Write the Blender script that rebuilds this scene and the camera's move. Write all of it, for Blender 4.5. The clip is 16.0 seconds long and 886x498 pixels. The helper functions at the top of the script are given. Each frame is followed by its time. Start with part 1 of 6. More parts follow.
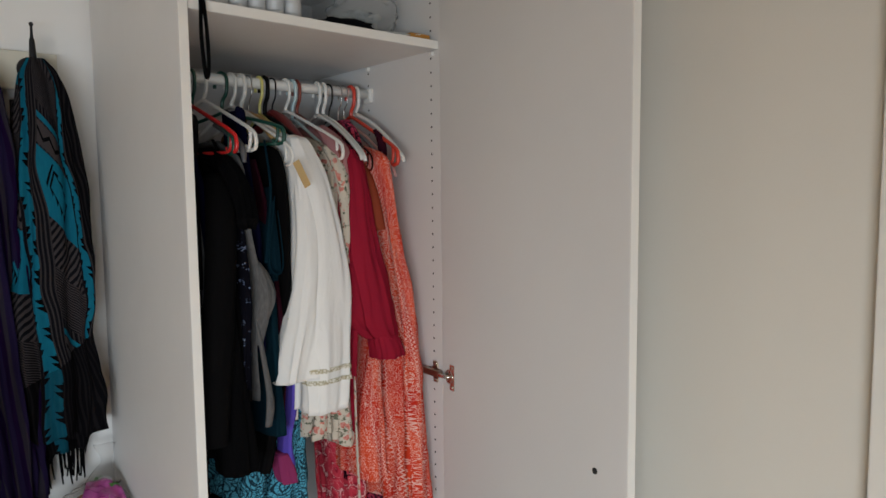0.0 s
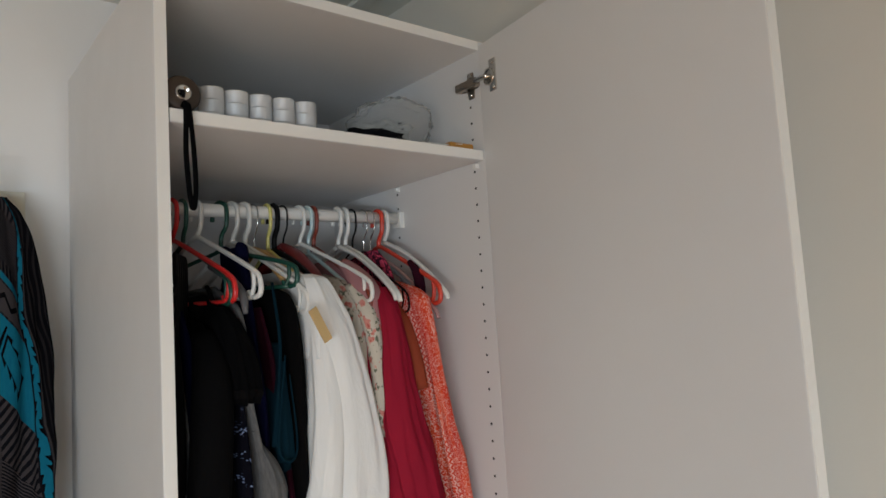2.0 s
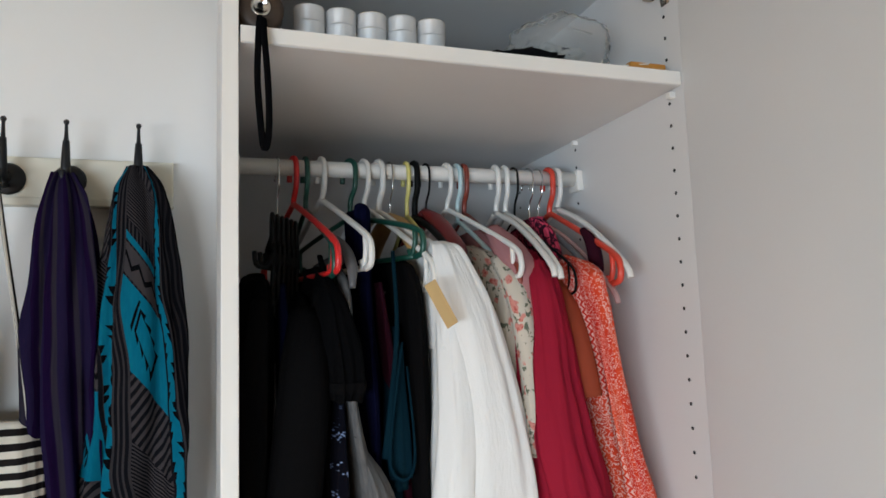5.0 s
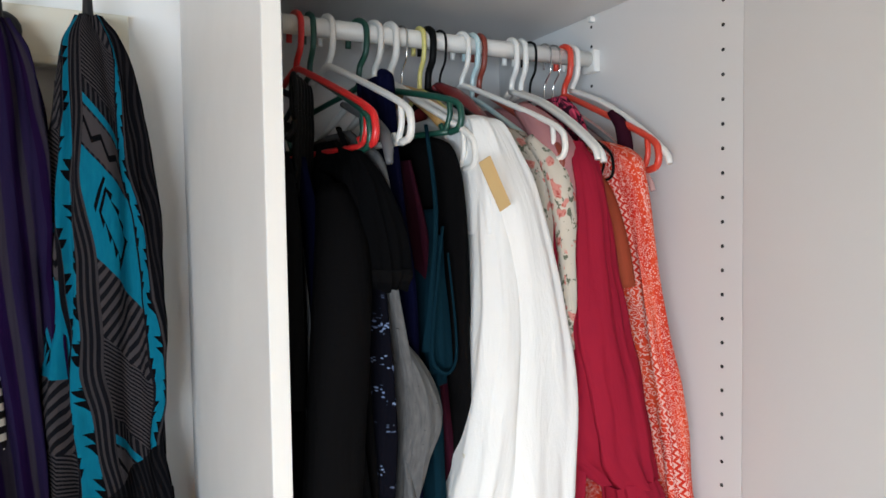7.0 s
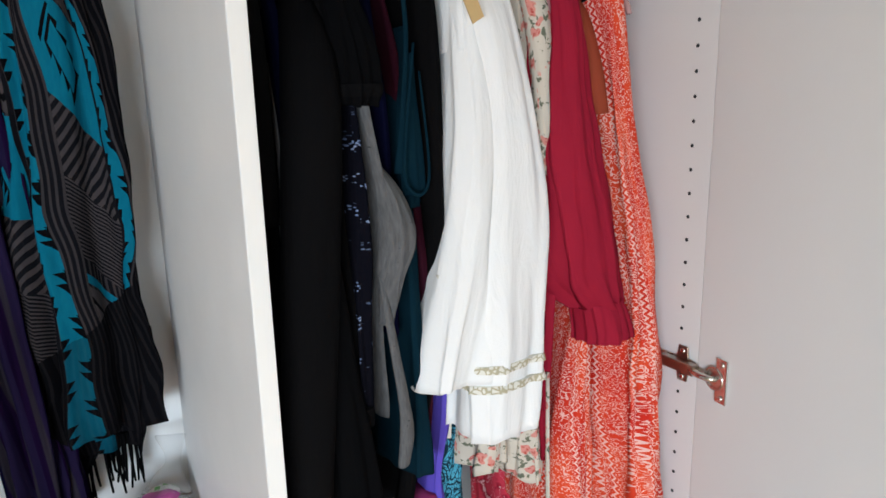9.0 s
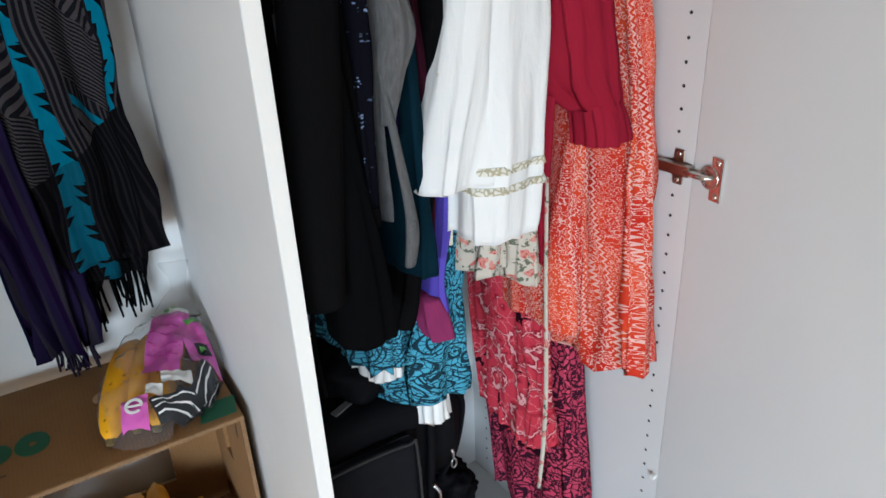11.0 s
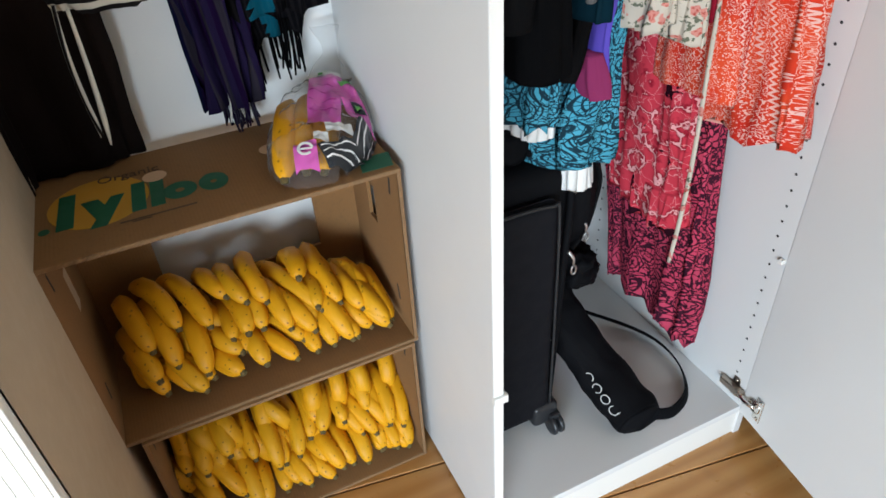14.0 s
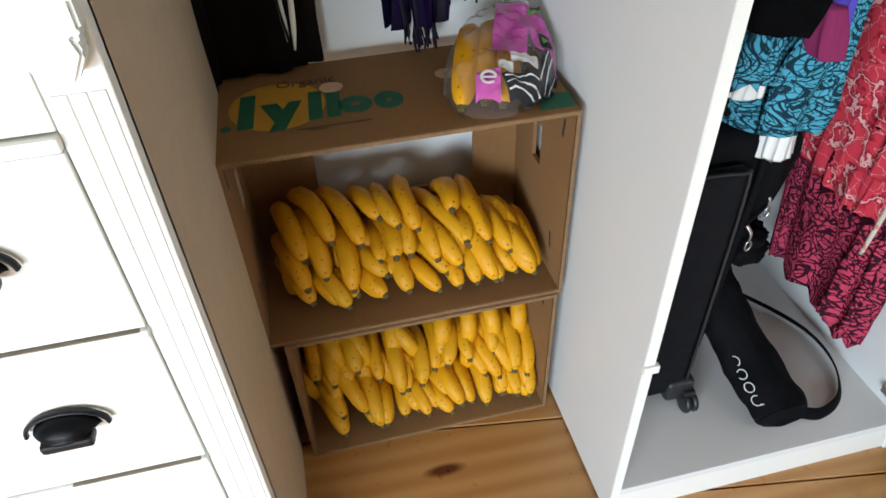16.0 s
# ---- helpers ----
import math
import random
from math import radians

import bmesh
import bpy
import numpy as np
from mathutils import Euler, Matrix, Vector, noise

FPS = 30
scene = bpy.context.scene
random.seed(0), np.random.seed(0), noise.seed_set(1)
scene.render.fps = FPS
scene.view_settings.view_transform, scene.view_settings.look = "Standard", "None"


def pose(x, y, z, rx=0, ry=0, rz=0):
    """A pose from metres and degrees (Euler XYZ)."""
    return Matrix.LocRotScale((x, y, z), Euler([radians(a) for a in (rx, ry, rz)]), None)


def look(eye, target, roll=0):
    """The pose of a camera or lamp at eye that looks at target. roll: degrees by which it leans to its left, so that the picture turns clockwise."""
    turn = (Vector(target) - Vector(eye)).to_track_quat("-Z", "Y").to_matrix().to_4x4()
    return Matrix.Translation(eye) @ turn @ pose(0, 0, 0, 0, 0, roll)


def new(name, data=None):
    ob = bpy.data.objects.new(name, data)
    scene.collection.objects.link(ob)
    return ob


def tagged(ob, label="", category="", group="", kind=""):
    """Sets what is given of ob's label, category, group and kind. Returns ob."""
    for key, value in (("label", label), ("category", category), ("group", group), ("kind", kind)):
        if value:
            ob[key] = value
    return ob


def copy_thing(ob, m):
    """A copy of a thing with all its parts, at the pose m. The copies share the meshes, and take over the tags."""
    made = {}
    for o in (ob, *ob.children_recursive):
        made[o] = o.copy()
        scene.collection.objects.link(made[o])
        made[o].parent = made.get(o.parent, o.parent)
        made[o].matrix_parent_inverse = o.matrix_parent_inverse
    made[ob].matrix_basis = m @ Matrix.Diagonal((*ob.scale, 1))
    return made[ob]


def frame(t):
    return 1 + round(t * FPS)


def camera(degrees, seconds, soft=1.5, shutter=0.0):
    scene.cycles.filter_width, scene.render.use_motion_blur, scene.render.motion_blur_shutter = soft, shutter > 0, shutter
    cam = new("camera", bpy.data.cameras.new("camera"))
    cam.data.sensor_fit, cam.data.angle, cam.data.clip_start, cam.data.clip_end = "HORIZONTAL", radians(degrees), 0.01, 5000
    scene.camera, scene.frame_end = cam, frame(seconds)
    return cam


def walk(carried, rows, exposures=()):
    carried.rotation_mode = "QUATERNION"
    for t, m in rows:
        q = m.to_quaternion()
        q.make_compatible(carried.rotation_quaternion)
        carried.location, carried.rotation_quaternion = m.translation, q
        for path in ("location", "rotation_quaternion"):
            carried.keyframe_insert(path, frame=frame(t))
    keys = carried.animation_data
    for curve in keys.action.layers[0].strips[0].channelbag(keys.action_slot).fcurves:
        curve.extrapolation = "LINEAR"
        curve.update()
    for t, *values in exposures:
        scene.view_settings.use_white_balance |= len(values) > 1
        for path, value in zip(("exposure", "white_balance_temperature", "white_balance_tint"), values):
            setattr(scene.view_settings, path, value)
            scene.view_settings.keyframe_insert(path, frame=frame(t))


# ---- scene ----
cam = camera(66.6, 16.0, soft=1.6)
PATH = [
    (0, (-0.011, -0.038, 1.488), (1.283, 1.477, 1.315), -0.6),
    (0.5, (0.029, 0.053, 1.491), (1.319, 1.576, 1.359), -1.9),
    (1, (0.052, 0.161, 1.513), (1.339, 1.692, 1.527), -3.0),
    (1.5, (0.081, 0.214, 1.521), (1.366, 1.743, 1.621), -3.4),
    (2, (0.16, 0.262, 1.536), (1.418, 1.807, 1.717), -3.5),
    (2.5, (0.257, 0.32, 1.554), (1.368, 1.959, 1.836), -2.2),
    (3, (0.324, 0.348, 1.559), (1.281, 2.069, 1.907), -2.0),
    (3.5, (0.369, 0.374, 1.552), (1.212, 2.15, 1.923), -2.0),
    (4, (0.389, 0.398, 1.533), (1.185, 2.207, 1.841), -2.4),
    (4.5, (0.401, 0.417, 1.522), (1.136, 2.259, 1.784), -2.5),
    (5, (0.418, 0.45, 1.504), (1.069, 2.329, 1.718), -1.9),
    (5.2, (0.415, 0.467, 1.497), (1.049, 2.355, 1.683), -1.5),
    (7.5, (0.284, 0.605, 1.482), (1.249, 2.349, 1.314), -1.0),
    (8, (0.289, 0.604, 1.46), (1.258, 2.335, 1.207), -1.3),
    (8.5, (0.292, 0.6, 1.436), (1.258, 2.316, 1.087), -1.3),
    (10.8, (0.263, 0.596, 1.372), (1.21, 2.171, 0.583), -2.6),
    (11, (0.257, 0.598, 1.359), (1.194, 2.153, 0.521), -2.8),
    (11.5, (0.241, 0.601, 1.33), (1.15, 2.11, 0.382), -3.4),
    (12, (0.213, 0.603, 1.302), (1.117, 2.045, 0.251), -5.0),
    (12.5, (0.18, 0.591, 1.285), (1.086, 2.003, 0.197), -4.6),
    (13, (0.142, 0.587, 1.279), (0.947, 2.047, 0.175), -3.7),
    (13.5, (0.125, 0.572, 1.274), (0.831, 2.056, 0.135), -4.0),
    (14, (0.094, 0.573, 1.256), (0.732, 2.046, 0.063), -3.8),
    (14.5, (0.068, 0.587, 1.246), (0.629, 2.051, 0.004), -3.0),
    (15, (0.047, 0.599, 1.233), (0.509, 2.058, -0.055), -3.0),
    (15.5, (0.035, 0.616, 1.23), (0.412, 2.084, -0.075), -2.3),
    (16, (0.02, 0.633, 1.231), (0.328, 2.113, -0.078), -2.4),
]
EXPOSURES = [(0.0, -0.84, 6750, 8), (1.5, -0.78, 6750, 8), (3.5, -0.52, 6450, 7), (5.0, -0.24, 6250, 6), (7.5, 0.10, 6300, 7), (8.2, 0.03, 6300, 7), (11.0, -0.15, 6000, 5), (12.5, -0.03, 6100, 5), (14.0, 0.02, 6200, 5), (16.0, -0.06, 6300, 5)]
walk(cam, [(t, look(eye, target, roll)) for t, eye, target, roll in PATH], EXPOSURES)

# ---- world and daylight ----
world = bpy.data.worlds.new("sky")
scene.world = world
world.use_nodes = True
wn = world.node_tree.nodes
sky = wn.new("ShaderNodeTexSky")
sky.sky_type, sky.sun_disc = "NISHITA", False
sky.sun_elevation, sky.sun_rotation = radians(35), radians(-150)
wn["Background"].inputs["Strength"].default_value = 0.12
world.node_tree.links.new(sky.outputs[0], wn["Background"].inputs["Color"])

# the room's window, in the wall behind the camera
WIN_X0, WIN_X1, WIN_Z0, WIN_Z1, FRONT = -2.65, -0.45, 0.25, 1.5, -1.7
lamp = bpy.data.lights.new("window_daylight", "AREA")
lamp.shape, lamp.size, lamp.size_y = "RECTANGLE", WIN_X1 - WIN_X0 - 0.1, WIN_Z1 - WIN_Z0 - 0.1
lamp.energy, lamp.color = 250, (0.77, 0.875, 1.0)
light_ob = new("window_daylight", lamp)
light_ob.matrix_world = pose((WIN_X0 + WIN_X1) / 2, FRONT + 0.02, (WIN_Z0 + WIN_Z1) / 2, 36, 0, -28)

# ---- materials ----
def nodes_of(name):
    m = bpy.data.materials.new(name)
    m.use_nodes = True
    return m, m.node_tree.nodes, m.node_tree.links, m.node_tree.nodes["Principled BSDF"]


class Net:
    """Short hand for node graphs of one material."""

    def __init__(self, name, rough=0.6, metal=0.0, coat=0.0, sheen=0.0):
        self.m, self.n, self.l, self.b = nodes_of(name)
        self.b.inputs["Roughness"].default_value = rough
        self.b.inputs["Metallic"].default_value = metal
        self.b.inputs["Coat Weight"].default_value = coat
        self.b.inputs["Sheen Weight"].default_value = sheen

    def put(self, sock, v):
        if isinstance(v, bpy.types.NodeSocket):
            self.l.new(v, sock)
        else:
            sock.default_value = v

    def coord(self, kind="Object"):
        return self.n.new("ShaderNodeTexCoord").outputs[kind]

    def place(self, v, scale=(1, 1, 1), rot=(0, 0, 0), loc=(0, 0, 0)):
        t = self.n.new("ShaderNodeMapping")
        self.put(t.inputs["Vector"], v)
        t.inputs["Scale"].default_value, t.inputs["Location"].default_value = scale, loc
        t.inputs["Rotation"].default_value = [radians(a) for a in rot]
        return t.outputs[0]

    def noise(self, v, scale, detail=3.0, rough=0.55, distort=0.0, colour=False):
        t = self.n.new("ShaderNodeTexNoise")
        self.put(t.inputs["Vector"], v)
        t.inputs["Scale"].default_value, t.inputs["Detail"].default_value = scale, detail
        t.inputs["Roughness"].default_value, t.inputs["Distortion"].default_value = rough, distort
        return t.outputs[1 if colour else 0]

    def voronoi(self, v, scale, feature="F1", out="Distance", jitter=1.0, dims="3D"):
        t = self.n.new("ShaderNodeTexVoronoi")
        t.voronoi_dimensions = dims
        t.feature = feature
        self.put(t.inputs["Vector"], v)
        t.inputs["Scale"].default_value = scale
        t.inputs["Randomness"].default_value = jitter
        return t.outputs[out]

    def wave(self, v, scale, distort=0.0, kind="BANDS", axis="X", detail=1.0, dscale=1.0):
        t = self.n.new("ShaderNodeTexWave")
        t.wave_type = kind
        if kind == "BANDS":
            t.bands_direction = axis
        self.put(t.inputs["Vector"], v)
        t.inputs["Scale"].default_value, t.inputs["Distortion"].default_value = scale, distort
        t.inputs["Detail"].default_value, t.inputs["Detail Scale"].default_value = detail, dscale
        return t.outputs[1]

    def math(self, op, a, b=0.0, c=0.0):
        t = self.n.new("ShaderNodeMath")
        t.operation = op
        for s, v in zip(t.inputs, (a, b, c)):
            self.put(s, v)
        return t.outputs[0]

    def ramp(self, fac, *stops, hard=False):
        t = self.n.new("ShaderNodeValToRGB")
        self.put(t.inputs[0], fac)
        e = t.color_ramp.elements
        t.color_ramp.interpolation = "CONSTANT" if hard else "LINEAR"
        while len(e) < len(stops):
            e.new(0.5)
        for k, (p, c) in zip(e, stops):
            k.position = p
            k.color = (*c, 1) if isinstance(c, tuple) else (c, c, c, 1)
        return t.outputs[0]

    def mix(self, fac, a, b, kind="MIX"):
        t = self.n.new("ShaderNodeMix")
        t.data_type, t.blend_type = "RGBA", kind
        t.clamp_factor = True
        self.put(t.inputs[0], fac)
        for s, v in ((t.inputs[6], a), (t.inputs[7], b)):
            self.put(s, (*v, 1) if isinstance(v, tuple) else v)
        return t.outputs[2]

    def split(self, v):
        t = self.n.new("ShaderNodeSeparateXYZ")
        self.put(t.inputs[0], v)
        return t.outputs

    def random(self):
        return self.n.new("ShaderNodeObjectInfo").outputs["Random"]

    def colour(self, c):
        self.put(self.b.inputs["Base Color"], (*c, 1) if isinstance(c, tuple) else c)
        return self

    def rough(self, v):
        self.put(self.b.inputs["Roughness"], v)
        return self

    def bump(self, h, strength=0.3, dist=0.002):
        t = self.n.new("ShaderNodeBump")
        t.inputs["Strength"].default_value, t.inputs["Distance"].default_value = strength, dist
        self.put(t.inputs["Height"], h)
        self.put(self.b.inputs["Normal"], t.outputs[0])
        return self


def paint(name, c, rough=0.5, vary=0.06, grain=0.15, big=2.5, fine=220.0, coat=0.0, metal=0.0):
    """A painted or moulded surface: faint broad unevenness, fine grain."""
    k = Net(name, rough, metal, coat)
    v = k.coord()
    lo, hi = tuple(x * (1 - vary) for x in c), tuple(min(1, x * (1 + vary)) for x in c)
    k.colour(k.mix(k.noise(v, big, 4), lo, hi))
    k.rough(k.ramp(k.noise(v, big * 7, 3), (0.3, rough * 0.85), (0.7, min(1, rough * 1.15))))
    return k.bump(k.noise(v, fine, 2), grain, 0.0006).m


def creased(k, v, weave, relief=0.55):
    """Relief of hanging cloth: soft creases that run down it, and the weave."""
    crease = k.noise(k.place(v, (34, 7, 1)), 1.0, 4, 0.6, 0.6)
    fine = k.math("MULTIPLY", k.noise(v, weave, 2), 0.10)
    return k.bump(k.math("ADD", crease, fine), relief, 0.006).m


def cloth(name, c, weave=900.0, vary=0.12, rough=0.95, sheen=0.0, relief=0.55):
    """Plain cloth: weave grain and soft streaks."""
    k = Net(name, rough, sheen=sheen)
    v = k.coord("UV")
    tone = k.mix(k.noise(k.place(v, (22, 4, 1)), 1.0, 4), tuple(x * (1 - vary) for x in c), tuple(min(1, x * (1 + vary)) for x in c))
    k.colour(tone)
    k.b.inputs["Specular IOR Level"].default_value = 0.03
    return creased(k, v, weave, relief)


def printed(name, make, rough=0.95, sheen=0.0):
    """Cloth with a pattern that make(net, uv) returns as a colour."""
    k = Net(name, rough, sheen=sheen)
    v = k.coord("UV")
    k.colour(make(k, v))
    k.b.inputs["Specular IOR Level"].default_value = 0.03
    return creased(k, v, 800)


def glassy(name, c, rough=0.15, alpha_mix=0.75, shine=0.08):
    """Thin clear plastic film: mostly see-through, with gloss."""
    m, n, l, b = nodes_of(name)
    clear, gloss, mix = n.new("ShaderNodeBsdfTransparent"), n.new("ShaderNodeBsdfGlossy"), n.new("ShaderNodeMixShader")
    lw, veil, mix2 = n.new("ShaderNodeLayerWeight"), n.new("ShaderNodeBsdfDiffuse"), n.new("ShaderNodeMixShader")
    lw.inputs[0].default_value = 0.025
    gloss.inputs["Roughness"].default_value = rough
    clear.inputs[0].default_value = (0.99, 0.99, 0.99, 1)
    veil.inputs[0].default_value = (*c, 1)
    more = n.new("ShaderNodeMath")
    more.inputs[1].default_value = shine
    l.new(lw.outputs["Fresnel"], more.inputs[0])
    l.new(more.outputs[0], mix.inputs[0])
    l.new(clear.outputs[0], mix.inputs[1])
    l.new(gloss.outputs[0], mix.inputs[2])
    mix2.inputs[0].default_value = 1 - alpha_mix
    l.new(mix.outputs[0], mix2.inputs[1])
    l.new(veil.outputs[0], mix2.inputs[2])
    no, bp = n.new("ShaderNodeTexNoise"), n.new("ShaderNodeBump")
    no.inputs["Scale"].default_value, bp.inputs["Strength"].default_value, bp.inputs["Distance"].default_value = 60, 1.0, 0.012
    l.new(no.outputs[0], bp.inputs["Height"])
    l.new(bp.outputs[0], gloss.inputs["Normal"])
    l.new(mix2.outputs[0], n["Material Output"].inputs[0])
    return m


# ---- mesh tools ----
ORIGIN = {}


def thing(name, at, label, category, group="", kind=""):
    """An Empty at the thing's base; its parts are built in world metres."""
    ob = new(name)
    ob.empty_display_size = 0.05
    ob.location = at
    ORIGIN[ob.name] = Vector(at)
    return tagged(ob, label, category, group, kind)


def part(name, bm, material, parent=None, label="", smooth=False):
    """Links a bmesh as one mesh object under a thing or a part."""
    base = ORIGIN.get(parent.name, Vector()) if parent else Vector()
    me = bpy.data.meshes.new(name)
    bm.transform(Matrix.Translation(-base))
    bm.to_mesh(me)
    bm.free()
    if smooth:
        me.polygons.foreach_set("use_smooth", [True] * len(me.polygons))
    for m in (material if isinstance(material, (list, tuple)) else [material]):
        me.materials.append(m)
    ob = new(name, me)
    if parent:
        ob.parent = parent
        ORIGIN[ob.name] = base
    if label:
        tagged(ob, label)
    return ob


def solid(name, bm, material, label, category, group="", kind="", smooth=False):
    """A thing that is one mesh."""
    return tagged(part(name, bm, material, None, "", smooth), label, category, group, kind)


def box(x0, x1, y0, y1, z0, z1, bevel=0.0, bm=None, seg=2):
    out = bmesh.new()
    bmesh.ops.create_cube(out, size=1)
    out.transform(Matrix.Translation(((x0 + x1) / 2, (y0 + y1) / 2, (z0 + z1) / 2)) @ Matrix.Diagonal((x1 - x0, y1 - y0, z1 - z0, 1)))
    if bevel:
        bmesh.ops.bevel(out, geom=out.edges[:], offset=bevel, segments=seg, affect="EDGES", profile=0.6)
    return join(bm, out)


def join(bm, other):
    if bm is None:
        return other
    tmp = bpy.data.meshes.new("tmp")
    other.to_mesh(tmp)
    other.free()
    bm.from_mesh(tmp)
    bpy.data.meshes.remove(tmp)
    return bm


def moved(bm, m):
    bm.transform(m)
    return bm


def curve_points(pts, steps=6):
    """Catmull-Rom through pts, of any dimension."""
    p = [np.array(q, float) for q in pts]
    p = [2 * p[0] - p[1]] + p + [2 * p[-1] - p[-2]]
    out = []
    for i in range(1, len(p) - 2):
        for k in range(steps):
            t = k / steps
            a, b, c, d = p[i - 1:i + 3]
            out.append(0.5 * (2 * b + (c - a) * t + (2 * a - 5 * b + 4 * c - d) * t * t + (3 * b - a - 3 * c + d) * t ** 3))
    return out + [p[-2]]


def tube(pts, radii, n=8, bm=None, flat=1.0, steps=5, smooth=True, up=(0, 0, 1)):
    """A round (or flattened) bar along a smooth line through pts."""
    radii = radii if isinstance(radii, (list, tuple)) else [radii] * len(pts)
    line = curve_points([(*p, r) for p, r in zip(pts, radii)], steps) if smooth else [np.array((*p, r)) for p, r in zip(pts, radii)]
    bm = bm or bmesh.new()
    uv = bm.loops.layers.uv.verify()
    rings, away = [], Vector(up)
    run = 0.0
    for i, q in enumerate(line):
        a, b = line[max(0, i - 1)], line[min(len(line) - 1, i + 1)]
        d = Vector(b[:3] - a[:3]).normalized()
        if i:
            run += float(np.linalg.norm(line[i][:3] - line[i - 1][:3]))
        side = d.cross(away)
        if side.length < 0.05:
            side = d.cross(Vector((1, 0.3, 0)))
        side.normalize()
        nrm = side.cross(d).normalized()
        away = nrm
        rings.append(([bm.verts.new(Vector(q[:3]) + float(q[3]) * (math.cos(2 * math.pi * k / n) * side + flat * math.sin(2 * math.pi * k / n) * nrm)) for k in range(n)], run, q[3]))
    for (r0, v0, w0), (r1, v1, w1) in zip(rings, rings[1:]):
        for k in range(n):
            f = bm.faces.new((r0[k], r0[(k + 1) % n], r1[(k + 1) % n], r1[k]))
            f.smooth = True
            for lp, uvv in zip(f.loops, ((k / n * 6.28 * w0, v0), ((k + 1) / n * 6.28 * w0, v0), ((k + 1) / n * 6.28 * w1, v1), (k / n * 6.28 * w1, v1))):
                lp[uv].uv = uvv
    bm.faces.new(rings[0][0][::-1])
    bm.faces.new(rings[-1][0])
    return bm


def lathe(profile, n=24, bm=None, m=None):
    """A turned shape round z from (radius, height) pairs."""
    out = bmesh.new()
    rings = [[out.verts.new((max(r, 1e-4) * math.cos(2 * math.pi * k / n), max(r, 1e-4) * math.sin(2 * math.pi * k / n), z)) for k in range(n)] for r, z in profile]
    for a, b in zip(rings, rings[1:]):
        for k in range(n):
            out.faces.new((a[k], a[(k + 1) % n], b[(k + 1) % n], b[k])).smooth = True
    out.faces.new(rings[0][::-1])
    out.faces.new(rings[-1])
    if m:
        out.transform(m)
    return join(bm, out)


def slab(outline, depth, m=None, bevel=0.0, bm=None):
    """A flat plate: the outline (x, y), depth along z, then placed by m."""
    out = bmesh.new()
    f = out.faces.new([out.verts.new((x, y, 0)) for x, y in outline])
    g = bmesh.ops.extrude_face_region(out, geom=[f])
    bmesh.ops.translate(out, vec=(0, 0, depth), verts=[e for e in g["geom"] if isinstance(e, bmesh.types.BMVert)])
    bmesh.ops.recalc_face_normals(out, faces=out.faces[:])
    if bevel:
        bmesh.ops.bevel(out, geom=out.edges[:], offset=bevel, segments=2, affect="EDGES")
    if m:
        out.transform(m)
    return join(bm, out)


def drape(rows, folds=9, amp=0.006, seed=0, n=72, steps=9, hem=0.0, square=0.75, bm=None, wave=1.0):
    """Hanging cloth as a closed, flattened tube. Rows from the top: height, front y, back y, middle x, thickness."""
    bm = bm or bmesh.new()
    uv = bm.loops.layers.uv.verify()
    line = curve_points(rows, steps)
    top = rows[0][0]
    rings = []
    for i, (z, yf, yb, xc, th) in enumerate(line):
        low = (top - z) / max(1e-3, top - rows[-1][0])
        ring = []
        for k in range(n):
            a = 2 * math.pi * k / n
            ca, sa = math.cos(a), math.sin(a)
            ca2 = math.copysign(abs(ca) ** square, ca)
            sa2 = math.copysign(abs(sa) ** square, sa)
            y = (yf + yb) / 2 - (yb - yf) / 2 * ca2
            ph = seed * 1.7 + 2.2 * noise.noise((seed, z * 2.5 * wave, 0.3))
            f = amp * (0.3 + 0.7 * low) * (math.sin(folds * a + ph) + 0.6 * math.sin((folds * 2.3) * a + 2 * ph) + 1.6 * noise.noise((y * 26, z * 6 + seed, sa * 2 + seed)) + 0.9 * noise.noise((y * 60, z * 13 + seed, sa * 3 + 2 * seed)))
            x = xc + th / 2 * sa2 + f * (0.4 + 0.6 * abs(sa))
            y -= f * 0.8 * ca
            zz = z + (hem * noise.noise((y * 25 + seed, sa * 3, seed)) if i == len(line) - 1 else 0.0)
            ring.append(bm.verts.new((x, y, zz)))
        rings.append(ring)
    for i, (r0, r1) in enumerate(zip(rings, rings[1:])):
        u = 0.0
        for k in range(n):
            f = bm.faces.new((r0[k], r0[(k + 1) % n], r1[(k + 1) % n], r1[k]))
            f.smooth = True
            d = (rings[len(rings) // 2][k].co - rings[len(rings) // 2][(k + 1) % n].co).length
            for lp, q in zip(f.loops, ((u, line[i][0]), (u + d, line[i][0]), (u + d, line[i + 1][0]), (u, line[i + 1][0]))):
                lp[uv].uv = q
            u += d
    bm.faces.new(rings[0][::-1])
    bm.faces.new(rings[-1])
    bmesh.ops.recalc_face_normals(bm, faces=bm.faces[:])
    return bm


def text_mesh(words, size, m, depth=0.0006):
    """Raised letters in the built-in font as a bmesh; the text lies in x, y and m places it."""
    cu = bpy.data.curves.new("letters", "FONT")
    cu.body, cu.size, cu.extrude = words, size, depth
    ob = bpy.data.objects.new("letters", cu)
    me = ob.to_mesh()
    bm = bmesh.new()
    bm.from_mesh(me)
    ob.to_mesh_clear()
    bpy.data.objects.remove(ob)
    bpy.data.curves.remove(cu)
    bm.transform(m)
    return bm

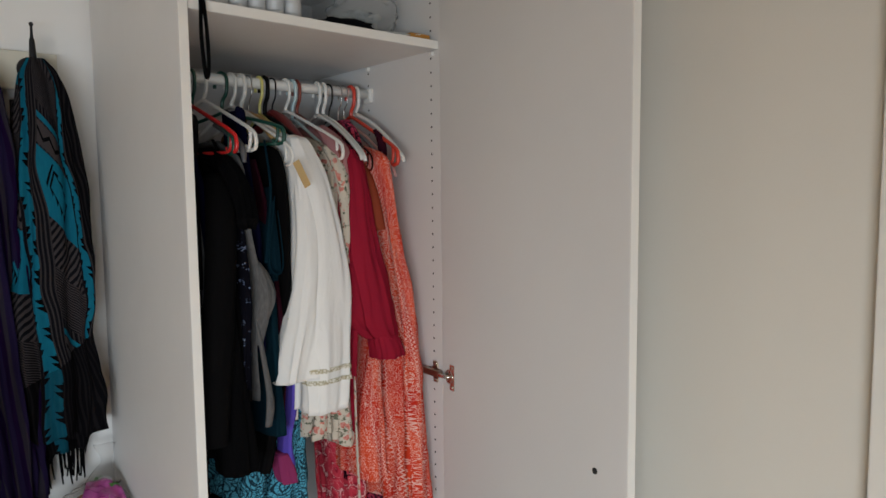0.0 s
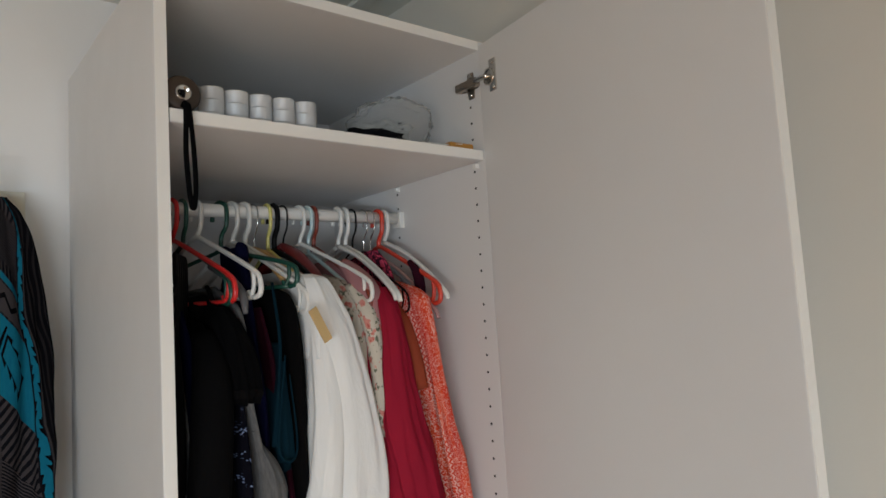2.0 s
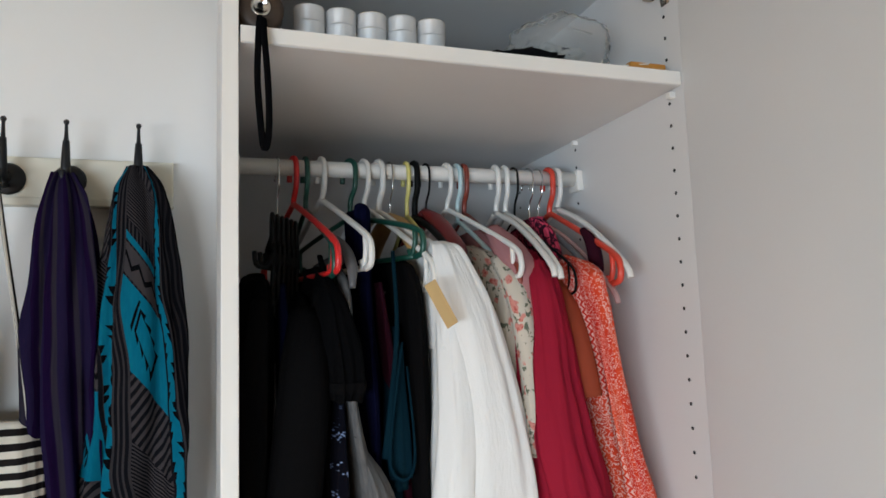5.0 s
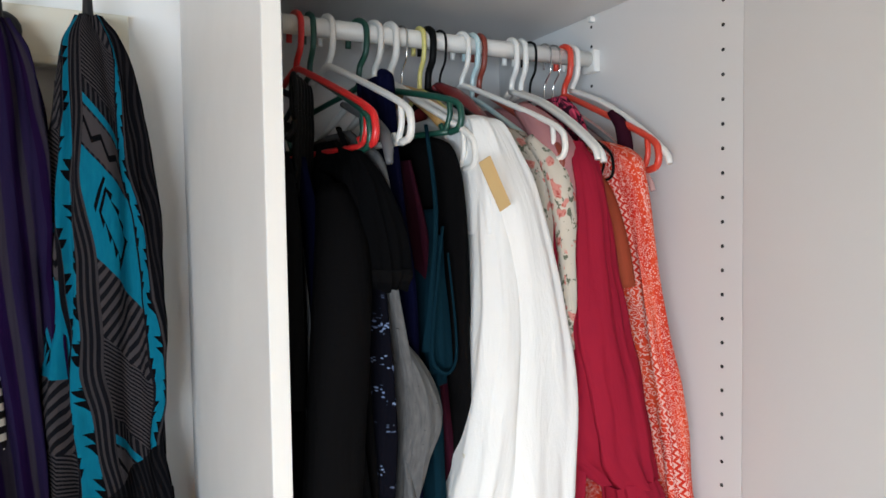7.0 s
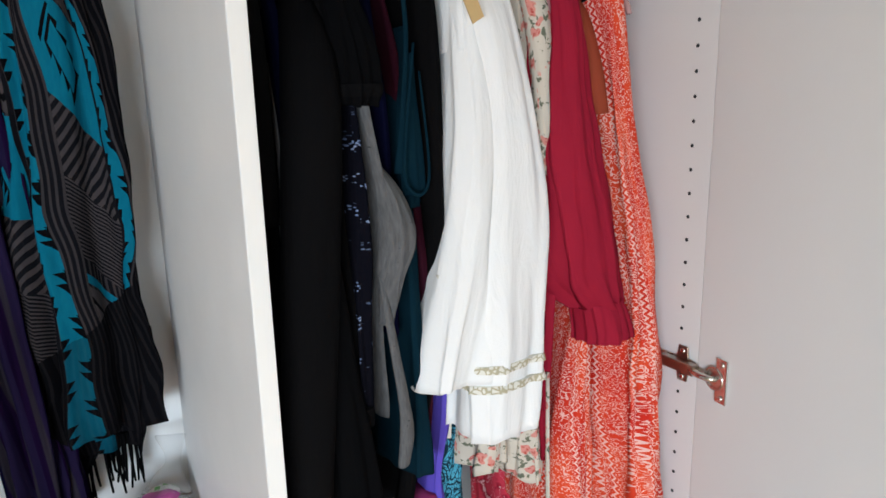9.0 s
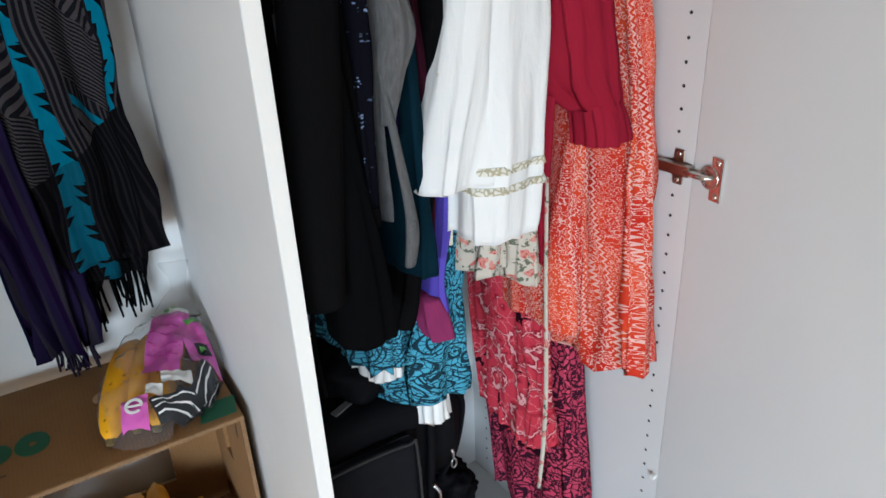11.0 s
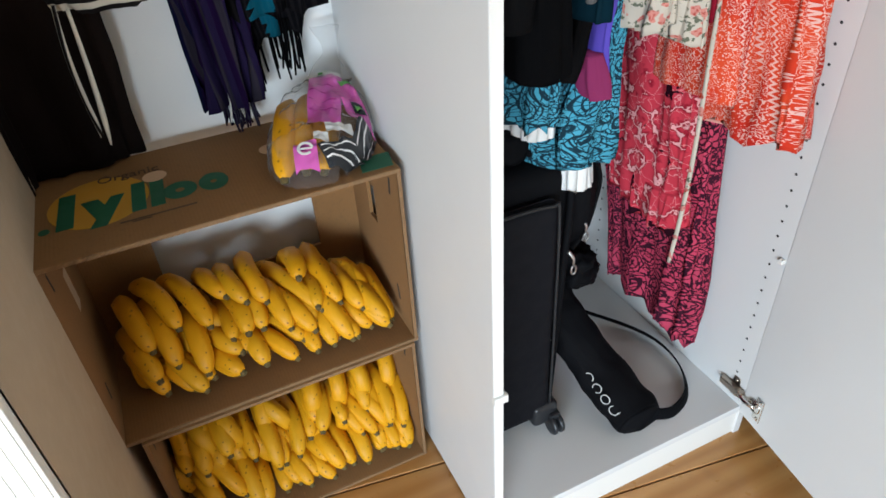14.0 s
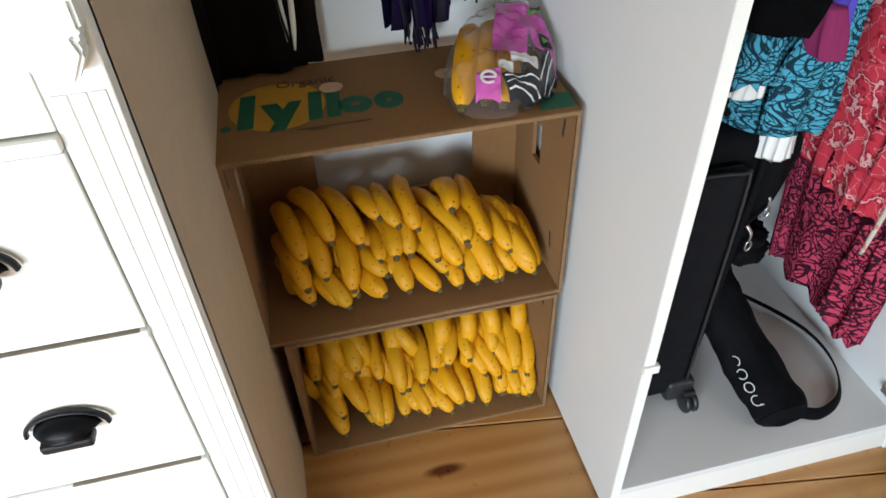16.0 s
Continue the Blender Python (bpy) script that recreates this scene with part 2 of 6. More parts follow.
# ---- surfaces of the room ----
WALL = paint("wall_paint", (0.66, 0.64, 0.58), 0.75, 0.03, 0.2, 1.6, 160)
# for the added, unseen walls: dark so that they bounce less light
UNSEEN_WALL = paint("unseen_wall_dark_grey", (0.30, 0.27, 0.23), 0.8, 0.05, 0.2, 1.4, 150)
BACK_WALL = paint("white_wall_paint", (0.82, 0.825, 0.815), 0.75, 0.03, 0.25, 1.9, 140)
WHITE_TRIM = paint("white_gloss_trim", (0.72, 0.71, 0.66), 0.4, 0.03, 0.1)
CEIL = paint("ceiling_paint", (0.66, 0.66, 0.6), 0.7, 0.04, 0.15)


def foil_material():
    k = Net("white_melamine", 0.42)
    v = k.coord()
    grain = k.noise(k.place(v, (90, 90, 3)), 4, 3)
    k.colour(k.mix(k.noise(v, 2.2, 3), (0.66, 0.66, 0.655), (0.73, 0.73, 0.72)))
    k.rough(k.ramp(k.noise(v, 14, 4), (0.3, 0.36), (0.75, 0.52)))
    return k.bump(grain, 0.06, 0.0006).m


FOIL = foil_material()
EDGE = paint("white_edge_band", (0.8, 0.79, 0.75), 0.35, 0.02, 0.05)
DARK = paint("dark_hole", (0.02, 0.02, 0.02), 0.9)


def pine_material():
    k = Net("varnished_pine", 0.32, coat=0.25)
    v, r = k.coord(), k.random()
    off = k.n.new("ShaderNodeCombineXYZ")
    k.put(off.inputs[0], k.math("MULTIPLY", r, 7.0))
    k.put(off.inputs[2], k.math("MULTIPLY", r, 3.0))
    add = k.n.new("ShaderNodeVectorMath")
    k.put(add.inputs[0], v)
    k.put(add.inputs[1], off.outputs[0])
    w = add.outputs[0]
    rings = k.wave(k.place(w, (0.9, 9, 9), (0, 0, 8.6)), 0.8, 9.0, axis="Y", detail=4, dscale=0.5)
    fine = k.noise(k.place(w, (4, 160, 60)), 1.0, 4)
    base = k.mix(rings, (0.46, 0.225, 0.068), (0.56, 0.310, 0.110))
    base = k.mix(k.math("MULTIPLY", fine, 0.3), base, (0.28, 0.12, 0.04))
    tint = k.mix(r, (0.85, 0.8, 0.75), (1.08, 1.05, 1.0))
    base = k.mix(1.0, base, tint, "MULTIPLY")
    knots = k.voronoi(k.place(w, (2.0, 6.0, 1)), 1.0, dims="2D")
    base = k.mix(k.ramp(knots, (0.045, 1.0), (0.10, 0.0)), base, (0.11, 0.030, 0.010))
    stain = k.noise(v, 5, 5)
    base = k.mix(k.ramp(stain, (0.62, 0.0), (0.8, 0.35)), base, (0.12, 0.05, 0.02))
    k.colour(base)
    k.rough(k.ramp(k.noise(v, 30, 4), (0.3, 0.25), (0.75, 0.5)))
    return k.bump(fine, 0.10, 0.001).m


PINE = pine_material()

X0, X1, BACK, CEILING = -3.0, 1.14, 1.79, 2.30
solid("wall_back", box(X0 - 0.1, X1 + 0.1, BACK, BACK + 0.1, -0.02, CEILING + 0.1), BACK_WALL, "white painted plaster wall behind wardrobe", "wall", kind="structure")
solid("wall_right", box(X1, X1 + 0.1, FRONT - 0.1, BACK, -0.02, CEILING + 0.1), WALL, "off-white painted plaster wall beside the open door", "wall", kind="structure")
solid("wall_left", box(X0 - 0.1, X0, FRONT - 0.1, BACK, -0.02, CEILING + 0.1), UNSEEN_WALL, "unseen dark grey wall added to close the room", "wall", kind="structure")
wf = box(X0, WIN_X0, FRONT - 0.1, FRONT, -0.02, CEILING + 0.1)
box(WIN_X1, X1, FRONT - 0.1, FRONT, -0.02, CEILING + 0.1, bm=wf)
box(WIN_X0, WIN_X1, FRONT - 0.1, FRONT, -0.02, WIN_Z0, bm=wf)
box(WIN_X0, WIN_X1, FRONT - 0.1, FRONT, WIN_Z1, CEILING + 0.1, bm=wf)
solid("wall_front", wf, UNSEEN_WALL, "unseen dark grey wall added around the window opening", "wall", kind="structure")

solid("trim", box(X1 - 0.02, X1, 0.21, 0.299, 0.0, 2.05, 0.003), WHITE_TRIM, "white painted door frame edge on the wall", "trim", kind="structure")

# boarded ceiling with battens running towards the back wall, in one mesh
cb = box(X0, X1, FRONT, BACK, CEILING, CEILING + 0.05)
for i in range(-6, 3):
    box(1.019 + 0.62 * i, 1.057 + 0.62 * i, FRONT, BACK, CEILING - 0.008, CEILING + 0.004, 0.002, bm=cb)
solid("ceiling", cb, CEIL, "white painted boarded ceiling with narrow battens", "ceiling", kind="structure")
solid("trim", box(X0, X1, BACK - 0.022, BACK, 2.245, 2.288, 0.004), WHITE_TRIM, "white painted wooden rail under the ceiling", "trim", kind="structure")
for x in (-0.11, 0.006, 0.122, 0.238, 0.354, 0.47):
    solid("trim", box(x, x + 0.016, BACK - 0.03, BACK, 2.286, 2.299), DARK, "dark notch gap above the painted rail", "trim", kind="structure")

# floor boards, each its own piece
floor = solid("floor", box(X0 - 0.1, X1 + 0.1, FRONT - 0.1, BACK + 0.1, -0.06, -0.02), DARK, "varnished knotty pine floorboards with dark gaps", "floor", kind="structure")
LAY = pose(0, 0, 0, 0, 0, -8.6)
edges = [1.466 - 0.192 * (i - 4) for i in range(28)][::-1]
for i, (a, b) in enumerate(zip(edges, edges[1:])):
    cut = -1.6 + 1.1 * ((i * 0.37) % 1)
    for u, w in ((X0 - 0.6, cut), (cut, X1 + 0.6)):
        bm = moved(box(u + 0.001, w - 0.001, a + 0.0016, b - 0.0016, -0.02, 0.0, 0.002, seg=1), LAY)
        for co, no in (((X0 - 0.05, 0, 0), (-1, 0, 0)), ((X1 + 0.05, 0, 0), (1, 0, 0)), ((0, FRONT - 0.05, 0), (0, -1, 0)), ((0, BACK + 0.05, 0), (0, 1, 0))):
            bmesh.ops.bisect_plane(bm, geom=bm.verts[:] + bm.edges[:] + bm.faces[:], plane_co=co, plane_no=no, clear_outer=True)
        if len(bm.faces) < 4:
            bm.free()
            continue
        bmesh.ops.holes_fill(bm, edges=[e for e in bm.edges if e.is_boundary])
        part("plank", bm, PINE).parent = floor


# ---- the wardrobe ----
WX0, WX1, WY0, WY1, WTOP = 0.428, 1.048, 1.187, 1.772, 2.05
wardrobe = thing("wardrobe", ((WX0 + WX1) / 2, (WY0 + WY1) / 2, 0), "tall white melamine wardrobe with its door open", "wardrobe")
part("side_panel", box(WX0, WX0 + 0.018, WY0, WY1, 0.009, WTOP, 0.0012), FOIL, wardrobe)
# dark strip that fills the gap below the panel with its shade
part("foot_rail", box(WX0 + 0.006, WX0 + 0.016, WY0 + 0.02, WY1, 0.0, 0.009), DARK, wardrobe, "dark strip for the shade under the side panel")
right = box(WX1 - 0.018, WX1, WY0, WY1, 0.0, WTOP, 0.0012)
right_side = part("side_panel", right, FOIL, wardrobe)
part("top_panel", box(WX0 + 0.018, WX1 - 0.018, WY0, WY1 - 0.006, WTOP - 0.018, WTOP, 0.001), FOIL, wardrobe)
part("bottom_panel", box(WX0 + 0.018, WX1 - 0.018, WY0 + 0.001, WY1 - 0.006, 0.070, 0.088, 0.0015), FOIL, wardrobe)
part("plinth", box(WX0 + 0.018, WX1 - 0.018, WY0 + 0.004, WY0 + 0.02, 0.0, 0.070), EDGE, wardrobe)
part("back_panel", box(WX0 + 0.018, WX1 - 0.018, WY1 - 0.006, WY1 - 0.002, 0.0, WTOP - 0.002), FOIL, wardrobe)
shelf = part("shelf", box(WX0 + 0.0195, WX1 - 0.0195, WY0 + 0.004, WY1 - 0.008, 1.816, 1.836, 0.0012), FOIL, wardrobe)
part("edge_band", box(WX0 + 0.020, WX1 - 0.020, WY0 + 0.002, WY0 + 0.0045, 1.817, 1.835), EDGE, shelf, "bright white edge strip")
for xx, mt in ((WX0, EDGE), (WX1 - 0.018, FOIL)):
    part("edge_band", box(xx + 0.0008, xx + 0.0172, WY0 - 0.001, WY0 + 0.001, 0.0, WTOP), mt, wardrobe, "white edge strip")
part("edge_band", box(WX0 + 0.018, WX1 - 0.018, WY0 - 0.001, WY0 + 0.001, WTOP - 0.0175, WTOP - 0.0005), EDGE, wardrobe, "bright white edge strip")

# the rod with its end sockets
ROD_Y, ROD_Z = 1.475, 1.744
part("rod", tube([(WX0 + 0.019, ROD_Y, ROD_Z), (0.74, ROD_Y, ROD_Z), (WX1 - 0.019, ROD_Y, ROD_Z)], 0.0125, 20, smooth=False), EDGE, wardrobe, "white metal clothes rod", True)
for xx, s in ((WX1 - 0.018, -1), (WX0 + 0.018, 1)):
    sock = box(min(xx, xx + s * 0.012), max(xx, xx + s * 0.012), ROD_Y - 0.016, ROD_Y + 0.016, ROD_Z - 0.022, ROD_Z + 0.014, 0.003)
    part("rod_socket", sock, EDGE, wardrobe)

# shelf pins and the left over support peg
for xx, yy, zz, s in ((WX1 - 0.018, WY0 + 0.022, 1.806, -1), (WX1 - 0.018, ROD_Y, 1.808, -1), (WX0 + 0.018, WY0 + 0.015, 1.822, 1), (WX1 - 0.018, WY0 + 0.006, 0.478, -1)):
    part("shelf_pin", box(min(xx, xx + s * 0.010), max(xx, xx + s * 0.010), yy - 0.0045, yy + 0.0045, zz - 0.003, zz + 0.006, 0.0015), EDGE, wardrobe)

# rows of shelf holes, 32 mm apart, each a shallow dark ring
hole = lathe([(0.0026, 0), (0.0026, 0.0004), (0.0018, 0.0005)], 10)
hole_me = bpy.data.meshes.new("shelf_hole")
hole.to_mesh(hole_me)
hole_me.materials.append(DARK)
for yy in (WY0 + 0.031, ROD_Y + 0.005, WY1 - 0.06):
    for i in range(58):
        zz = 0.135 + 0.032 * i
        if abs(zz - 1.826) < 0.02:
            continue
        h = new("shelf_hole", hole_me)
        h.parent = right_side
        h.matrix_basis = pose(WX1 - 0.0181 - wardrobe.location.x, yy - wardrobe.location.y, zz, 0, -90, 0)

# the door, standing open a little short of square
DOOR_AT, DOOR_LEN = (1.0285, 1.1855), 0.5905
DOOR_TURN = math.degrees(math.atan2(-(DOOR_AT[0] - 0.940), DOOR_AT[1] - 0.6))
door_m = pose(DOOR_AT[0], DOOR_AT[1], 0, 0, 0, DOOR_TURN)
STEEL = paint("nickel_steel", (0.42, 0.36, 0.30), 0.28, 0.1, 0.1, metal=1.0)
BRIGHT = paint("bright_steel", (0.7, 0.68, 0.64), 0.2, 0.05, 0.05, metal=1.0)
door = part("door", moved(box(-0.0, 0.018, -DOOR_LEN, 0.0, 0.075, 2.04, 0.0012), door_m), FOIL, wardrobe, "white melamine wardrobe door standing open")
part("edge_band", moved(box(0.0006, 0.0174, -DOOR_LEN - 0.0012, -DOOR_LEN + 0.0005, 0.0755, 2.0395), door_m), EDGE, door, "bright white edge strip")


def hinge(z):
    """A concealed hinge: plate and arm on the side panel, link, cup and flange on the door."""
    xi = WX1 - 0.018
    b = slab([(-0.020, -0.008), (-0.008, -0.010), (-0.006, -0.026), (0.010, -0.026), (0.012, -0.010), (0.034, -0.007), (0.034, 0.007), (0.012, 0.010), (0.010, 0.026), (-0.006, 0.026), (-0.008, 0.010), (-0.020, 0.008)], 0.003, Matrix.Translation((xi - 0.0032, WY0 + 0.022, z)) @ pose(0, 0, 0, 90, 0, 90), 0.0008)
    h = part("hinge", b, STEEL, wardrobe, "nickel-plated concealed hinge")
    part("arm", box(xi - 0.016, xi - 0.003, WY0 - 0.004, WY0 + 0.056, z - 0.008, z + 0.008, 0.002), STEEL, h)
    part("link", tube([(xi - 0.010, WY0 + 0.002, z), (xi - 0.016, WY0 - 0.014, z), (xi - 0.014, WY0 - 0.030, z), (xi - 0.006, WY0 - 0.036, z)], 0.0065, 8, flat=0.7), BRIGHT, h, "bright steel hinge link", True)
    cup = box(-0.003, -0.0002, -0.056, -0.036, z - 0.031, z + 0.031, 0.0012)
    lathe([(0.0165, 0), (0.0165, 0.004), (0.0135, 0.0042), (0.0125, 0.002)], 18, cup, Matrix.Translation((-0.0, -0.034, z)) @ pose(0, 0, 0, 0, -90, 0))
    part("cup_plate", moved(cup, door_m), BRIGHT, h)
    for dz in (-0.019, 0.019):
        part("screw", lathe([(0.0042, 0), (0.0042, 0.0015), (0.002, 0.0022)], 10, None, Matrix.Translation((xi - 0.003, WY0 + 0.024, z + dz)) @ pose(0, 0, 0, 0, -90, 0)), BRIGHT, h)
        part("screw", moved(lathe([(0.004, 0), (0.004, 0.0012), (0.002, 0.002)], 10, None, Matrix.Translation((-0.003, -0.047, z + dz * 1.25)) @ pose(0, 0, 0, 0, -90, 0)), door_m), BRIGHT, h)


for z in (1.968, 1.045, 0.13):
    hinge(z)

# ---- cloth ----
BLACK = cloth("black_cotton", (0.0028, 0.0028, 0.0032))
BLACK2 = cloth("black_viscose", (0.0042, 0.004, 0.0043))
NAVY = cloth("navy_velvet", (0.0035, 0.0042, 0.020))
TEAL = cloth("dark_teal_jersey", (0.0036, 0.017, 0.027))
PLUM = cloth("burgundy_jersey", (0.032, 0.006, 0.013))
WHITE_LINEN = cloth("white_muslin", (0.78, 0.78, 0.76), 700, 0.03, relief=0.6)
CRIMSON = cloth("crimson_satin", (0.27, 0.012, 0.030), 900, 0.15, 0.7)
RUST = cloth("rust_jersey", (0.28, 0.055, 0.028))
PINK = cloth("dusty_pink_knit", (0.35, 0.165, 0.17))
VIOLET = cloth("violet_satin", (0.10, 0.07, 0.42), rough=0.6)
CREAM = cloth("cream_cotton", (0.68, 0.64, 0.55))
TAGCARD = paint("kraft_card", (0.52, 0.36, 0.16), 0.8)


def grey_marl():
    def make(k, v):
        fleck = k.noise(k.place(v, (300, 60, 1)), 1.0, 4)
        base = k.mix(fleck, (0.055, 0.055, 0.057), (0.16, 0.16, 0.16))
        slub = k.noise(k.place(v, (60, 240, 1)), 1.0, 3)
        return k.mix(k.ramp(slub, (0.66, 0.0), (0.72, 0.8)), base, (0.02, 0.02, 0.022))
    return printed("grey_marl_knit", make)


def night_print():
    def make(k, v):
        bits = k.voronoi(k.place(v, (170, 330, 1)), 1.0)
        rows = k.noise(k.place(v, (4, 46, 1)), 1.0, 2)
        lit = k.math("MULTIPLY", k.ramp(bits, (0.30, 1.0), (0.40, 0.0)), k.ramp(rows, (0.56, 0.0), (0.60, 1.0)))
        tone = k.mix(k.noise(v, 30), (0.02, 0.04, 0.16), (0.30, 0.38, 0.52))
        return k.mix(lit, (0.004, 0.004, 0.007), tone)
    return printed("night_lights_print", make)


def swirl_print():
    """Turquoise with black scrollwork."""
    def make(k, v):
        w = k.noise(v, 9, 2, colour=True)
        warp = k.mix(0.10, v, w)
        rings = k.voronoi(warp, 27)
        lines = k.math("SINE", k.math("MULTIPLY", rings, 30.0))
        fine = k.voronoi(warp, 125, "DISTANCE_TO_EDGE")
        ink = k.math("MAXIMUM", k.ramp(lines, (0.35, 0.0), (0.65, 1.0)), k.ramp(fine, (0.04, 1.0), (0.09, 0.0)))
        ground = k.mix(k.noise(v, 12), (0.05, 0.27, 0.40), (0.11, 0.40, 0.53))
        return k.mix(k.math("MULTIPLY", ink, 0.93), ground, (0.008, 0.012, 0.02))
    return printed("turquoise_scroll_print", make)


def flower_print(name, petal, deep, line, ground, scale):
    """Large ruffled flowers with thin pale petal outlines on a dark ground."""
    def make(k, v):
        warp = k.mix(0.05, v, k.noise(v, 26, 3, colour=True))
        d = k.voronoi(warp, scale)
        ruffle = k.math("MULTIPLY", k.noise(v, scale * 5, 2), 5.0)
        rings = k.math("SINE", k.math("ADD", k.math("MULTIPLY", d, 19.0), ruffle))
        small = k.voronoi(warp, scale * 3.0, "DISTANCE_TO_EDGE")
        body = k.mix(k.ramp(rings, (0.0, 0.0), (0.9, 1.0)), petal, deep)
        ink = k.math("MAXIMUM", k.ramp(rings, (0.90, 0.0), (0.96, 0.85)), k.ramp(small, (0.006, 0.6), (0.022, 0.0)))
        body = k.mix(ink, body, line)
        hole = k.math("ADD", d, k.math("MULTIPLY", k.math("SUBTRACT", k.noise(v, scale * 4, 2), 0.5), 0.5))
        return k.mix(k.ramp(hole, (0.78, 0.0), (0.81, 1.0)), body, ground)
    return printed(name, make)


def batik_print():
    """Orange-red with bands of white zigzags, dots and scrolls running down the cloth."""
    def make(k, v):
        v = k.place(v, (3.2, 3.2, 3.2))
        u, z, _ = k.split(v)
        skew = k.math("ADD", u, k.math("MULTIPLY", z, 0.10))
        band = k.math("FRACT", k.math("MULTIPLY", skew, 3.6))
        warp = k.mix(0.05, v, k.noise(v, 26, 2, colour=True))
        scroll = k.ramp(k.math("SINE", k.math("MULTIPLY", k.voronoi(warp, 38), 17.0)), (0.45, 0.0), (0.6, 1.0))
        dots = k.ramp(k.voronoi(v, 105), (0.30, 1.0), (0.38, 0.0))
        tri = k.math("ABSOLUTE", k.math("SUBTRACT", k.math("FRACT", k.math("MULTIPLY", z, 30.0)), 0.5))
        zig = k.math("GREATER_THAN", k.math("SINE", k.math("MULTIPLY", k.math("ADD", k.math("MULTIPLY", skew, 26.0), tri), 9.0)), 0.15)
        flecks = k.ramp(k.math("SINE", k.math("MULTIPLY", k.voronoi(warp, 62), 15.0)), (0.55, 0.0), (0.7, 1.0))
        white = k.math("MULTIPLY", flecks, 0.8)
        for lo, hi, pat in ((0.0, 0.22, scroll), (0.22, 0.33, zig), (0.62, 0.74, dots), (0.74, 0.88, scroll), (0.93, 1.0, zig)):
            inside = k.math("MULTIPLY", k.math("GREATER_THAN", band, lo), k.math("LESS_THAN", band, hi))
            t = k.n.new("ShaderNodeMix")
            k.put(t.inputs[0], inside)
            k.put(t.inputs[2], white)
            k.put(t.inputs[3], pat)
            white = t.outputs[0]
        ground = k.mix(k.ramp(k.noise(k.place(v, (7, 2, 1)), 1.0, 3), (0.4, 0.0), (0.6, 1.0)), (0.52, 0.026, 0.016), (0.65, 0.070, 0.026))
        return k.mix(k.math("MULTIPLY", white, 0.74), ground, (0.76, 0.56, 0.50))
    return printed("orange_batik_print", make)


def lace_print():
    """Magenta ground with black filigree."""
    def make(k, v):
        warp = k.mix(0.05, v, k.noise(v, 18, 2, colour=True))
        a = k.math("SINE", k.math("MULTIPLY", k.voronoi(warp, 21), 30.0))
        b = k.voronoi(warp, 80, "DISTANCE_TO_EDGE")
        ink = k.math("MAXIMUM", k.ramp(a, (0.35, 0.0), (0.6, 1.0)), k.ramp(b, (0.05, 1.0), (0.1, 0.0)))
        u, _, _ = k.split(v)
        stripe = k.ramp(k.math("SINE", k.math("MULTIPLY", u, 42.0)), (0.15, 0.0), (0.3, 0.4))
        ground = k.mix(k.noise(v, 10), (0.44, 0.036, 0.085), (0.60, 0.08, 0.14))
        return k.mix(k.math("MAXIMUM", k.math("MULTIPLY", ink, 0.96), k.math("MULTIPLY", stripe, 0.5)), ground, (0.02, 0.008, 0.016))
    return printed("magenta_filigree_print", make)


def posy_print():
    """Cream with scattered small red roses and grey-green leaves."""
    def make(k, v):
        warp = k.mix(0.03, v, k.noise(v, 40, 2, colour=True))
        rose = k.ramp(k.voronoi(warp, 52), (0.30, 1.0), (0.36, 0.0))
        petals = k.mix(k.ramp(k.voronoi(warp, 190), (0.2, 0.0), (0.5, 1.0)), (0.40, 0.06, 0.05), (0.58, 0.24, 0.20))
        leaf = k.math("MULTIPLY", k.ramp(k.voronoi(k.place(warp, loc=(0.011, 0.008, 0)), 52), (0.42, 1.0), (0.48, 0.0)), k.ramp(k.noise(v, 130), (0.50, 0.0), (0.54, 1.0)))
        base = k.mix(leaf, k.mix(k.noise(v, 14), (0.50, 0.45, 0.37), (0.58, 0.53, 0.45)), (0.13, 0.14, 0.10))
        return k.mix(rose, base, petals)
    return printed("small_rose_print", make)


GREY, NIGHT, SWIRL, BATIK, LACE, POSY = grey_marl(), night_print(), swirl_print(), batik_print(), lace_print(), posy_print()
PEONY = flower_print("peony_print", (0.52, 0.042, 0.068), (0.25, 0.009, 0.024), (0.78, 0.42, 0.42), (0.020, 0.004, 0.009), 12)


# ---- hangers ----
H_RED = paint("red_plastic", (0.60, 0.020, 0.020), 0.35)
H_ORANGE = paint("orange_red_plastic", (0.62, 0.055, 0.03), 0.35)
H_GREEN = paint("dark_green_plastic", (0.010, 0.065, 0.045), 0.35)
H_WHITE = paint("white_plastic", (0.74, 0.73, 0.69), 0.35)
H_BLUE = paint("pale_blue_plastic", (0.48, 0.62, 0.64), 0.35)
H_YELLOW = paint("pale_yellow_plastic", (0.66, 0.60, 0.20), 0.4)
H_BLACK = paint("black_plastic", (0.004, 0.004, 0.004), 0.55)
H_BLACK.node_tree.nodes["Principled BSDF"].inputs["Specular IOR Level"].default_value = 0.12
H_BROWN = paint("brown_red_plastic", (0.20, 0.035, 0.02), 0.4)
H_GREY = paint("grey_plastic", (0.10, 0.10, 0.105), 0.5)
WOOD_RED = paint("red_lacquered_wood", (0.17, 0.012, 0.014), 0.45, coat=0.1)
WOOD_TAN = paint("plain_beech", (0.48, 0.28, 0.10), 0.5)
CHROME = paint("chrome_wire", (0.62, 0.62, 0.62), 0.18, metal=1.0)
CLEAR_PINK = paint("clear_pinkish_plastic", (0.45, 0.27, 0.26), 0.2)


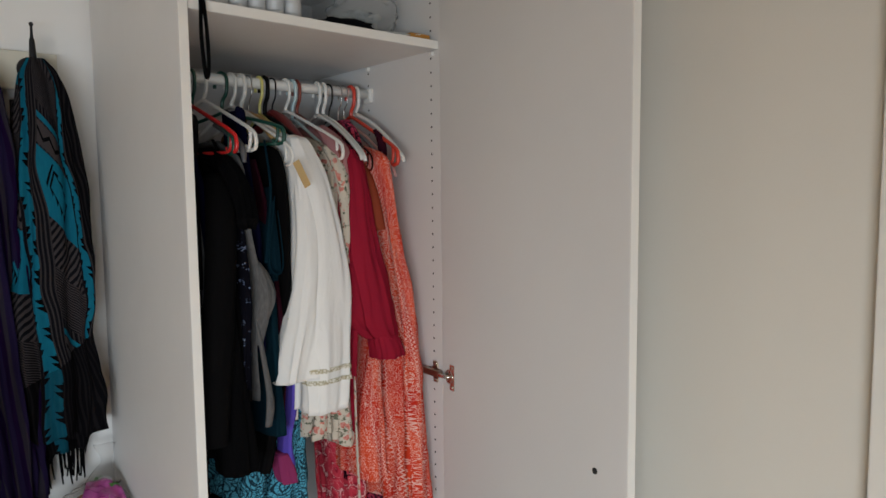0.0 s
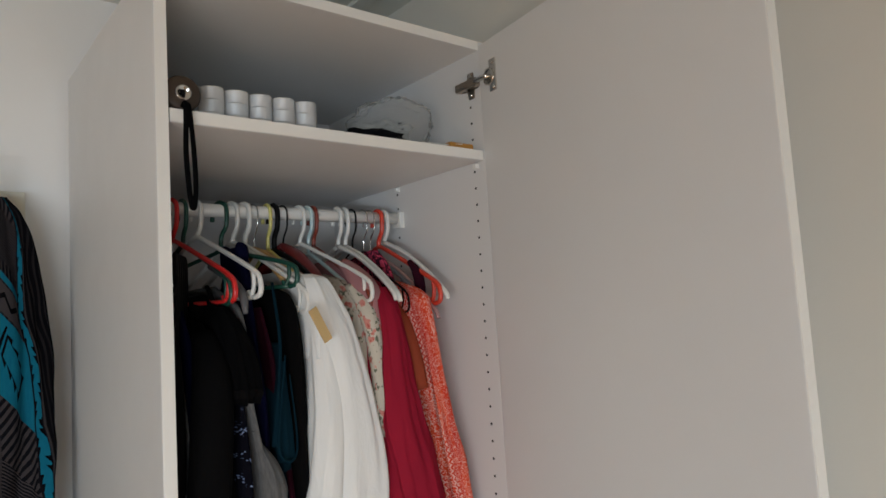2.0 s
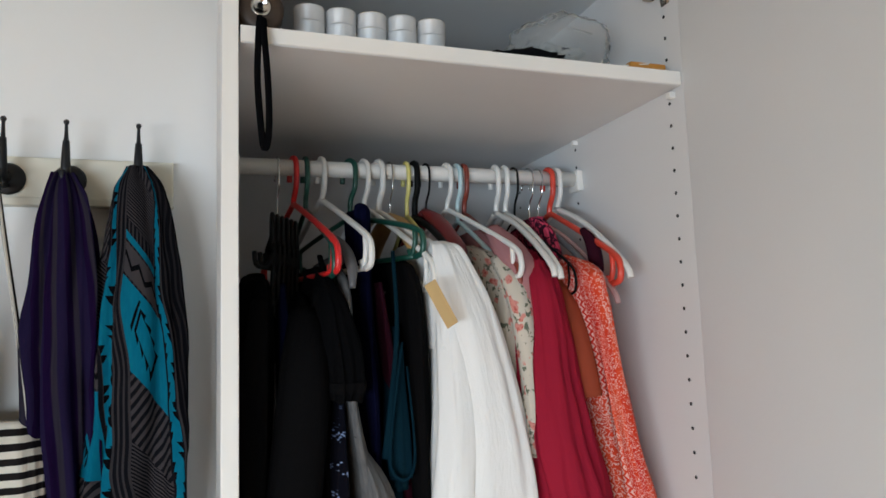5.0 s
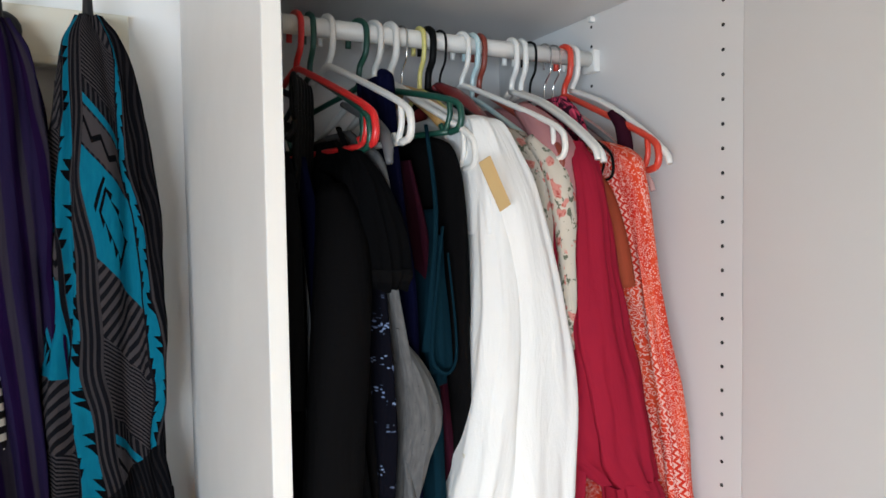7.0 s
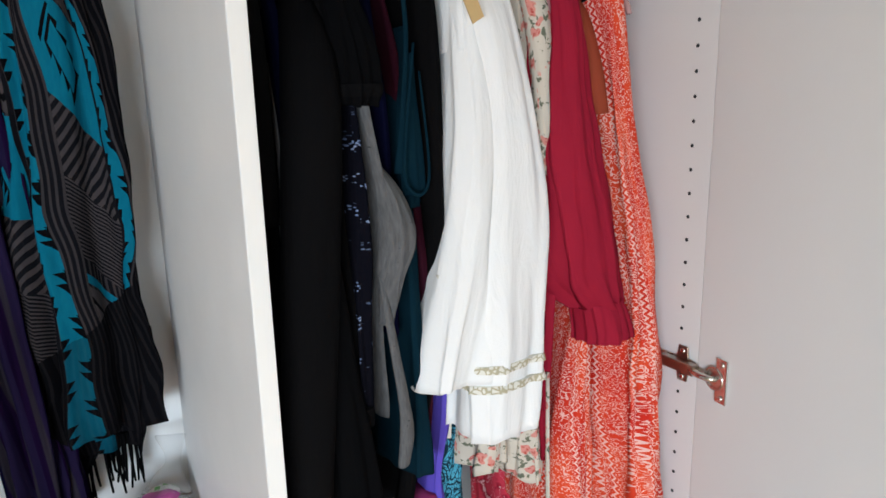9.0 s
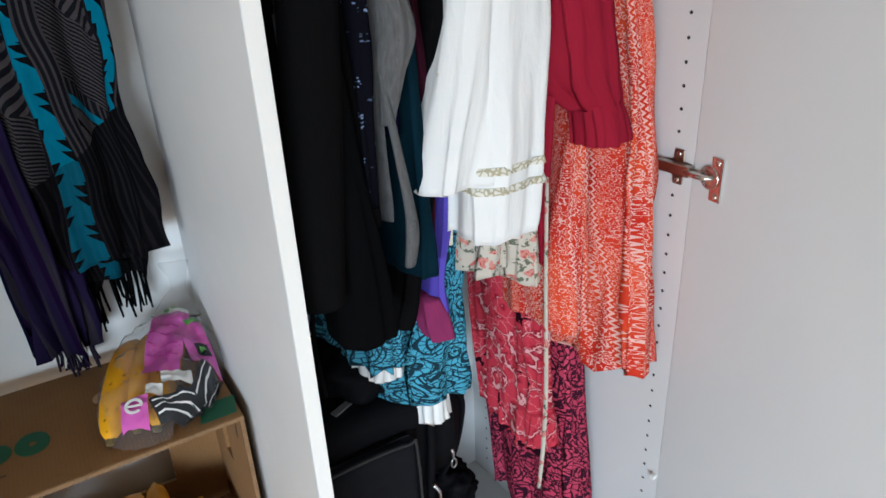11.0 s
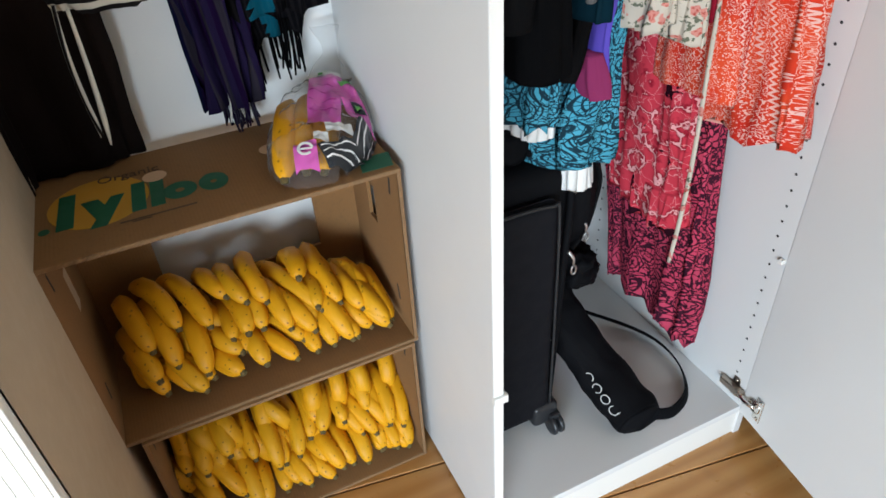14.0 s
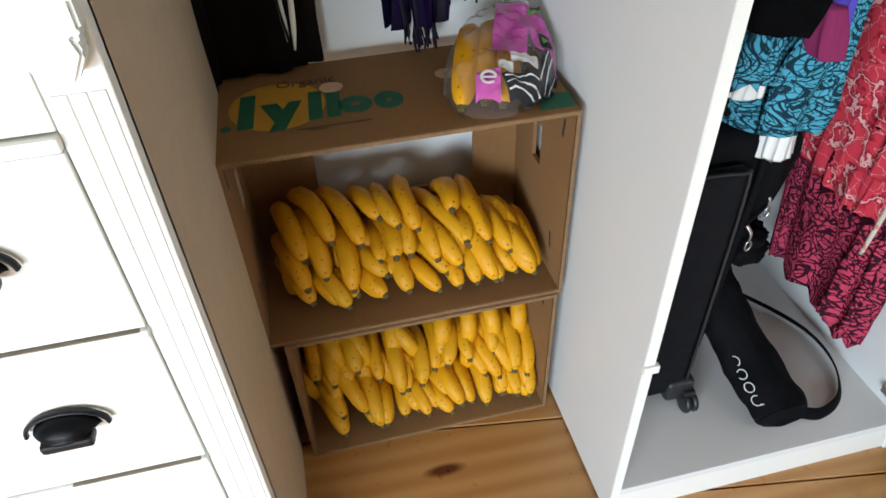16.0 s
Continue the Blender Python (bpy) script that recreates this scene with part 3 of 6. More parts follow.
def hanger(x, body, hook, label, half=0.205, drop=0.085, twist=0.0, neck=0.075, r=0.0048, kind="tube", hook_r=None):
    """A clothes hanger over the rod, its shoulders running front to back."""
    at = (x, ROD_Y, ROD_Z + 0.0135)
    ob = thing("clothes_hanger", at, label, "hanger", "hangers on the rod")
    hr = hook_r or r
    top, zn = ROD_Z + 0.0155, ROD_Z - 0.005 - neck
    tw = pose(x, ROD_Y, 0, 0, 0, twist)
    R = 0.0185
    pts = [(0, 0.021, top - 0.034)] + [(0, R * math.cos(a), ROD_Z - 0.003 + R * math.sin(a)) for a in (0.15, 0.8, 1.57, 2.4, 3.1)] + [(0, -0.016, ROD_Z - 0.030), (0, -0.003, ROD_Z - 0.048), (0, 0, zn)]
    part("hook", moved(tube(pts, hr, 8, steps=4), tw), hook, ob, smooth=True)
    zs = zn
    if kind == "tube":
        for s in (-1, 1):
            y = s * half
            arm = tube([(0, 0, zs), (0, s * 0.02, zs - 0.006), (0, y * 0.55, zs - drop * 0.5), (0, y * 0.93, zs - drop * 0.9), (0, y * 1.0, zs - drop - 0.010), (0, y * 0.985, zs - drop - 0.028), (0, y * 0.90, zs - drop - 0.033)], r, 8)
            part("shoulder", moved(arm, tw), body, ob, smooth=True)
            nib = tube([(0, y * 0.90, zs - drop * 0.86), (0, y * 0.905, zs - drop - 0.012), (0, y * 0.86, zs - drop - 0.03), (0, y * 0.82, zs - drop - 0.022)], r * 0.85, 8)
            part("strap_hook", moved(nib, tw), body, ob, smooth=True)
        part("crossbar", moved(tube([(0, -half * 0.9, zs - drop - 0.032), (0, 0, zs - drop - 0.03), (0, half * 0.9, zs - drop - 0.032)], r * 0.9, 8), tw), body, ob, smooth=True)
    else:
        w = 2.0 if kind == "wood" else 1.0
        for s in (-1, 1):
            y = s * half
            arm = tube([(0, 0, zs + 0.004), (0, y * 0.35, zs - drop * 0.22), (0, y * 0.7, zs - drop * 0.6), (0, y * 0.95, zs - drop * 0.95), (0, y, zs - drop - 0.012)], [r * 1.2, r * w, r * w, r * w, r * 0.9], 10, flat=1.7 if kind == "wood" else 1.25, up=(1, 0, 0))
            part("shoulder", moved(arm, tw), body, ob, smooth=True)
    return ob


hanger(0.512, H_BLACK, CHROME, "black multi-hook hanger with a chrome wire hook", 0.10, 0.03, 4, 0.085, 0.004, kind="flat", hook_r=0.0014)
hanger(0.536, H_RED, H_RED, "bright red plastic hanger on the rod", 0.2, 0.085, 9, 0.052, 0.0043)
hanger(0.554, H_GREEN, H_GREEN, "dark green plastic hanger on the rod", 0.19, 0.08, 3, 0.06, 0.0040)
hanger(0.578, H_WHITE, H_WHITE, "white plastic hanger holding a dark top", 0.2, 0.086, 9, 0.045, 0.0044)
hanger(0.622, H_GREEN, H_GREEN, "dark green plastic hanger with navy straps", 0.185, 0.046, 20, 0.068, 0.0041)
hanger(0.644, H_WHITE, H_WHITE, "white plastic hanger holding a teal dress", 0.2, 0.105, 14, 0.055, 0.0042)
hanger(0.668, H_WHITE, H_WHITE, "white plastic hanger with thick hook", 0.195, 0.095, 11, 0.062, 0.0050)
hanger(0.686, WOOD_TAN, CHROME, "beech hanger with a chrome wire hook", 0.12, 0.06, 4, 0.07, 0.0045, kind="wood", hook_r=0.0014)
hanger(0.714, H_YELLOW, H_YELLOW, "pale yellow plastic hanger in a white blouse", 0.205, 0.105, -2, 0.068, 0.0036)
hanger(0.727, H_BLACK, H_BLACK, "black plastic hanger with flat hook", 0.2, 0.10, 2, 0.072, 0.0045, "flat", 0.0052)
hanger(0.746, WOOD_RED, H_BLACK, "red lacquered wooden hanger with black wire hook", 0.115, 0.075, 6, 0.062, 0.0048, "wood", 0.0018)
hanger(0.782, H_WHITE, H_WHITE, "white plastic hanger with a narrow neck", 0.21, 0.092, 8, 0.055, 0.0040)
hanger(0.800, H_BLUE, H_BLUE, "pale blue plastic hanger in a floral blouse", 0.2, 0.11, 2, 0.075, 0.0038)
hanger(0.812, H_BROWN, H_BROWN, "brown-red plastic hanger in a pink top", 0.2, 0.105, 0, 0.062, 0.0042)
hanger(0.869, H_WHITE, H_WHITE, "white moulded plastic hanger with wide shoulders", 0.215, 0.105, -3, 0.062, 0.0040, "flat", 0.0045)
hanger(0.886, H_WHITE, H_WHITE, "white moulded plastic hanger with wide shoulders", 0.215, 0.108, -5, 0.062, 0.0040, "flat", 0.0045)
hanger(0.903, H_BLACK, H_BLACK, "thin black wire hanger", 0.19, 0.10, 0, 0.07, 0.0020)
hanger(0.930, H_GREY, CHROME, "grey plastic hanger with a chrome wire hook", 0.17, 0.09, 3, 0.075, 0.0042, "flat", 0.0014)
hanger(0.947, CLEAR_PINK, CHROME, "clear plastic hanger with a chrome wire hook", 0.2, 0.13, 5, 0.075, 0.0038, "flat", 0.0014)
hanger(0.969, H_ORANGE, H_ORANGE, "orange-red plastic hanger holding a patterned dress", 0.208, 0.098, -1, 0.058, 0.0048)
hanger(0.984, H_WHITE, H_WHITE, "white plastic hanger against the wardrobe side", 0.222, 0.118, -3, 0.052, 0.0042, "flat", 0.0045)

# the black clip hooks of the multi-hook hanger
multi = bpy.data.objects["clothes_hanger"]
for i in range(6):
    y, xx = 1.325 + 0.014 * i, 0.492 + 0.0075 * i
    part("hook_bar", tube([(xx, y, 1.635), (xx + 0.002, y, 1.60), (xx, y, 1.56), (xx + 0.001, y, 1.515)], 0.0034, 6), H_BLACK, multi, smooth=True)
    for zz in (1.585, 1.53):
        part("strap_hook", tube([(xx, y, zz + 0.012), (xx - 0.004, y - 0.004, zz), (xx - 0.012, y - 0.010, zz - 0.006), (xx - 0.021, y - 0.012, zz - 0.002), (xx - 0.023, y - 0.012, zz + 0.014)], 0.0034, 6), H_BLACK, multi, smooth=True)
    part("loop", tube([(xx, y - 0.007, 1.61), (xx, y - 0.008, 1.635), (xx, y, 1.648), (xx, y + 0.008, 1.635), (xx, y + 0.007, 1.61), (xx, y, 1.60)], 0.003, 6), H_BLACK, multi, smooth=True)


# ---- garments on the rod ----
RAIL = "clothes hanging in the wardrobe"


def garment(name, label, category, bm, material):
    ob = thing(name, (0, 0, 0), label, category, RAIL)
    body = part("body", bm, material, ob, smooth=True)
    vs = body.data.vertices
    c = sum((v.co for v in vs), Vector()) / len(vs)
    c.z = max(v.co.z for v in vs)
    body.data.transform(Matrix.Translation(-c))
    ob.location = c
    ORIGIN[ob.name] = c
    ORIGIN[body.name] = c
    return ob


# far left: black things in the shade
bs = garment("black_shirt", "plain black shirt hanging in the shade", "top", drape([(1.575, 1.36, 1.60, 0.475, 0.03), (1.53, 1.29, 1.67, 0.475, 0.045), (1.3, 1.27, 1.68, 0.475, 0.05), (1.02, 1.26, 1.68, 0.476, 0.05)], 7, 0.004, 1), BLACK)
beige = garment("beige_top", "pale top showing between dark clothes", "top", drape([(1.46, 1.30, 1.60, 0.492, 0.008), (1.35, 1.27, 1.62, 0.490, 0.012), (1.16, 1.25, 1.62, 0.484, 0.012)], 5, 0.002, 2), GREY)
garment("navy_dress", "dark navy blue dress hanging from thin straps", "dress", drape([(1.56, 1.34, 1.6, 0.505, 0.02), (1.45, 1.29, 1.64, 0.505, 0.026), (1.2, 1.27, 1.64, 0.500, 0.03), (1.0, 1.27, 1.64, 0.497, 0.03)], 7, 0.003, 3), NAVY)
coat = garment("black_coat", "long black coat with tapering sleeves", "coat", drape([(1.55, 1.38, 1.58, 0.533, 0.012), (1.525, 1.31, 1.65, 0.530, 0.026), (1.46, 1.265, 1.69, 0.525, 0.04), (1.25, 1.248, 1.69, 0.508, 0.05), (1.08, 1.24, 1.68, 0.487, 0.05), (0.985, 1.24, 1.67, 0.484, 0.045)], 8, 0.010, 4), BLACK)
part("sleeve", tube([(0.530, 1.31, 1.52), (0.522, 1.262, 1.44), (0.500, 1.234, 1.25), (0.482, 1.230, 1.05), (0.480, 1.232, 0.995)], [0.02, 0.03, 0.03, 0.028, 0.026], 14, flat=0.8), BLACK2, coat, smooth=True)
part("drawstring", tube([(0.474, 1.25, 0.99), (0.470, 1.252, 0.93), (0.474, 1.25, 0.86)], 0.0028, 6), BLACK, coat)
tee = garment("black_tee", "black short-sleeved top with a faded night print", "top", drape([(1.585, 1.38, 1.58, 0.556, 0.012), (1.56, 1.32, 1.64, 0.556, 0.025), (1.50, 1.275, 1.69, 0.553, 0.04), (1.2, 1.258, 1.69, 0.548, 0.045), (1.0, 1.252, 1.68, 0.542, 0.06), (0.925, 1.25, 1.67, 0.542, 0.062)], 8, 0.011, 5), BLACK2)
part("sleeve", drape([(1.565, 1.30, 1.36, 0.556, 0.014), (1.53, 1.262, 1.36, 0.562, 0.034), (1.48, 1.238, 1.35, 0.570, 0.044), (1.435, 1.232, 1.34, 0.572, 0.050), (1.415, 1.236, 1.33, 0.570, 0.050)], 5, 0.0045, 65, hem=0.008), BLACK, tee, smooth=True)
part("sleeve_hem", drape([(1.437, 1.231, 1.338, 0.572, 0.0525), (1.430, 1.231, 1.337, 0.572, 0.0535), (1.424, 1.233, 1.335, 0.571, 0.0525)], 5, 0.0045, 65), BLACK2, tee, smooth=True)
part("trouser_leg", drape([(1.30, 1.236, 1.30, 0.520, 0.03), (1.15, 1.228, 1.31, 0.525, 0.05), (1.0, 1.226, 1.32, 0.536, 0.066), (0.93, 1.228, 1.32, 0.540, 0.076), (0.915, 1.232, 1.31, 0.541, 0.07)], 4, 0.003, 6), BLACK, tee, smooth=True)
night = garment("printed_dress", "black dress with blue city-light flecks", "dress", drape([(1.50, 1.28, 1.6, 0.566, 0.012), (1.35, 1.245, 1.62, 0.562, 0.03), (1.2, 1.236, 1.62, 0.558, 0.032), (1.08, 1.24, 1.62, 0.560, 0.03)], 5, 0.005, 7), NIGHT)
part("hem", drape([(1.085, 1.239, 1.62, 0.560, 0.033), (1.072, 1.239, 1.62, 0.560, 0.034), (1.06, 1.241, 1.62, 0.560, 0.032)], 5, 0.005, 7), BLACK2, night, smooth=True)
part("strap", tube([(0.566, 1.30, 1.49), (0.564, 1.33, 1.54), (0.560, 1.38, 1.60)], 0.004, 6, flat=0.5), BLACK2, night, smooth=True)
card = garment("grey_cardigan", "grey marl cardigan with a pointed front edge", "cardigan", drape([(1.60, 1.40, 1.55, 0.580, 0.014), (1.55, 1.29, 1.66, 0.580, 0.022), (1.44, 1.258, 1.67, 0.577, 0.022), (1.30, 1.246, 1.67, 0.594, 0.036), (1.24, 1.250, 1.66, 0.590, 0.026), (1.19, 1.270, 1.66, 0.590, 0.016), (1.06, 1.288, 1.66, 0.598, 0.012), (1.045, 1.29, 1.65, 0.598, 0.012)], 6, 0.004, 8), GREY)
part("front_edge", drape([(1.36, 1.262, 1.30, 0.586, 0.010), (1.33, 1.244, 1.30, 0.598, 0.026), (1.295, 1.234, 1.30, 0.607, 0.036), (1.265, 1.232, 1.30, 0.609, 0.040), (1.22, 1.246, 1.30, 0.602, 0.024), (1.17, 1.262, 1.30, 0.596, 0.010)], 3, 0.004, 64), GREY, card, smooth=True)
part("sleeve", tube([(0.588, 1.262, 1.24), (0.596, 1.25, 1.15), (0.604, 1.245, 1.08), (0.606, 1.245, 1.04), (0.603, 1.25, 1.0)], [0.005, 0.007, 0.009, 0.012, 0.010], 12, flat=0.6), GREY, card, smooth=True)
part("collar", tube([(0.580, 1.42, 1.635), (0.586, 1.35, 1.61), (0.588, 1.30, 1.58), (0.586, 1.285, 1.55)], [0.004, 0.0075, 0.0075, 0.004], 10), H_GREY, card, smooth=True)
blue = garment("navy_velvet_top", "navy blue velvet top with wide straps", "top", drape([(1.665, 1.36, 1.44, 0.618, 0.022), (1.6, 1.345, 1.44, 0.616, 0.028), (1.52, 1.32, 1.60, 0.614, 0.028), (1.4, 1.285, 1.64, 0.612, 0.03), (1.15, 1.28, 1.64, 0.612, 0.03)], 6, 0.004, 9), NAVY)
teal = garment("teal_dress", "dark teal strappy dress with a low armhole", "dress", drape([(1.36, 1.36, 1.62, 0.642, 0.012), (1.33, 1.29, 1.64, 0.636, 0.034), (1.2, 1.268, 1.65, 0.634, 0.036), (1.05, 1.265, 1.65, 0.638, 0.04), (0.96, 1.27, 1.64, 0.640, 0.048)], 6, 0.004, 10), TEAL)
part("strap", tube([(0.648, 1.32, 1.60), (0.642, 1.285, 1.50), (0.628, 1.272, 1.40), (0.622, 1.272, 1.34)], [0.0025, 0.003, 0.004, 0.007], 8, flat=0.5), TEAL, teal, smooth=True)
part("armhole_edge", tube([(0.646, 1.276, 1.48), (0.634, 1.268, 1.42), (0.623, 1.262, 1.35), (0.626, 1.260, 1.325), (0.640, 1.258, 1.316), (0.653, 1.262, 1.33), (0.655, 1.266, 1.37), (0.650, 1.272, 1.45)], [0.0018, 0.0022, 0.0026, 0.0026, 0.0026, 0.0026, 0.0022, 0.0018], 8, flat=0.7), TEAL, teal, smooth=True)
part("inner_panel", drape([(1.47, 1.280, 1.298, 0.646, 0.008), (1.42, 1.276, 1.294, 0.641, 0.020), (1.36, 1.270, 1.288, 0.639, 0.030), (1.315, 1.267, 1.285, 0.639, 0.032)], 3, 0.0015, 67), TEAL, teal, smooth=True)
part("back_panel", drape([(1.50, 1.30, 1.40, 0.648, 0.006), (1.43, 1.285, 1.42, 0.643, 0.014), (1.36, 1.270, 1.44, 0.639, 0.030), (1.30, 1.268, 1.46, 0.638, 0.034)], 4, 0.002, 66), TEAL, teal, smooth=True)
garment("burgundy_top", "dark burgundy top between other clothes", "top", drape([(1.56, 1.34, 1.6, 0.636, 0.014), (1.45, 1.30, 1.62, 0.640, 0.02), (1.2, 1.285, 1.62, 0.660, 0.024), (1.0, 1.285, 1.62, 0.655, 0.024)], 5, 0.003, 11), PLUM)
bd = garment("black_dress", "long black sleeveless dress with thin straps", "dress", drape([(1.60, 1.40, 1.56, 0.672, 0.014), (1.565, 1.29, 1.66, 0.670, 0.026), (1.45, 1.264, 1.67, 0.670, 0.036), (1.3, 1.265, 1.67, 0.670, 0.04), (1.15, 1.275, 1.66, 0.668, 0.03), (0.9, 1.30, 1.64, 0.628, 0.05), (0.87, 1.31, 1.63, 0.626, 0.05)], 9, 0.005, 12), BLACK2)
part("lining", tube([(0.662, 1.262, 1.22), (0.668, 1.262, 1.17), (0.674, 1.262, 1.12)], [0.003, 0.007, 0.002], 8, flat=0.6), CREAM, bd, "pale inner facing", True)

# skirts and scarves lower down
skirt = garment("turquoise_skirt", "turquoise skirt printed with black scrollwork", "skirt", drape([(1.06, 1.34, 1.62, 0.720, 0.06), (0.95, 1.335, 1.63, 0.715, 0.08), (0.83, 1.33, 1.64, 0.695, 0.13), (0.74, 1.335, 1.64, 0.690, 0.15), (0.70, 1.34, 1.64, 0.690, 0.155)], 11, 0.011, 13, hem=0.02), SWIRL)
part("flounce", drape([(0.90, 1.352, 1.62, 0.622, 0.07), (0.84, 1.345, 1.63, 0.618, 0.085), (0.785, 1.345, 1.64, 0.615, 0.09)], 11, 0.008, 14, hem=0.02), SWIRL, skirt, smooth=True)
part("underskirt", drape([(0.735, 1.352, 1.44, 0.686, 0.045), (0.70, 1.348, 1.45, 0.686, 0.052), (0.655, 1.348, 1.45, 0.685, 0.055)], 15, 0.005, 15, hem=0.005), WHITE_LINEN, skirt, "gathered white lace underskirt", True)
part("underskirt", drape([(0.80, 1.356, 1.44, 0.618, 0.06), (0.775, 1.354, 1.45, 0.616, 0.065), (0.762, 1.354, 1.45, 0.616, 0.065)], 15, 0.004, 16, hem=0.004), WHITE_LINEN, skirt, "gathered white lace underskirt", True)
vio = garment("violet_scarf", "narrow violet and magenta satin scarf", "scarf", drape([(1.07, 1.315, 1.36, 0.700, 0.012), (1.0, 1.312, 1.37, 0.696, 0.024), (0.93, 1.312, 1.37, 0.684, 0.018), (0.865, 1.312, 1.37, 0.686, 0.03)], 3, 0.002, 17), VIOLET)
part("border", drape([(0.90, 1.310, 1.36, 0.668, 0.03), (0.86, 1.308, 1.36, 0.678, 0.045), (0.83, 1.308, 1.36, 0.684, 0.04)], 3, 0.002, 18), cloth("magenta_satin", (0.22, 0.03, 0.10)), vio, "striped magenta end of the scarf", True)
garment("cream_top", "cream ribbed top mostly hidden behind others", "top", drape([(1.08, 1.322, 1.5, 0.716, 0.012), (1.02, 1.32, 1.52, 0.708, 0.014), (0.97, 1.322, 1.5, 0.706, 0.012)], 4, 0.002, 19), CREAM)

# the white blouse, nearest the middle
blouse = garment("white_blouse", "loose white muslin blouse with embroidered sleeve band", "blouse", drape([(1.625, 1.42, 1.53, 0.714, 0.02), (1.60, 1.32, 1.64, 0.715, 0.035), (1.54, 1.285, 1.68, 0.712, 0.05), (1.40, 1.268, 1.69, 0.718, 0.058), (1.22, 1.262, 1.69, 0.714, 0.066), (1.10, 1.258, 1.68, 0.706, 0.07)], 6, 0.003, 20, hem=0.006), WHITE_LINEN)
part("sleeve", drape([(1.612, 1.30, 1.36, 0.708, 0.02), (1.595, 1.275, 1.35, 0.716, 0.045), (1.52, 1.248, 1.34, 0.732, 0.075), (1.40, 1.238, 1.33, 0.750, 0.10), (1.27, 1.234, 1.33, 0.758, 0.115), (1.13, 1.232, 1.33, 0.755, 0.115), (1.0, 1.232, 1.33, 0.744, 0.095)], 5, 0.0050, 61, hem=0.008, square=0.6), WHITE_LINEN, blouse, smooth=True)
part("sleeve_flap", drape([(1.53, 1.258, 1.32, 0.708, 0.03), (1.45, 1.244, 1.32, 0.712, 0.050), (1.36, 1.236, 1.32, 0.714, 0.062), (1.24, 1.234, 1.33, 0.706, 0.078), (1.15, 1.234, 1.33, 0.694, 0.088), (1.08, 1.234, 1.33, 0.682, 0.092)], 4, 0.0052, 21, hem=0.006, square=0.65), WHITE_LINEN, blouse, smooth=True)


def trim_material():
    def make(k, v):
        loops = k.voronoi(v, 110, "DISTANCE_TO_EDGE")
        return k.mix(k.ramp(loops, (0.06, 1.0), (0.14, 0.0)), (0.70, 0.68, 0.60), (0.42, 0.38, 0.26))
    return printed("gold_thread_braid", make)


BRAID = trim_material()
for z in (1.098, 1.072):
    part("braid", drape([(z + 0.005, 1.2290, 1.333, 0.7520, 0.1175), (z, 1.2285, 1.333, 0.7515, 0.1175), (z - 0.005, 1.2290, 1.333, 0.7510, 0.1165)], 5, 0.0050, 61, square=0.6), BRAID, blouse, "gold embroidered braid", True)
part("shoulder_frill", drape([(1.620, 1.335, 1.40, 0.704, 0.012), (1.60, 1.298, 1.38, 0.704, 0.022), (1.565, 1.272, 1.37, 0.703, 0.026), (1.52, 1.258, 1.35, 0.700, 0.026), (1.47, 1.252, 1.33, 0.697, 0.020)], 3, 0.0012, 62), WHITE_LINEN, blouse, smooth=True)
tagged(part("price_tag", moved(box(-0.008, 0.008, -0.0008, 0.0008, -0.03, 0.03, 0.0004), pose(0.679, 1.216, 1.525, 6, -30, 0)), TAGCARD, blouse), "brown card tag")

# floral blouse and pink top
posy = garment("floral_blouse", "cream blouse printed with small red roses", "blouse", drape([(1.62, 1.42, 1.53, 0.800, 0.02), (1.595, 1.33, 1.63, 0.800, 0.04), (1.53, 1.285, 1.67, 0.802, 0.045), (1.3, 1.28, 1.67, 0.800, 0.05), (1.0, 1.29, 1.66, 0.796, 0.05), (0.90, 1.30, 1.65, 0.800, 0.05)], 8, 0.006, 22, hem=0.02), POSY)
part("sleeve", tube([(0.800, 1.32, 1.59), (0.812, 1.282, 1.54), (0.824, 1.27, 1.45), (0.828, 1.268, 1.37), (0.820, 1.27, 1.325)], [0.012, 0.020, 0.023, 0.024, 0.017], 16, flat=0.75), POSY, posy, smooth=True)
part("hem_panel", drape([(1.03, 1.285, 1.42, 0.756, 0.05), (0.97, 1.28, 1.44, 0.756, 0.055), (0.925, 1.28, 1.45, 0.756, 0.06)], 8, 0.006, 23, hem=0.02), POSY, posy, smooth=True)
part("front_panel", drape([(1.02, 1.275, 1.33, 0.814, 0.03), (0.95, 1.27, 1.34, 0.816, 0.035), (0.895, 1.27, 1.34, 0.818, 0.035)], 4, 0.004, 24, hem=0.012), POSY, posy, smooth=True)
part("belt", tube([(0.826, 1.262, 1.06), (0.828, 1.262, 0.90), (0.833, 1.262, 0.72), (0.832, 1.264, 0.60), (0.826, 1.266, 0.505)], [0.003, 0.0035, 0.004, 0.0042, 0.0035], 8, flat=0.5), POSY, posy, "long floral tie belt", True)
pk = garment("pink_top", "dusty pink knitted top with short sleeves", "top", drape([(1.645, 1.42, 1.53, 0.818, 0.02), (1.62, 1.34, 1.62, 0.820, 0.035), (1.55, 1.30, 1.66, 0.822, 0.035), (1.25, 1.31, 1.65, 0.822, 0.035)], 6, 0.004, 25), PINK)
part("sleeve", tube([(0.812, 1.36, 1.635), (0.818, 1.318, 1.60), (0.828, 1.288, 1.56), (0.834, 1.272, 1.50)], [0.014, 0.024, 0.023, 0.020], 14, flat=0.8), PINK, pk, smooth=True)

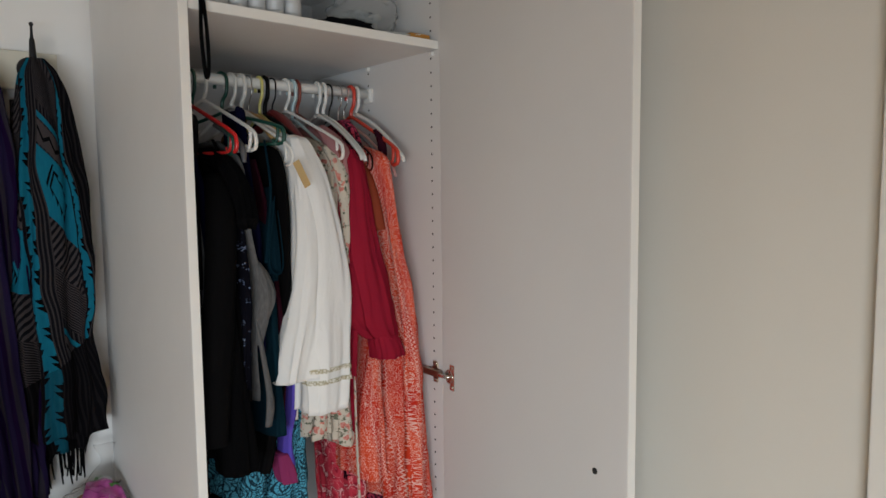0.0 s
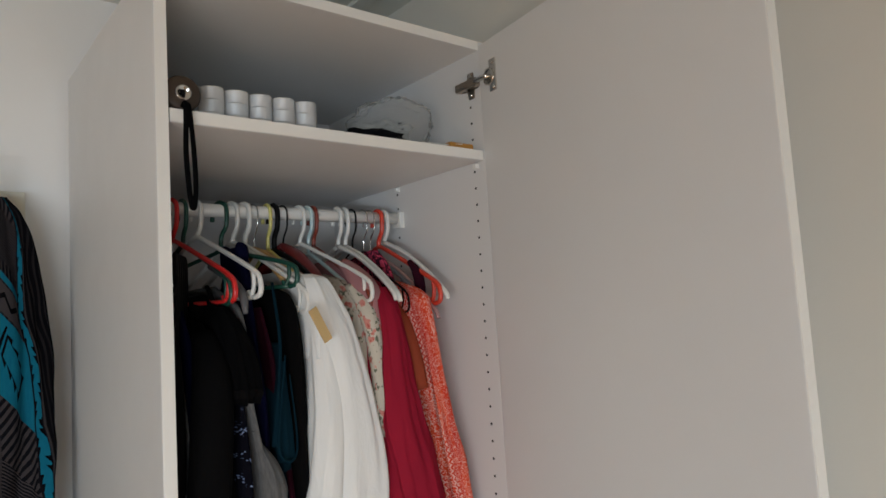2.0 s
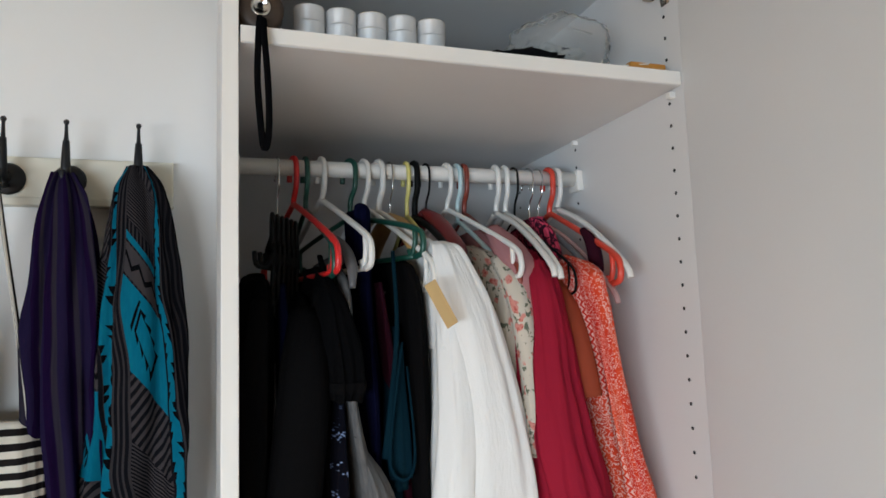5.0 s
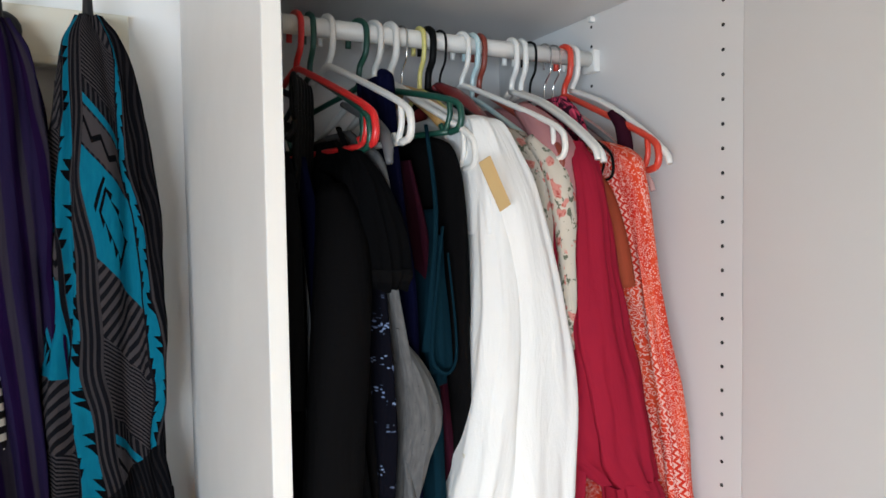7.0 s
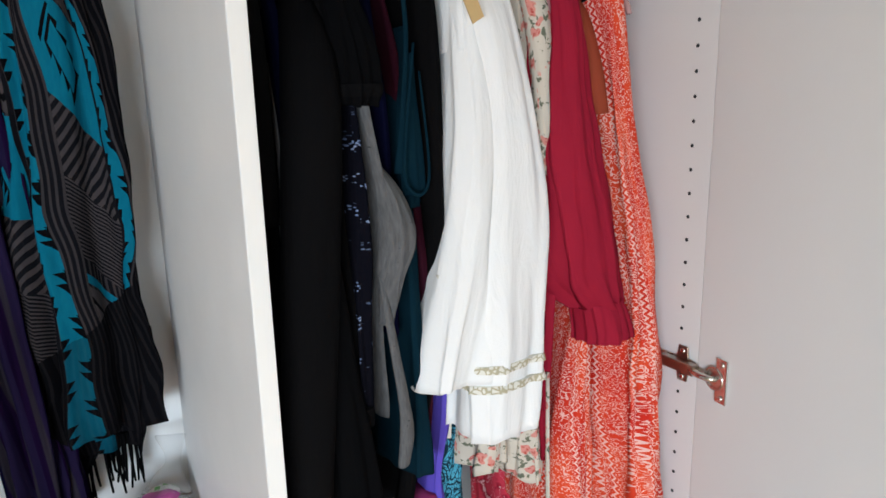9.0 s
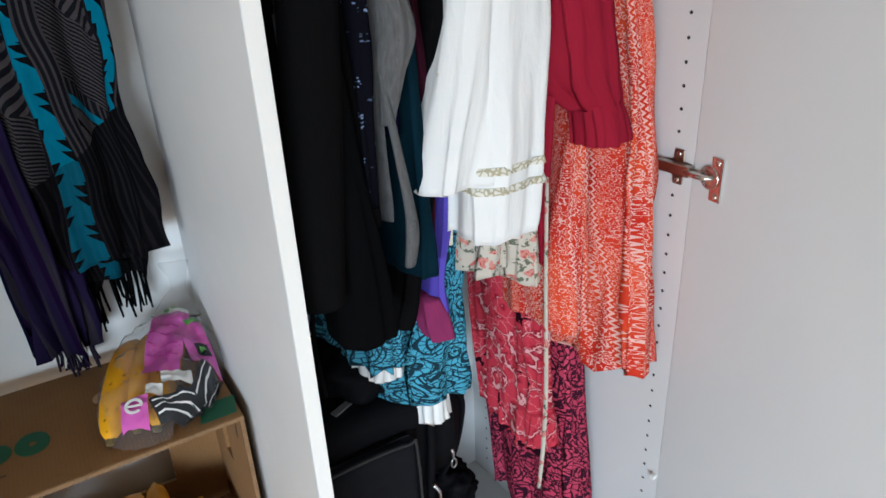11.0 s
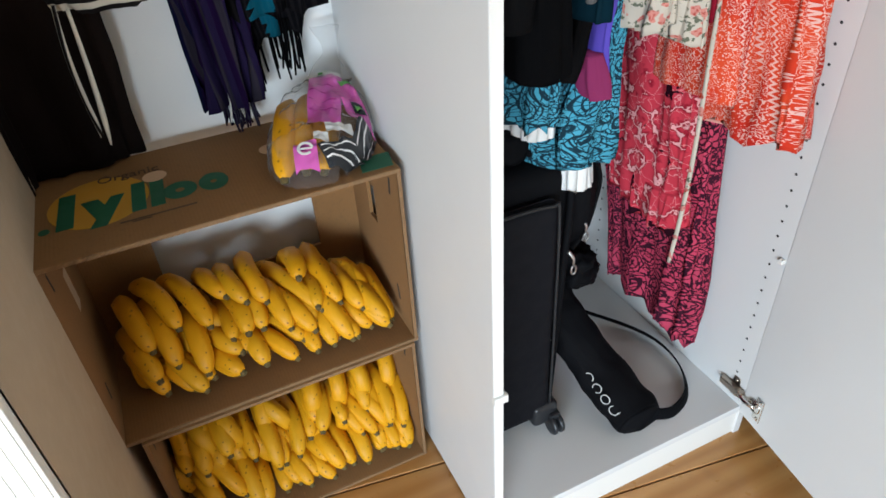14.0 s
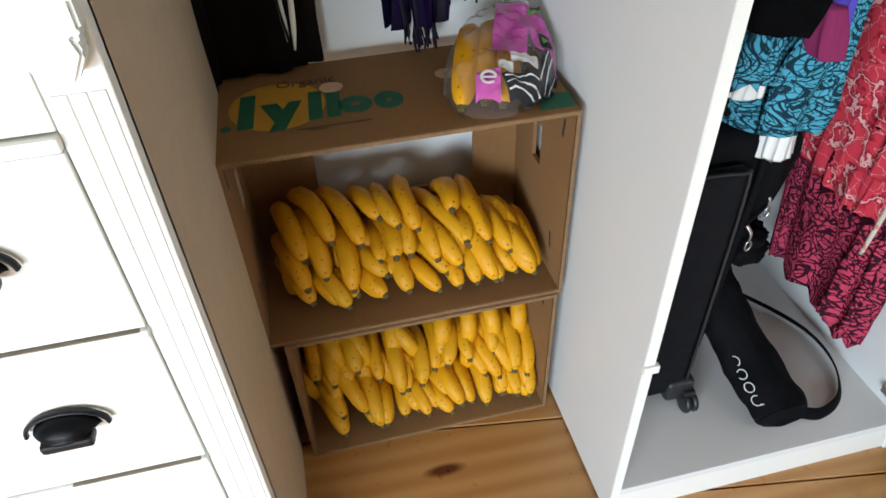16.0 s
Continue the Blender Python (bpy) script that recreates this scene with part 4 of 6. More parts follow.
# crimson blouse, rust tee
cr = garment("crimson_blouse", "crimson satin blouse with a gathered cuff", "blouse", drape([(1.62, 1.42, 1.53, 0.868, 0.02), (1.59, 1.32, 1.64, 0.862, 0.035), (1.5, 1.285, 1.67, 0.855, 0.045), (1.25, 1.27, 1.67, 0.842, 0.04), (1.05, 1.262, 1.66, 0.826, 0.026), (0.93, 1.262, 1.65, 0.826, 0.022)], 7, 0.005, 26, hem=0.01), CRIMSON)
part("sleeve", drape([(1.585, 1.285, 1.33, 0.845, 0.03), (1.54, 1.25, 1.34, 0.842, 0.055), (1.42, 1.232, 1.34, 0.846, 0.075), (1.30, 1.226, 1.33, 0.856, 0.09), (1.20, 1.222, 1.32, 0.876, 0.10), (1.165, 1.222, 1.31, 0.892, 0.085), (1.145, 1.226, 1.29, 0.902, 0.062)], 6, 0.011, 27), CRIMSON, cr, smooth=True)
part("cuff", drape([(1.152, 1.224, 1.29, 0.900, 0.064), (1.135, 1.222, 1.29, 0.906, 0.070), (1.11, 1.221, 1.29, 0.912, 0.074), (1.096, 1.222, 1.29, 0.914, 0.076)], 14, 0.003, 28, hem=0.004), CRIMSON, cr, "ruched crimson cuff", True)
rust = garment("rust_tee", "rust-coloured tee with short sleeves", "top", drape([(1.60, 1.42, 1.53, 0.896, 0.016), (1.57, 1.34, 1.64, 0.896, 0.022), (1.5, 1.305, 1.66, 0.896, 0.024), (1.2, 1.33, 1.66, 0.896, 0.024)], 5, 0.003, 29), RUST)
part("sleeve", tube([(0.894, 1.345, 1.57), (0.896, 1.30, 1.52), (0.902, 1.278, 1.45), (0.906, 1.270, 1.395)], [0.010, 0.016, 0.018, 0.018], 14, flat=0.85), RUST, rust, smooth=True)

# the long orange dress and what hangs behind it
od = garment("batik_dress", "long orange-red dress with white batik bands", "dress", drape([(1.60, 1.36, 1.60, 0.930, 0.02), (1.575, 1.285, 1.66, 0.928, 0.055), (1.53, 1.262, 1.67, 0.930, 0.064), (1.35, 1.248, 1.68, 0.952, 0.08), (1.15, 1.228, 1.69, 0.970, 0.092), (0.95, 1.205, 1.68, 0.970, 0.10), (0.80, 1.19, 1.60, 0.962, 0.10), (0.735, 1.185, 1.52, 0.956, 0.10)], 10, 0.010, 30, hem=0.03), BATIK)
part("sash", drape([(1.17, 1.275, 1.40, 0.905, 0.02), (1.0, 1.255, 1.42, 0.885, 0.055), (0.86, 1.25, 1.42, 0.880, 0.065), (0.80, 1.25, 1.42, 0.882, 0.07)], 6, 0.006, 31, hem=0.012), BATIK, od, smooth=True)
part("neck_tie", tube([(0.960, 1.355, 1.638), (0.963, 1.335, 1.615), (0.966, 1.33, 1.58), (0.964, 1.33, 1.55)], [0.005, 0.010, 0.011, 0.007], 10), PLUM, od, "dark red gathered shoulder tie", True)
garment("maroon_top", "dark red printed top on a wire hanger", "top", drape([(1.665, 1.40, 1.45, 0.912, 0.02), (1.62, 1.36, 1.60, 0.915, 0.03), (1.5, 1.32, 1.63, 0.916, 0.03), (1.25, 1.32, 1.63, 0.915, 0.03)], 6, 0.004, 32), LACE)
peony = garment("peony_skirt", "dark red skirt printed with large pink peonies", "skirt", drape([(1.0, 1.335, 1.52, 0.868, 0.03), (0.9, 1.325, 1.53, 0.872, 0.04), (0.7, 1.315, 1.53, 0.880, 0.045), (0.54, 1.315, 1.51, 0.884, 0.05)], 8, 0.008, 33, hem=0.035), PEONY)
legs = garment("filigree_trousers", "magenta trousers with black filigree print", "trousers", drape([(0.95, 1.36, 1.62, 0.950, 0.03), (0.8, 1.34, 1.63, 0.950, 0.04), (0.6, 1.325, 1.635, 0.955, 0.045), (0.4, 1.315, 1.605, 0.965, 0.045), (0.27, 1.31, 1.59, 0.968, 0.045), (0.225, 1.31, 1.585, 0.968, 0.045)], 9, 0.009, 34, hem=0.035), LACE)
part("waistband", drape([(1.015, 1.335, 1.52, 0.868, 0.034), (0.995, 1.334, 1.521, 0.868, 0.036), (0.975, 1.333, 1.522, 0.869, 0.036)], 8, 0.002, 35), PEONY, peony, smooth=True)
part("hem_frill", drape([(0.60, 1.312, 1.45, 0.884, 0.056), (0.56, 1.309, 1.45, 0.885, 0.060), (0.525, 1.308, 1.44, 0.886, 0.062)], 9, 0.007, 36, hem=0.03), PEONY, peony, smooth=True)
part("waistband", drape([(0.97, 1.36, 1.62, 0.950, 0.034), (0.95, 1.358, 1.62, 0.950, 0.036), (0.93, 1.356, 1.62, 0.950, 0.036)], 8, 0.002, 37), LACE, legs, smooth=True)
part("front_leg", drape([(0.74, 1.33, 1.44, 0.962, 0.05), (0.5, 1.312, 1.43, 0.972, 0.054), (0.27, 1.304, 1.42, 0.978, 0.054), (0.205, 1.304, 1.42, 0.978, 0.05)], 6, 0.006, 38, hem=0.03), LACE, legs, smooth=True)
part("sleeve", tube([(0.474, 1.30, 1.535), (0.468, 1.272, 1.47), (0.466, 1.262, 1.36), (0.466, 1.262, 1.30)], [0.010, 0.014, 0.015, 0.014], 12, flat=0.8), BLACK2, bs, smooth=True)
part("hem", drape([(1.06, 1.258, 1.68, 0.476, 0.053), (1.03, 1.257, 1.68, 0.476, 0.054), (1.015, 1.257, 1.68, 0.476, 0.054)], 7, 0.003, 63), BLACK2, bs, smooth=True)
for yy in (1.365, 1.435):
    part("strap", tube([(0.618, yy, 1.60), (0.618, yy + 0.004, 1.66), (0.620, yy + 0.012, 1.672)], [0.010, 0.012, 0.006], 8, flat=0.5), NAVY, blue, smooth=True)

# ---- coat rack on the alcove wall ----
CREAM_PAINT = paint("cream_painted_wood", (0.70, 0.68, 0.58), 0.45, 0.04)
IRON = paint("dark_cast_iron", (0.022, 0.022, 0.024), 0.45, 0.2, 0.3, metal=0.6)
rack = thing("coat_rack", (0.05, BACK, 1.73), "cream painted coat rack with iron hooks", "coat rack")
rb = box(-0.42, 0.352, BACK - 0.022, BACK, 1.727, 1.813, 0.003)
box(-0.42, 0.352, BACK - 0.028, BACK - 0.018, 1.727, 1.741, 0.003, bm=rb)
part("board", rb, CREAM_PAINT, rack)
HOOK_Y = BACK - 0.055
for hx in (0.296, 0.182, 0.088, -0.03, -0.15):
    hk = part("hook", tube([(hx, BACK - 0.024, 1.772), (hx, HOOK_Y, 1.775), (hx, HOOK_Y - 0.006, 1.80), (hx, HOOK_Y - 0.006, 1.835)], [0.008, 0.008, 0.0075, 0.0055], 10), IRON, rack, "dark iron hook with a ball tip", True)
    part("spike", tube([(hx, HOOK_Y - 0.006, 1.833), (hx, HOOK_Y - 0.006, 1.846), (hx, HOOK_Y - 0.007, 1.864)], [0.0042, 0.0032, 0.0026], 8), IRON, hk, smooth=True)
    part("ball", lathe([(0.001, -0.005), (0.0036, -0.0035), (0.005, 0), (0.0036, 0.0035), (0.001, 0.005)], 12, None, Matrix.Translation((hx, HOOK_Y - 0.007, 1.867))), IRON, hk)
    part("lower_hook", tube([(hx, BACK - 0.026, 1.762), (hx, HOOK_Y - 0.01, 1.752), (hx, HOOK_Y - 0.028, 1.762), (hx, HOOK_Y - 0.03, 1.778)], 0.0055, 8), IRON, hk, smooth=True)
    part("flange", lathe([(0.026, 0), (0.028, 0.003), (0.024, 0.007), (0.008, 0.012)], 20, None, Matrix.Translation((hx, BACK - 0.022, 1.772)) @ pose(0, 0, 0, 90, 0, 0)), IRON, hk)


def aztec_print():
    """Charcoal scarf: columns of teal blocks with toothed diamonds, slanting stripes and hatching, and teal lanes between them."""
    def make(k, v):
        u, z, _ = k.split(v)
        bend = k.math("MULTIPLY", k.math("SUBTRACT", k.noise(k.place(v, (3, 5, 1)), 1.0, 1), 0.5), 0.05)
        s = k.math("ADD", k.math("ADD", k.math("MULTIPLY", u, 0.86), bend), k.math("MULTIPLY", k.math("SUBTRACT", z, 1.35), 0.05))
        col = lambda a, b: k.math("MULTIPLY", k.math("GREATER_THAN", s, a), k.math("LESS_THAN", s, b))
        span = lambda q, a, b: k.math("MULTIPLY", k.math("GREATER_THAN", q, a), k.math("LESS_THAN", q, b))
        both = lambda a, b: k.math("MULTIPLY", a, b)
        teal = k.mix(k.noise(k.place(v, (200, 40, 1)), 1.0, 3), (0.004, 0.085, 0.140), (0.007, 0.135, 0.205))
        black, coal, grey = (0.003, 0.003, 0.004), (0.006, 0.006, 0.008), (0.044, 0.038, 0.040)
        slant = k.math("SUBTRACT", z, k.math("MULTIPLY", u, 1.25))
        fine = k.math("GREATER_THAN", k.math("SINE", k.math("MULTIPLY", k.math("ADD", z, k.math("MULTIPLY", u, 0.8)), 1050.0)), 0.1)
        broad = k.math("GREATER_THAN", k.math("SINE", k.math("MULTIPLY", slant, 330.0)), 0.0)
        thin = k.math("GREATER_THAN", k.math("SINE", k.math("MULTIPLY", s, 900.0)), 0.35)
        c = k.mix(both(thin, 0.7), coal, grey)
        for lo, hi, shift, lean in ((-0.012, 0.038, 0.66, 0.2), (0.094, 0.150, 0.05, 1.1)):
            ph = k.math("FRACT", k.math("ADD", k.math("MULTIPLY", k.math("ADD", z, k.math("MULTIPLY", u, lean)), 2.2), shift))
            here = col(lo, hi)
            c = k.mix(both(here, span(ph, -0.1, 0.24)), c, k.mix(fine, coal, grey))
            c = k.mix(both(here, span(ph, 0.24, 0.47)), c, k.mix(broad, coal, grey))
            block = both(here, span(ph, 0.47, 0.78))
            c = k.mix(block, c, teal)
            dx = k.math("SUBTRACT", k.math("DIVIDE", k.math("SUBTRACT", s, lo), hi - lo), 0.5)
            dz = k.math("MULTIPLY", k.math("SUBTRACT", ph, 0.625), 2.6)
            r = k.math("ADD", k.math("ABSOLUTE", dx), k.math("ABSOLUTE", dz))
            tooth = k.math("MULTIPLY", k.math("FRACT", k.math("MULTIPLY", k.math("SUBTRACT", dx, dz), 7.0)), 0.14)
            ink = both(k.math("GREATER_THAN", r, 0.22), k.math("LESS_THAN", r, k.math("ADD", 0.23, tooth)))
            c = k.mix(both(block, ink), c, black)
            band = both(here, span(ph, 0.79, 0.91))
            tri = k.math("ABSOLUTE", k.math("SUBTRACT", k.math("FRACT", k.math("MULTIPLY", s, 42.0)), 0.5))
            off = k.math("ABSOLUTE", k.math("SUBTRACT", k.math("SUBTRACT", ph, 0.83), k.math("MULTIPLY", tri, 0.08)))
            c = k.mix(band, c, grey)
            c = k.mix(both(band, k.math("LESS_THAN", off, 0.011)), c, black)
            c = k.mix(both(here, span(ph, 0.92, 0.95)), c, teal)
        # teal lanes with groups of black teeth
        for lo, hi in ((0.043, 0.070), (0.152, 0.160)):
            lane = col(lo, hi)
            c = k.mix(lane, c, teal)
            x = k.math("DIVIDE", k.math("SUBTRACT", s, lo), hi - lo)
            saw = k.math("FRACT", k.math("MULTIPLY", z, 62.0))
            group = k.math("LESS_THAN", k.math("FRACT", k.math("MULTIPLY", z, 15.5)), 0.55)
            teeth = k.math("GREATER_THAN", x, k.math("SUBTRACT", 0.98, k.math("MULTIPLY", saw, 0.48)))
            left = k.math("LESS_THAN", x, k.math("MULTIPLY", saw, 0.30))
            c = k.mix(both(lane, both(group, teeth)), c, black)
            c = k.mix(both(lane, both(k.math("SUBTRACT", 1.0, group), left)), c, black)
        c = k.mix(k.math("GREATER_THAN", s, 0.163), c, k.mix(both(thin, 0.5), black, (0.022, 0.019, 0.020)))
        # lower end: thin stripes, with the alcove's shade darkened into the weave
        plain = k.mix(both(thin, 0.8), (0.003, 0.003, 0.004), (0.010, 0.009, 0.010))
        low = k.math("LESS_THAN", z, k.math("ADD", 1.06, k.math("MULTIPLY", s, 0.6)))
        return k.mix(both(low, k.math("SUBTRACT", 1.0, k.math("MULTIPLY", col(0.043, 0.070), 0.55))), c, plain)
    return printed("aztec_scarf_weave", make)


def purple_weave():
    def make(k, v):
        u, z, _ = k.split(v)
        band = k.math("FRACT", k.math("MULTIPLY", k.math("ADD", u, k.math("MULTIPLY", z, 0.05)), 26.0))
        streak = k.noise(k.place(v, (260, 5, 1)), 1.0, 3)
        p = k.mix(streak, (0.005, 0.002, 0.014), (0.012, 0.004, 0.028))
        g = k.mix(streak, (0.012, 0.010, 0.018), (0.032, 0.027, 0.038))
        c = k.mix(k.ramp(band, (0.30, 0.0), (0.34, 1.0)), p, g)
        return k.mix(k.ramp(band, (0.55, 0.0), (0.6, 1.0)), c, (0.012, 0.008, 0.03))
    return printed("purple_scarf_weave", make)


def stripe_weave(name, axis, freq, a, b):
    def make(k, v):
        s = k.split(v)[axis]
        n = k.math("MULTIPLY", k.noise(v, 30), 0.6)
        return k.mix(k.math("GREATER_THAN", k.math("SINE", k.math("ADD", k.math("MULTIPLY", s, freq), n)), 0.0), a, b)
    return printed(name, make)


AZTEC, PURPLE = aztec_print(), purple_weave()
BW_ACROSS = stripe_weave("black_white_stripe", 1, 300.0, (0.014, 0.012, 0.012), (0.62, 0.58, 0.50))
BW_LONG = stripe_weave("black_white_long_stripe", 0, 330.0, (0.014, 0.012, 0.012), (0.55, 0.52, 0.46))
BROWN = cloth("dark_brown_wool", (0.0095, 0.0066, 0.0058))


def fringe(parent, material, x0, x1, y, z, length, n, seed):
    rng = random.Random(seed)
    for i in range(n):
        x = x0 + (x1 - x0) * (i + rng.random() * 0.7) / n
        l = length * (0.7 + 0.5 * rng.random())
        sx = (rng.random() - 0.5) * 0.02
        yy = y + (rng.random() - 0.5) * 0.02
        part("tassel", tube([(x, yy, z + 0.012), (x + sx * 0.4, yy, z - l * 0.5), (x + sx, yy, z - l)], [0.0028, 0.0025, 0.0018], 5, steps=3), material, parent)


def hung_scarf(name, label, hx, y, mats, layers):
    ob = thing(name, (hx, y, 1.78), label, "scarf", "scarves on the coat rack")
    for nm, mt, bm in layers:
        part(nm, bm, mats[mt], ob, smooth=True)
    return ob


def wide(rows, folds, amp, seed, hem=0.0):
    """Cloth hanging flat against the wall: rows of height, left x, right x, middle y, thickness."""
    b = drape([(z, x0, x1, 0.0, th) for z, x0, x1, y, th in rows], folds, amp, seed, hem=hem, n=72, steps=8)
    ys = [(r[0], r[3]) for r in rows][::-1]
    for v in b.verts:
        x, d = v.co.y, v.co.x
        v.co.x, v.co.y = x, float(np.interp(v.co.z, [q[0] for q in ys], [q[1] for q in ys])) - d
    bmesh.ops.recalc_face_normals(b, faces=b.faces[:])
    return b


sc = hung_scarf("aztec_scarf", "charcoal and teal patterned fringed scarf on a hook", 0.296, 1.73, {"a": AZTEC},
                [("front_fold", "a", wide([(1.790, 0.282, 0.312, 1.722, 0.04), (1.75, 0.262, 0.338, 1.715, 0.06), (1.68, 0.252, 0.353, 1.71, 0.07), (1.5, 0.240, 0.369, 1.705, 0.085), (1.25, 0.236, 0.375, 1.705, 0.09), (1.05, 0.238, 0.381, 1.705, 0.09), (0.93, 0.244, 0.384, 1.71, 0.08)], 5, 0.017, 41, 0.02)),
                 ("back_fold", "a", wide([(1.70, 0.25, 0.34, 1.745, 0.03), (1.4, 0.235, 0.370, 1.745, 0.04), (1.05, 0.232, 0.376, 1.745, 0.045), (0.88, 0.235, 0.36, 1.745, 0.04)], 4, 0.006, 42, 0.03))])
part("corner_fold", wide([(0.98, 0.234, 0.335, 1.744, 0.03), (0.90, 0.236, 0.310, 1.744, 0.028), (0.845, 0.238, 0.276, 1.744, 0.024), (0.812, 0.240, 0.258, 1.744, 0.018)], 3, 0.003, 68, 0.008), AZTEC, sc, smooth=True)
fringe(sc, BLACK, 0.30, 0.355, 1.74, 0.89, 0.08, 14, 1)
fringe(sc, BLACK, 0.24, 0.285, 1.735, 0.87, 0.07, 12, 2)
fringe(sc, BLACK, 0.378, 0.388, 1.70, 1.07, 0.06, 6, 3)
pu = hung_scarf("purple_scarf", "dark purple and grey striped fringed scarf", 0.182, 1.73, {"a": PURPLE, "b": NAVY},
                [("front_fold", "a", wide([(1.775, 0.170, 0.196, 1.722, 0.035), (1.73, 0.155, 0.218, 1.715, 0.05), (1.64, 0.145, 0.232, 1.712, 0.06), (1.45, 0.138, 0.242, 1.71, 0.065), (1.1, 0.155, 0.248, 1.712, 0.06), (0.785, 0.190, 0.250, 1.72, 0.05)], 6, 0.016, 43, 0.015)),
                 ("back_fold", "b", wide([(1.5, 0.15, 0.23, 1.745, 0.03), (1.1, 0.155, 0.235, 1.745, 0.04), (0.775, 0.168, 0.228, 1.745, 0.03)], 3, 0.005, 44, 0.02))])
fringe(pu, PURPLE, 0.196, 0.250, 1.72, 0.785, 0.05, 22, 4)
fringe(pu, BW_LONG, 0.205, 0.235, 1.712, 0.81, 0.05, 6, 5)

bag = thing("striped_bag", (0.09, 1.71, 1.76), "black and white striped woven shoulder bag", "bag")
part("strap", tube([(0.088, 1.70, 1.768), (0.105, 1.70, 1.65), (0.128, 1.70, 1.50), (0.146, 1.70, 1.36)], [0.008, 0.010, 0.011, 0.012], 8, flat=0.35), BW_LONG, bag, smooth=True)
part("strap", tube([(0.088, 1.70, 1.768), (0.075, 1.70, 1.62), (0.062, 1.70, 1.48), (0.052, 1.70, 1.34)], [0.014, 0.02, 0.024, 0.026], 10, flat=0.35), BW_LONG, bag, smooth=True)
part("pouch", wide([(1.37, 0.04, 0.152, 1.705, 0.035), (1.32, 0.015, 0.168, 1.695, 0.07), (1.2, -0.005, 0.176, 1.69, 0.085), (1.08, -0.01, 0.172, 1.69, 0.08), (1.0, 0.0, 0.150, 1.70, 0.06), (0.975, 0.02, 0.12, 1.705, 0.04)], 6, 0.005, 45), BW_ACROSS, bag, smooth=True)
part("tassel", tube([(0.006, 1.665, 1.0), (0.000, 1.662, 0.93), (0.002, 1.66, 0.86), (0.004, 1.66, 0.80)], [0.005, 0.007, 0.009, 0.004], 8, flat=0.5), BW_LONG, bag, smooth=True)
part("tassel", tube([(0.022, 1.665, 0.99), (0.020, 1.662, 0.90), (0.016, 1.66, 0.83), (0.012, 1.66, 0.785)], [0.005, 0.007, 0.008, 0.003], 8, flat=0.5), CREAM, bag, smooth=True)
coat2 = thing("brown_coat", (-0.1, 1.74, 1.76), "long dark brown woollen coat on a hook", "coat")
part("body", wide([(1.76, -0.06, -0.02, 1.74, 0.04), (1.68, -0.2, 0.03, 1.735, 0.07), (1.3, -0.28, 0.05, 1.73, 0.09), (0.95, -0.29, 0.055, 1.735, 0.085), (0.727, -0.29, 0.046, 1.742, 0.06)], 6, 0.006, 46, 0.002), BROWN, coat2, smooth=True)
part("sleeve", wide([(1.66, -0.24, -0.16, 1.70, 0.05), (1.3, -0.285, -0.16, 1.685, 0.07), (0.95, -0.28, -0.115, 1.68, 0.075), (0.745, -0.27, -0.115, 1.70, 0.07), (0.46, -0.26, -0.135, 1.72, 0.06)], 4, 0.006, 47), BROWN, coat2, smooth=True)

# ---- the white dresser at the alcove's left ----
CHALK = paint("white_chalk_paint", (0.80, 0.79, 0.74), 0.55, 0.04, 0.35, 4, 120)
BARE = paint("beige_board_side", (0.46, 0.36, 0.25), 0.7, 0.12, 0.3, 5, 200)
BLACK_IRON = paint("black_enamelled_iron", (0.008, 0.008, 0.010), 0.42, 0.1, 0.1, coat=0.05)
BLACK_IRON.node_tree.nodes["Principled BSDF"].inputs["Specular IOR Level"].default_value = 0.25
# colour of the shadow lines drawn along the drawer rails
RAIL_SHADE = paint("rail_shade_tone", (0.24, 0.20, 0.15), 0.7, 0.3, 0.3, 60)
DX0, DX1, DY0, DY1, DH = -1.15, -0.121, 1.134, 1.78, 1.13
dr = thing("dresser", ((DX0 + DX1) / 2, (DY0 + DY1) / 2, 0), "white painted wooden dresser with black cup handles", "dresser")
part("side_panel", box(DX1 - 0.02, DX1, DY0 + 0.02, DY1, 0.0, DH - 0.03, 0.002), BARE, dr, "bare beige side panel")
part("side_panel", box(DX0, DX0 + 0.02, DY0 + 0.02, DY1, 0.0, DH - 0.03, 0.002), BARE, dr, "bare beige side panel")
part("top", box(DX0 - 0.02, DX1 + 0.012, DY0 - 0.025, DY1, DH - 0.03, DH, 0.006), CHALK, dr)
part("carcass", box(DX0 + 0.02, DX1 - 0.02, DY0 + 0.03, DY1 - 0.01, 0.06, DH - 0.03), CHALK, dr)
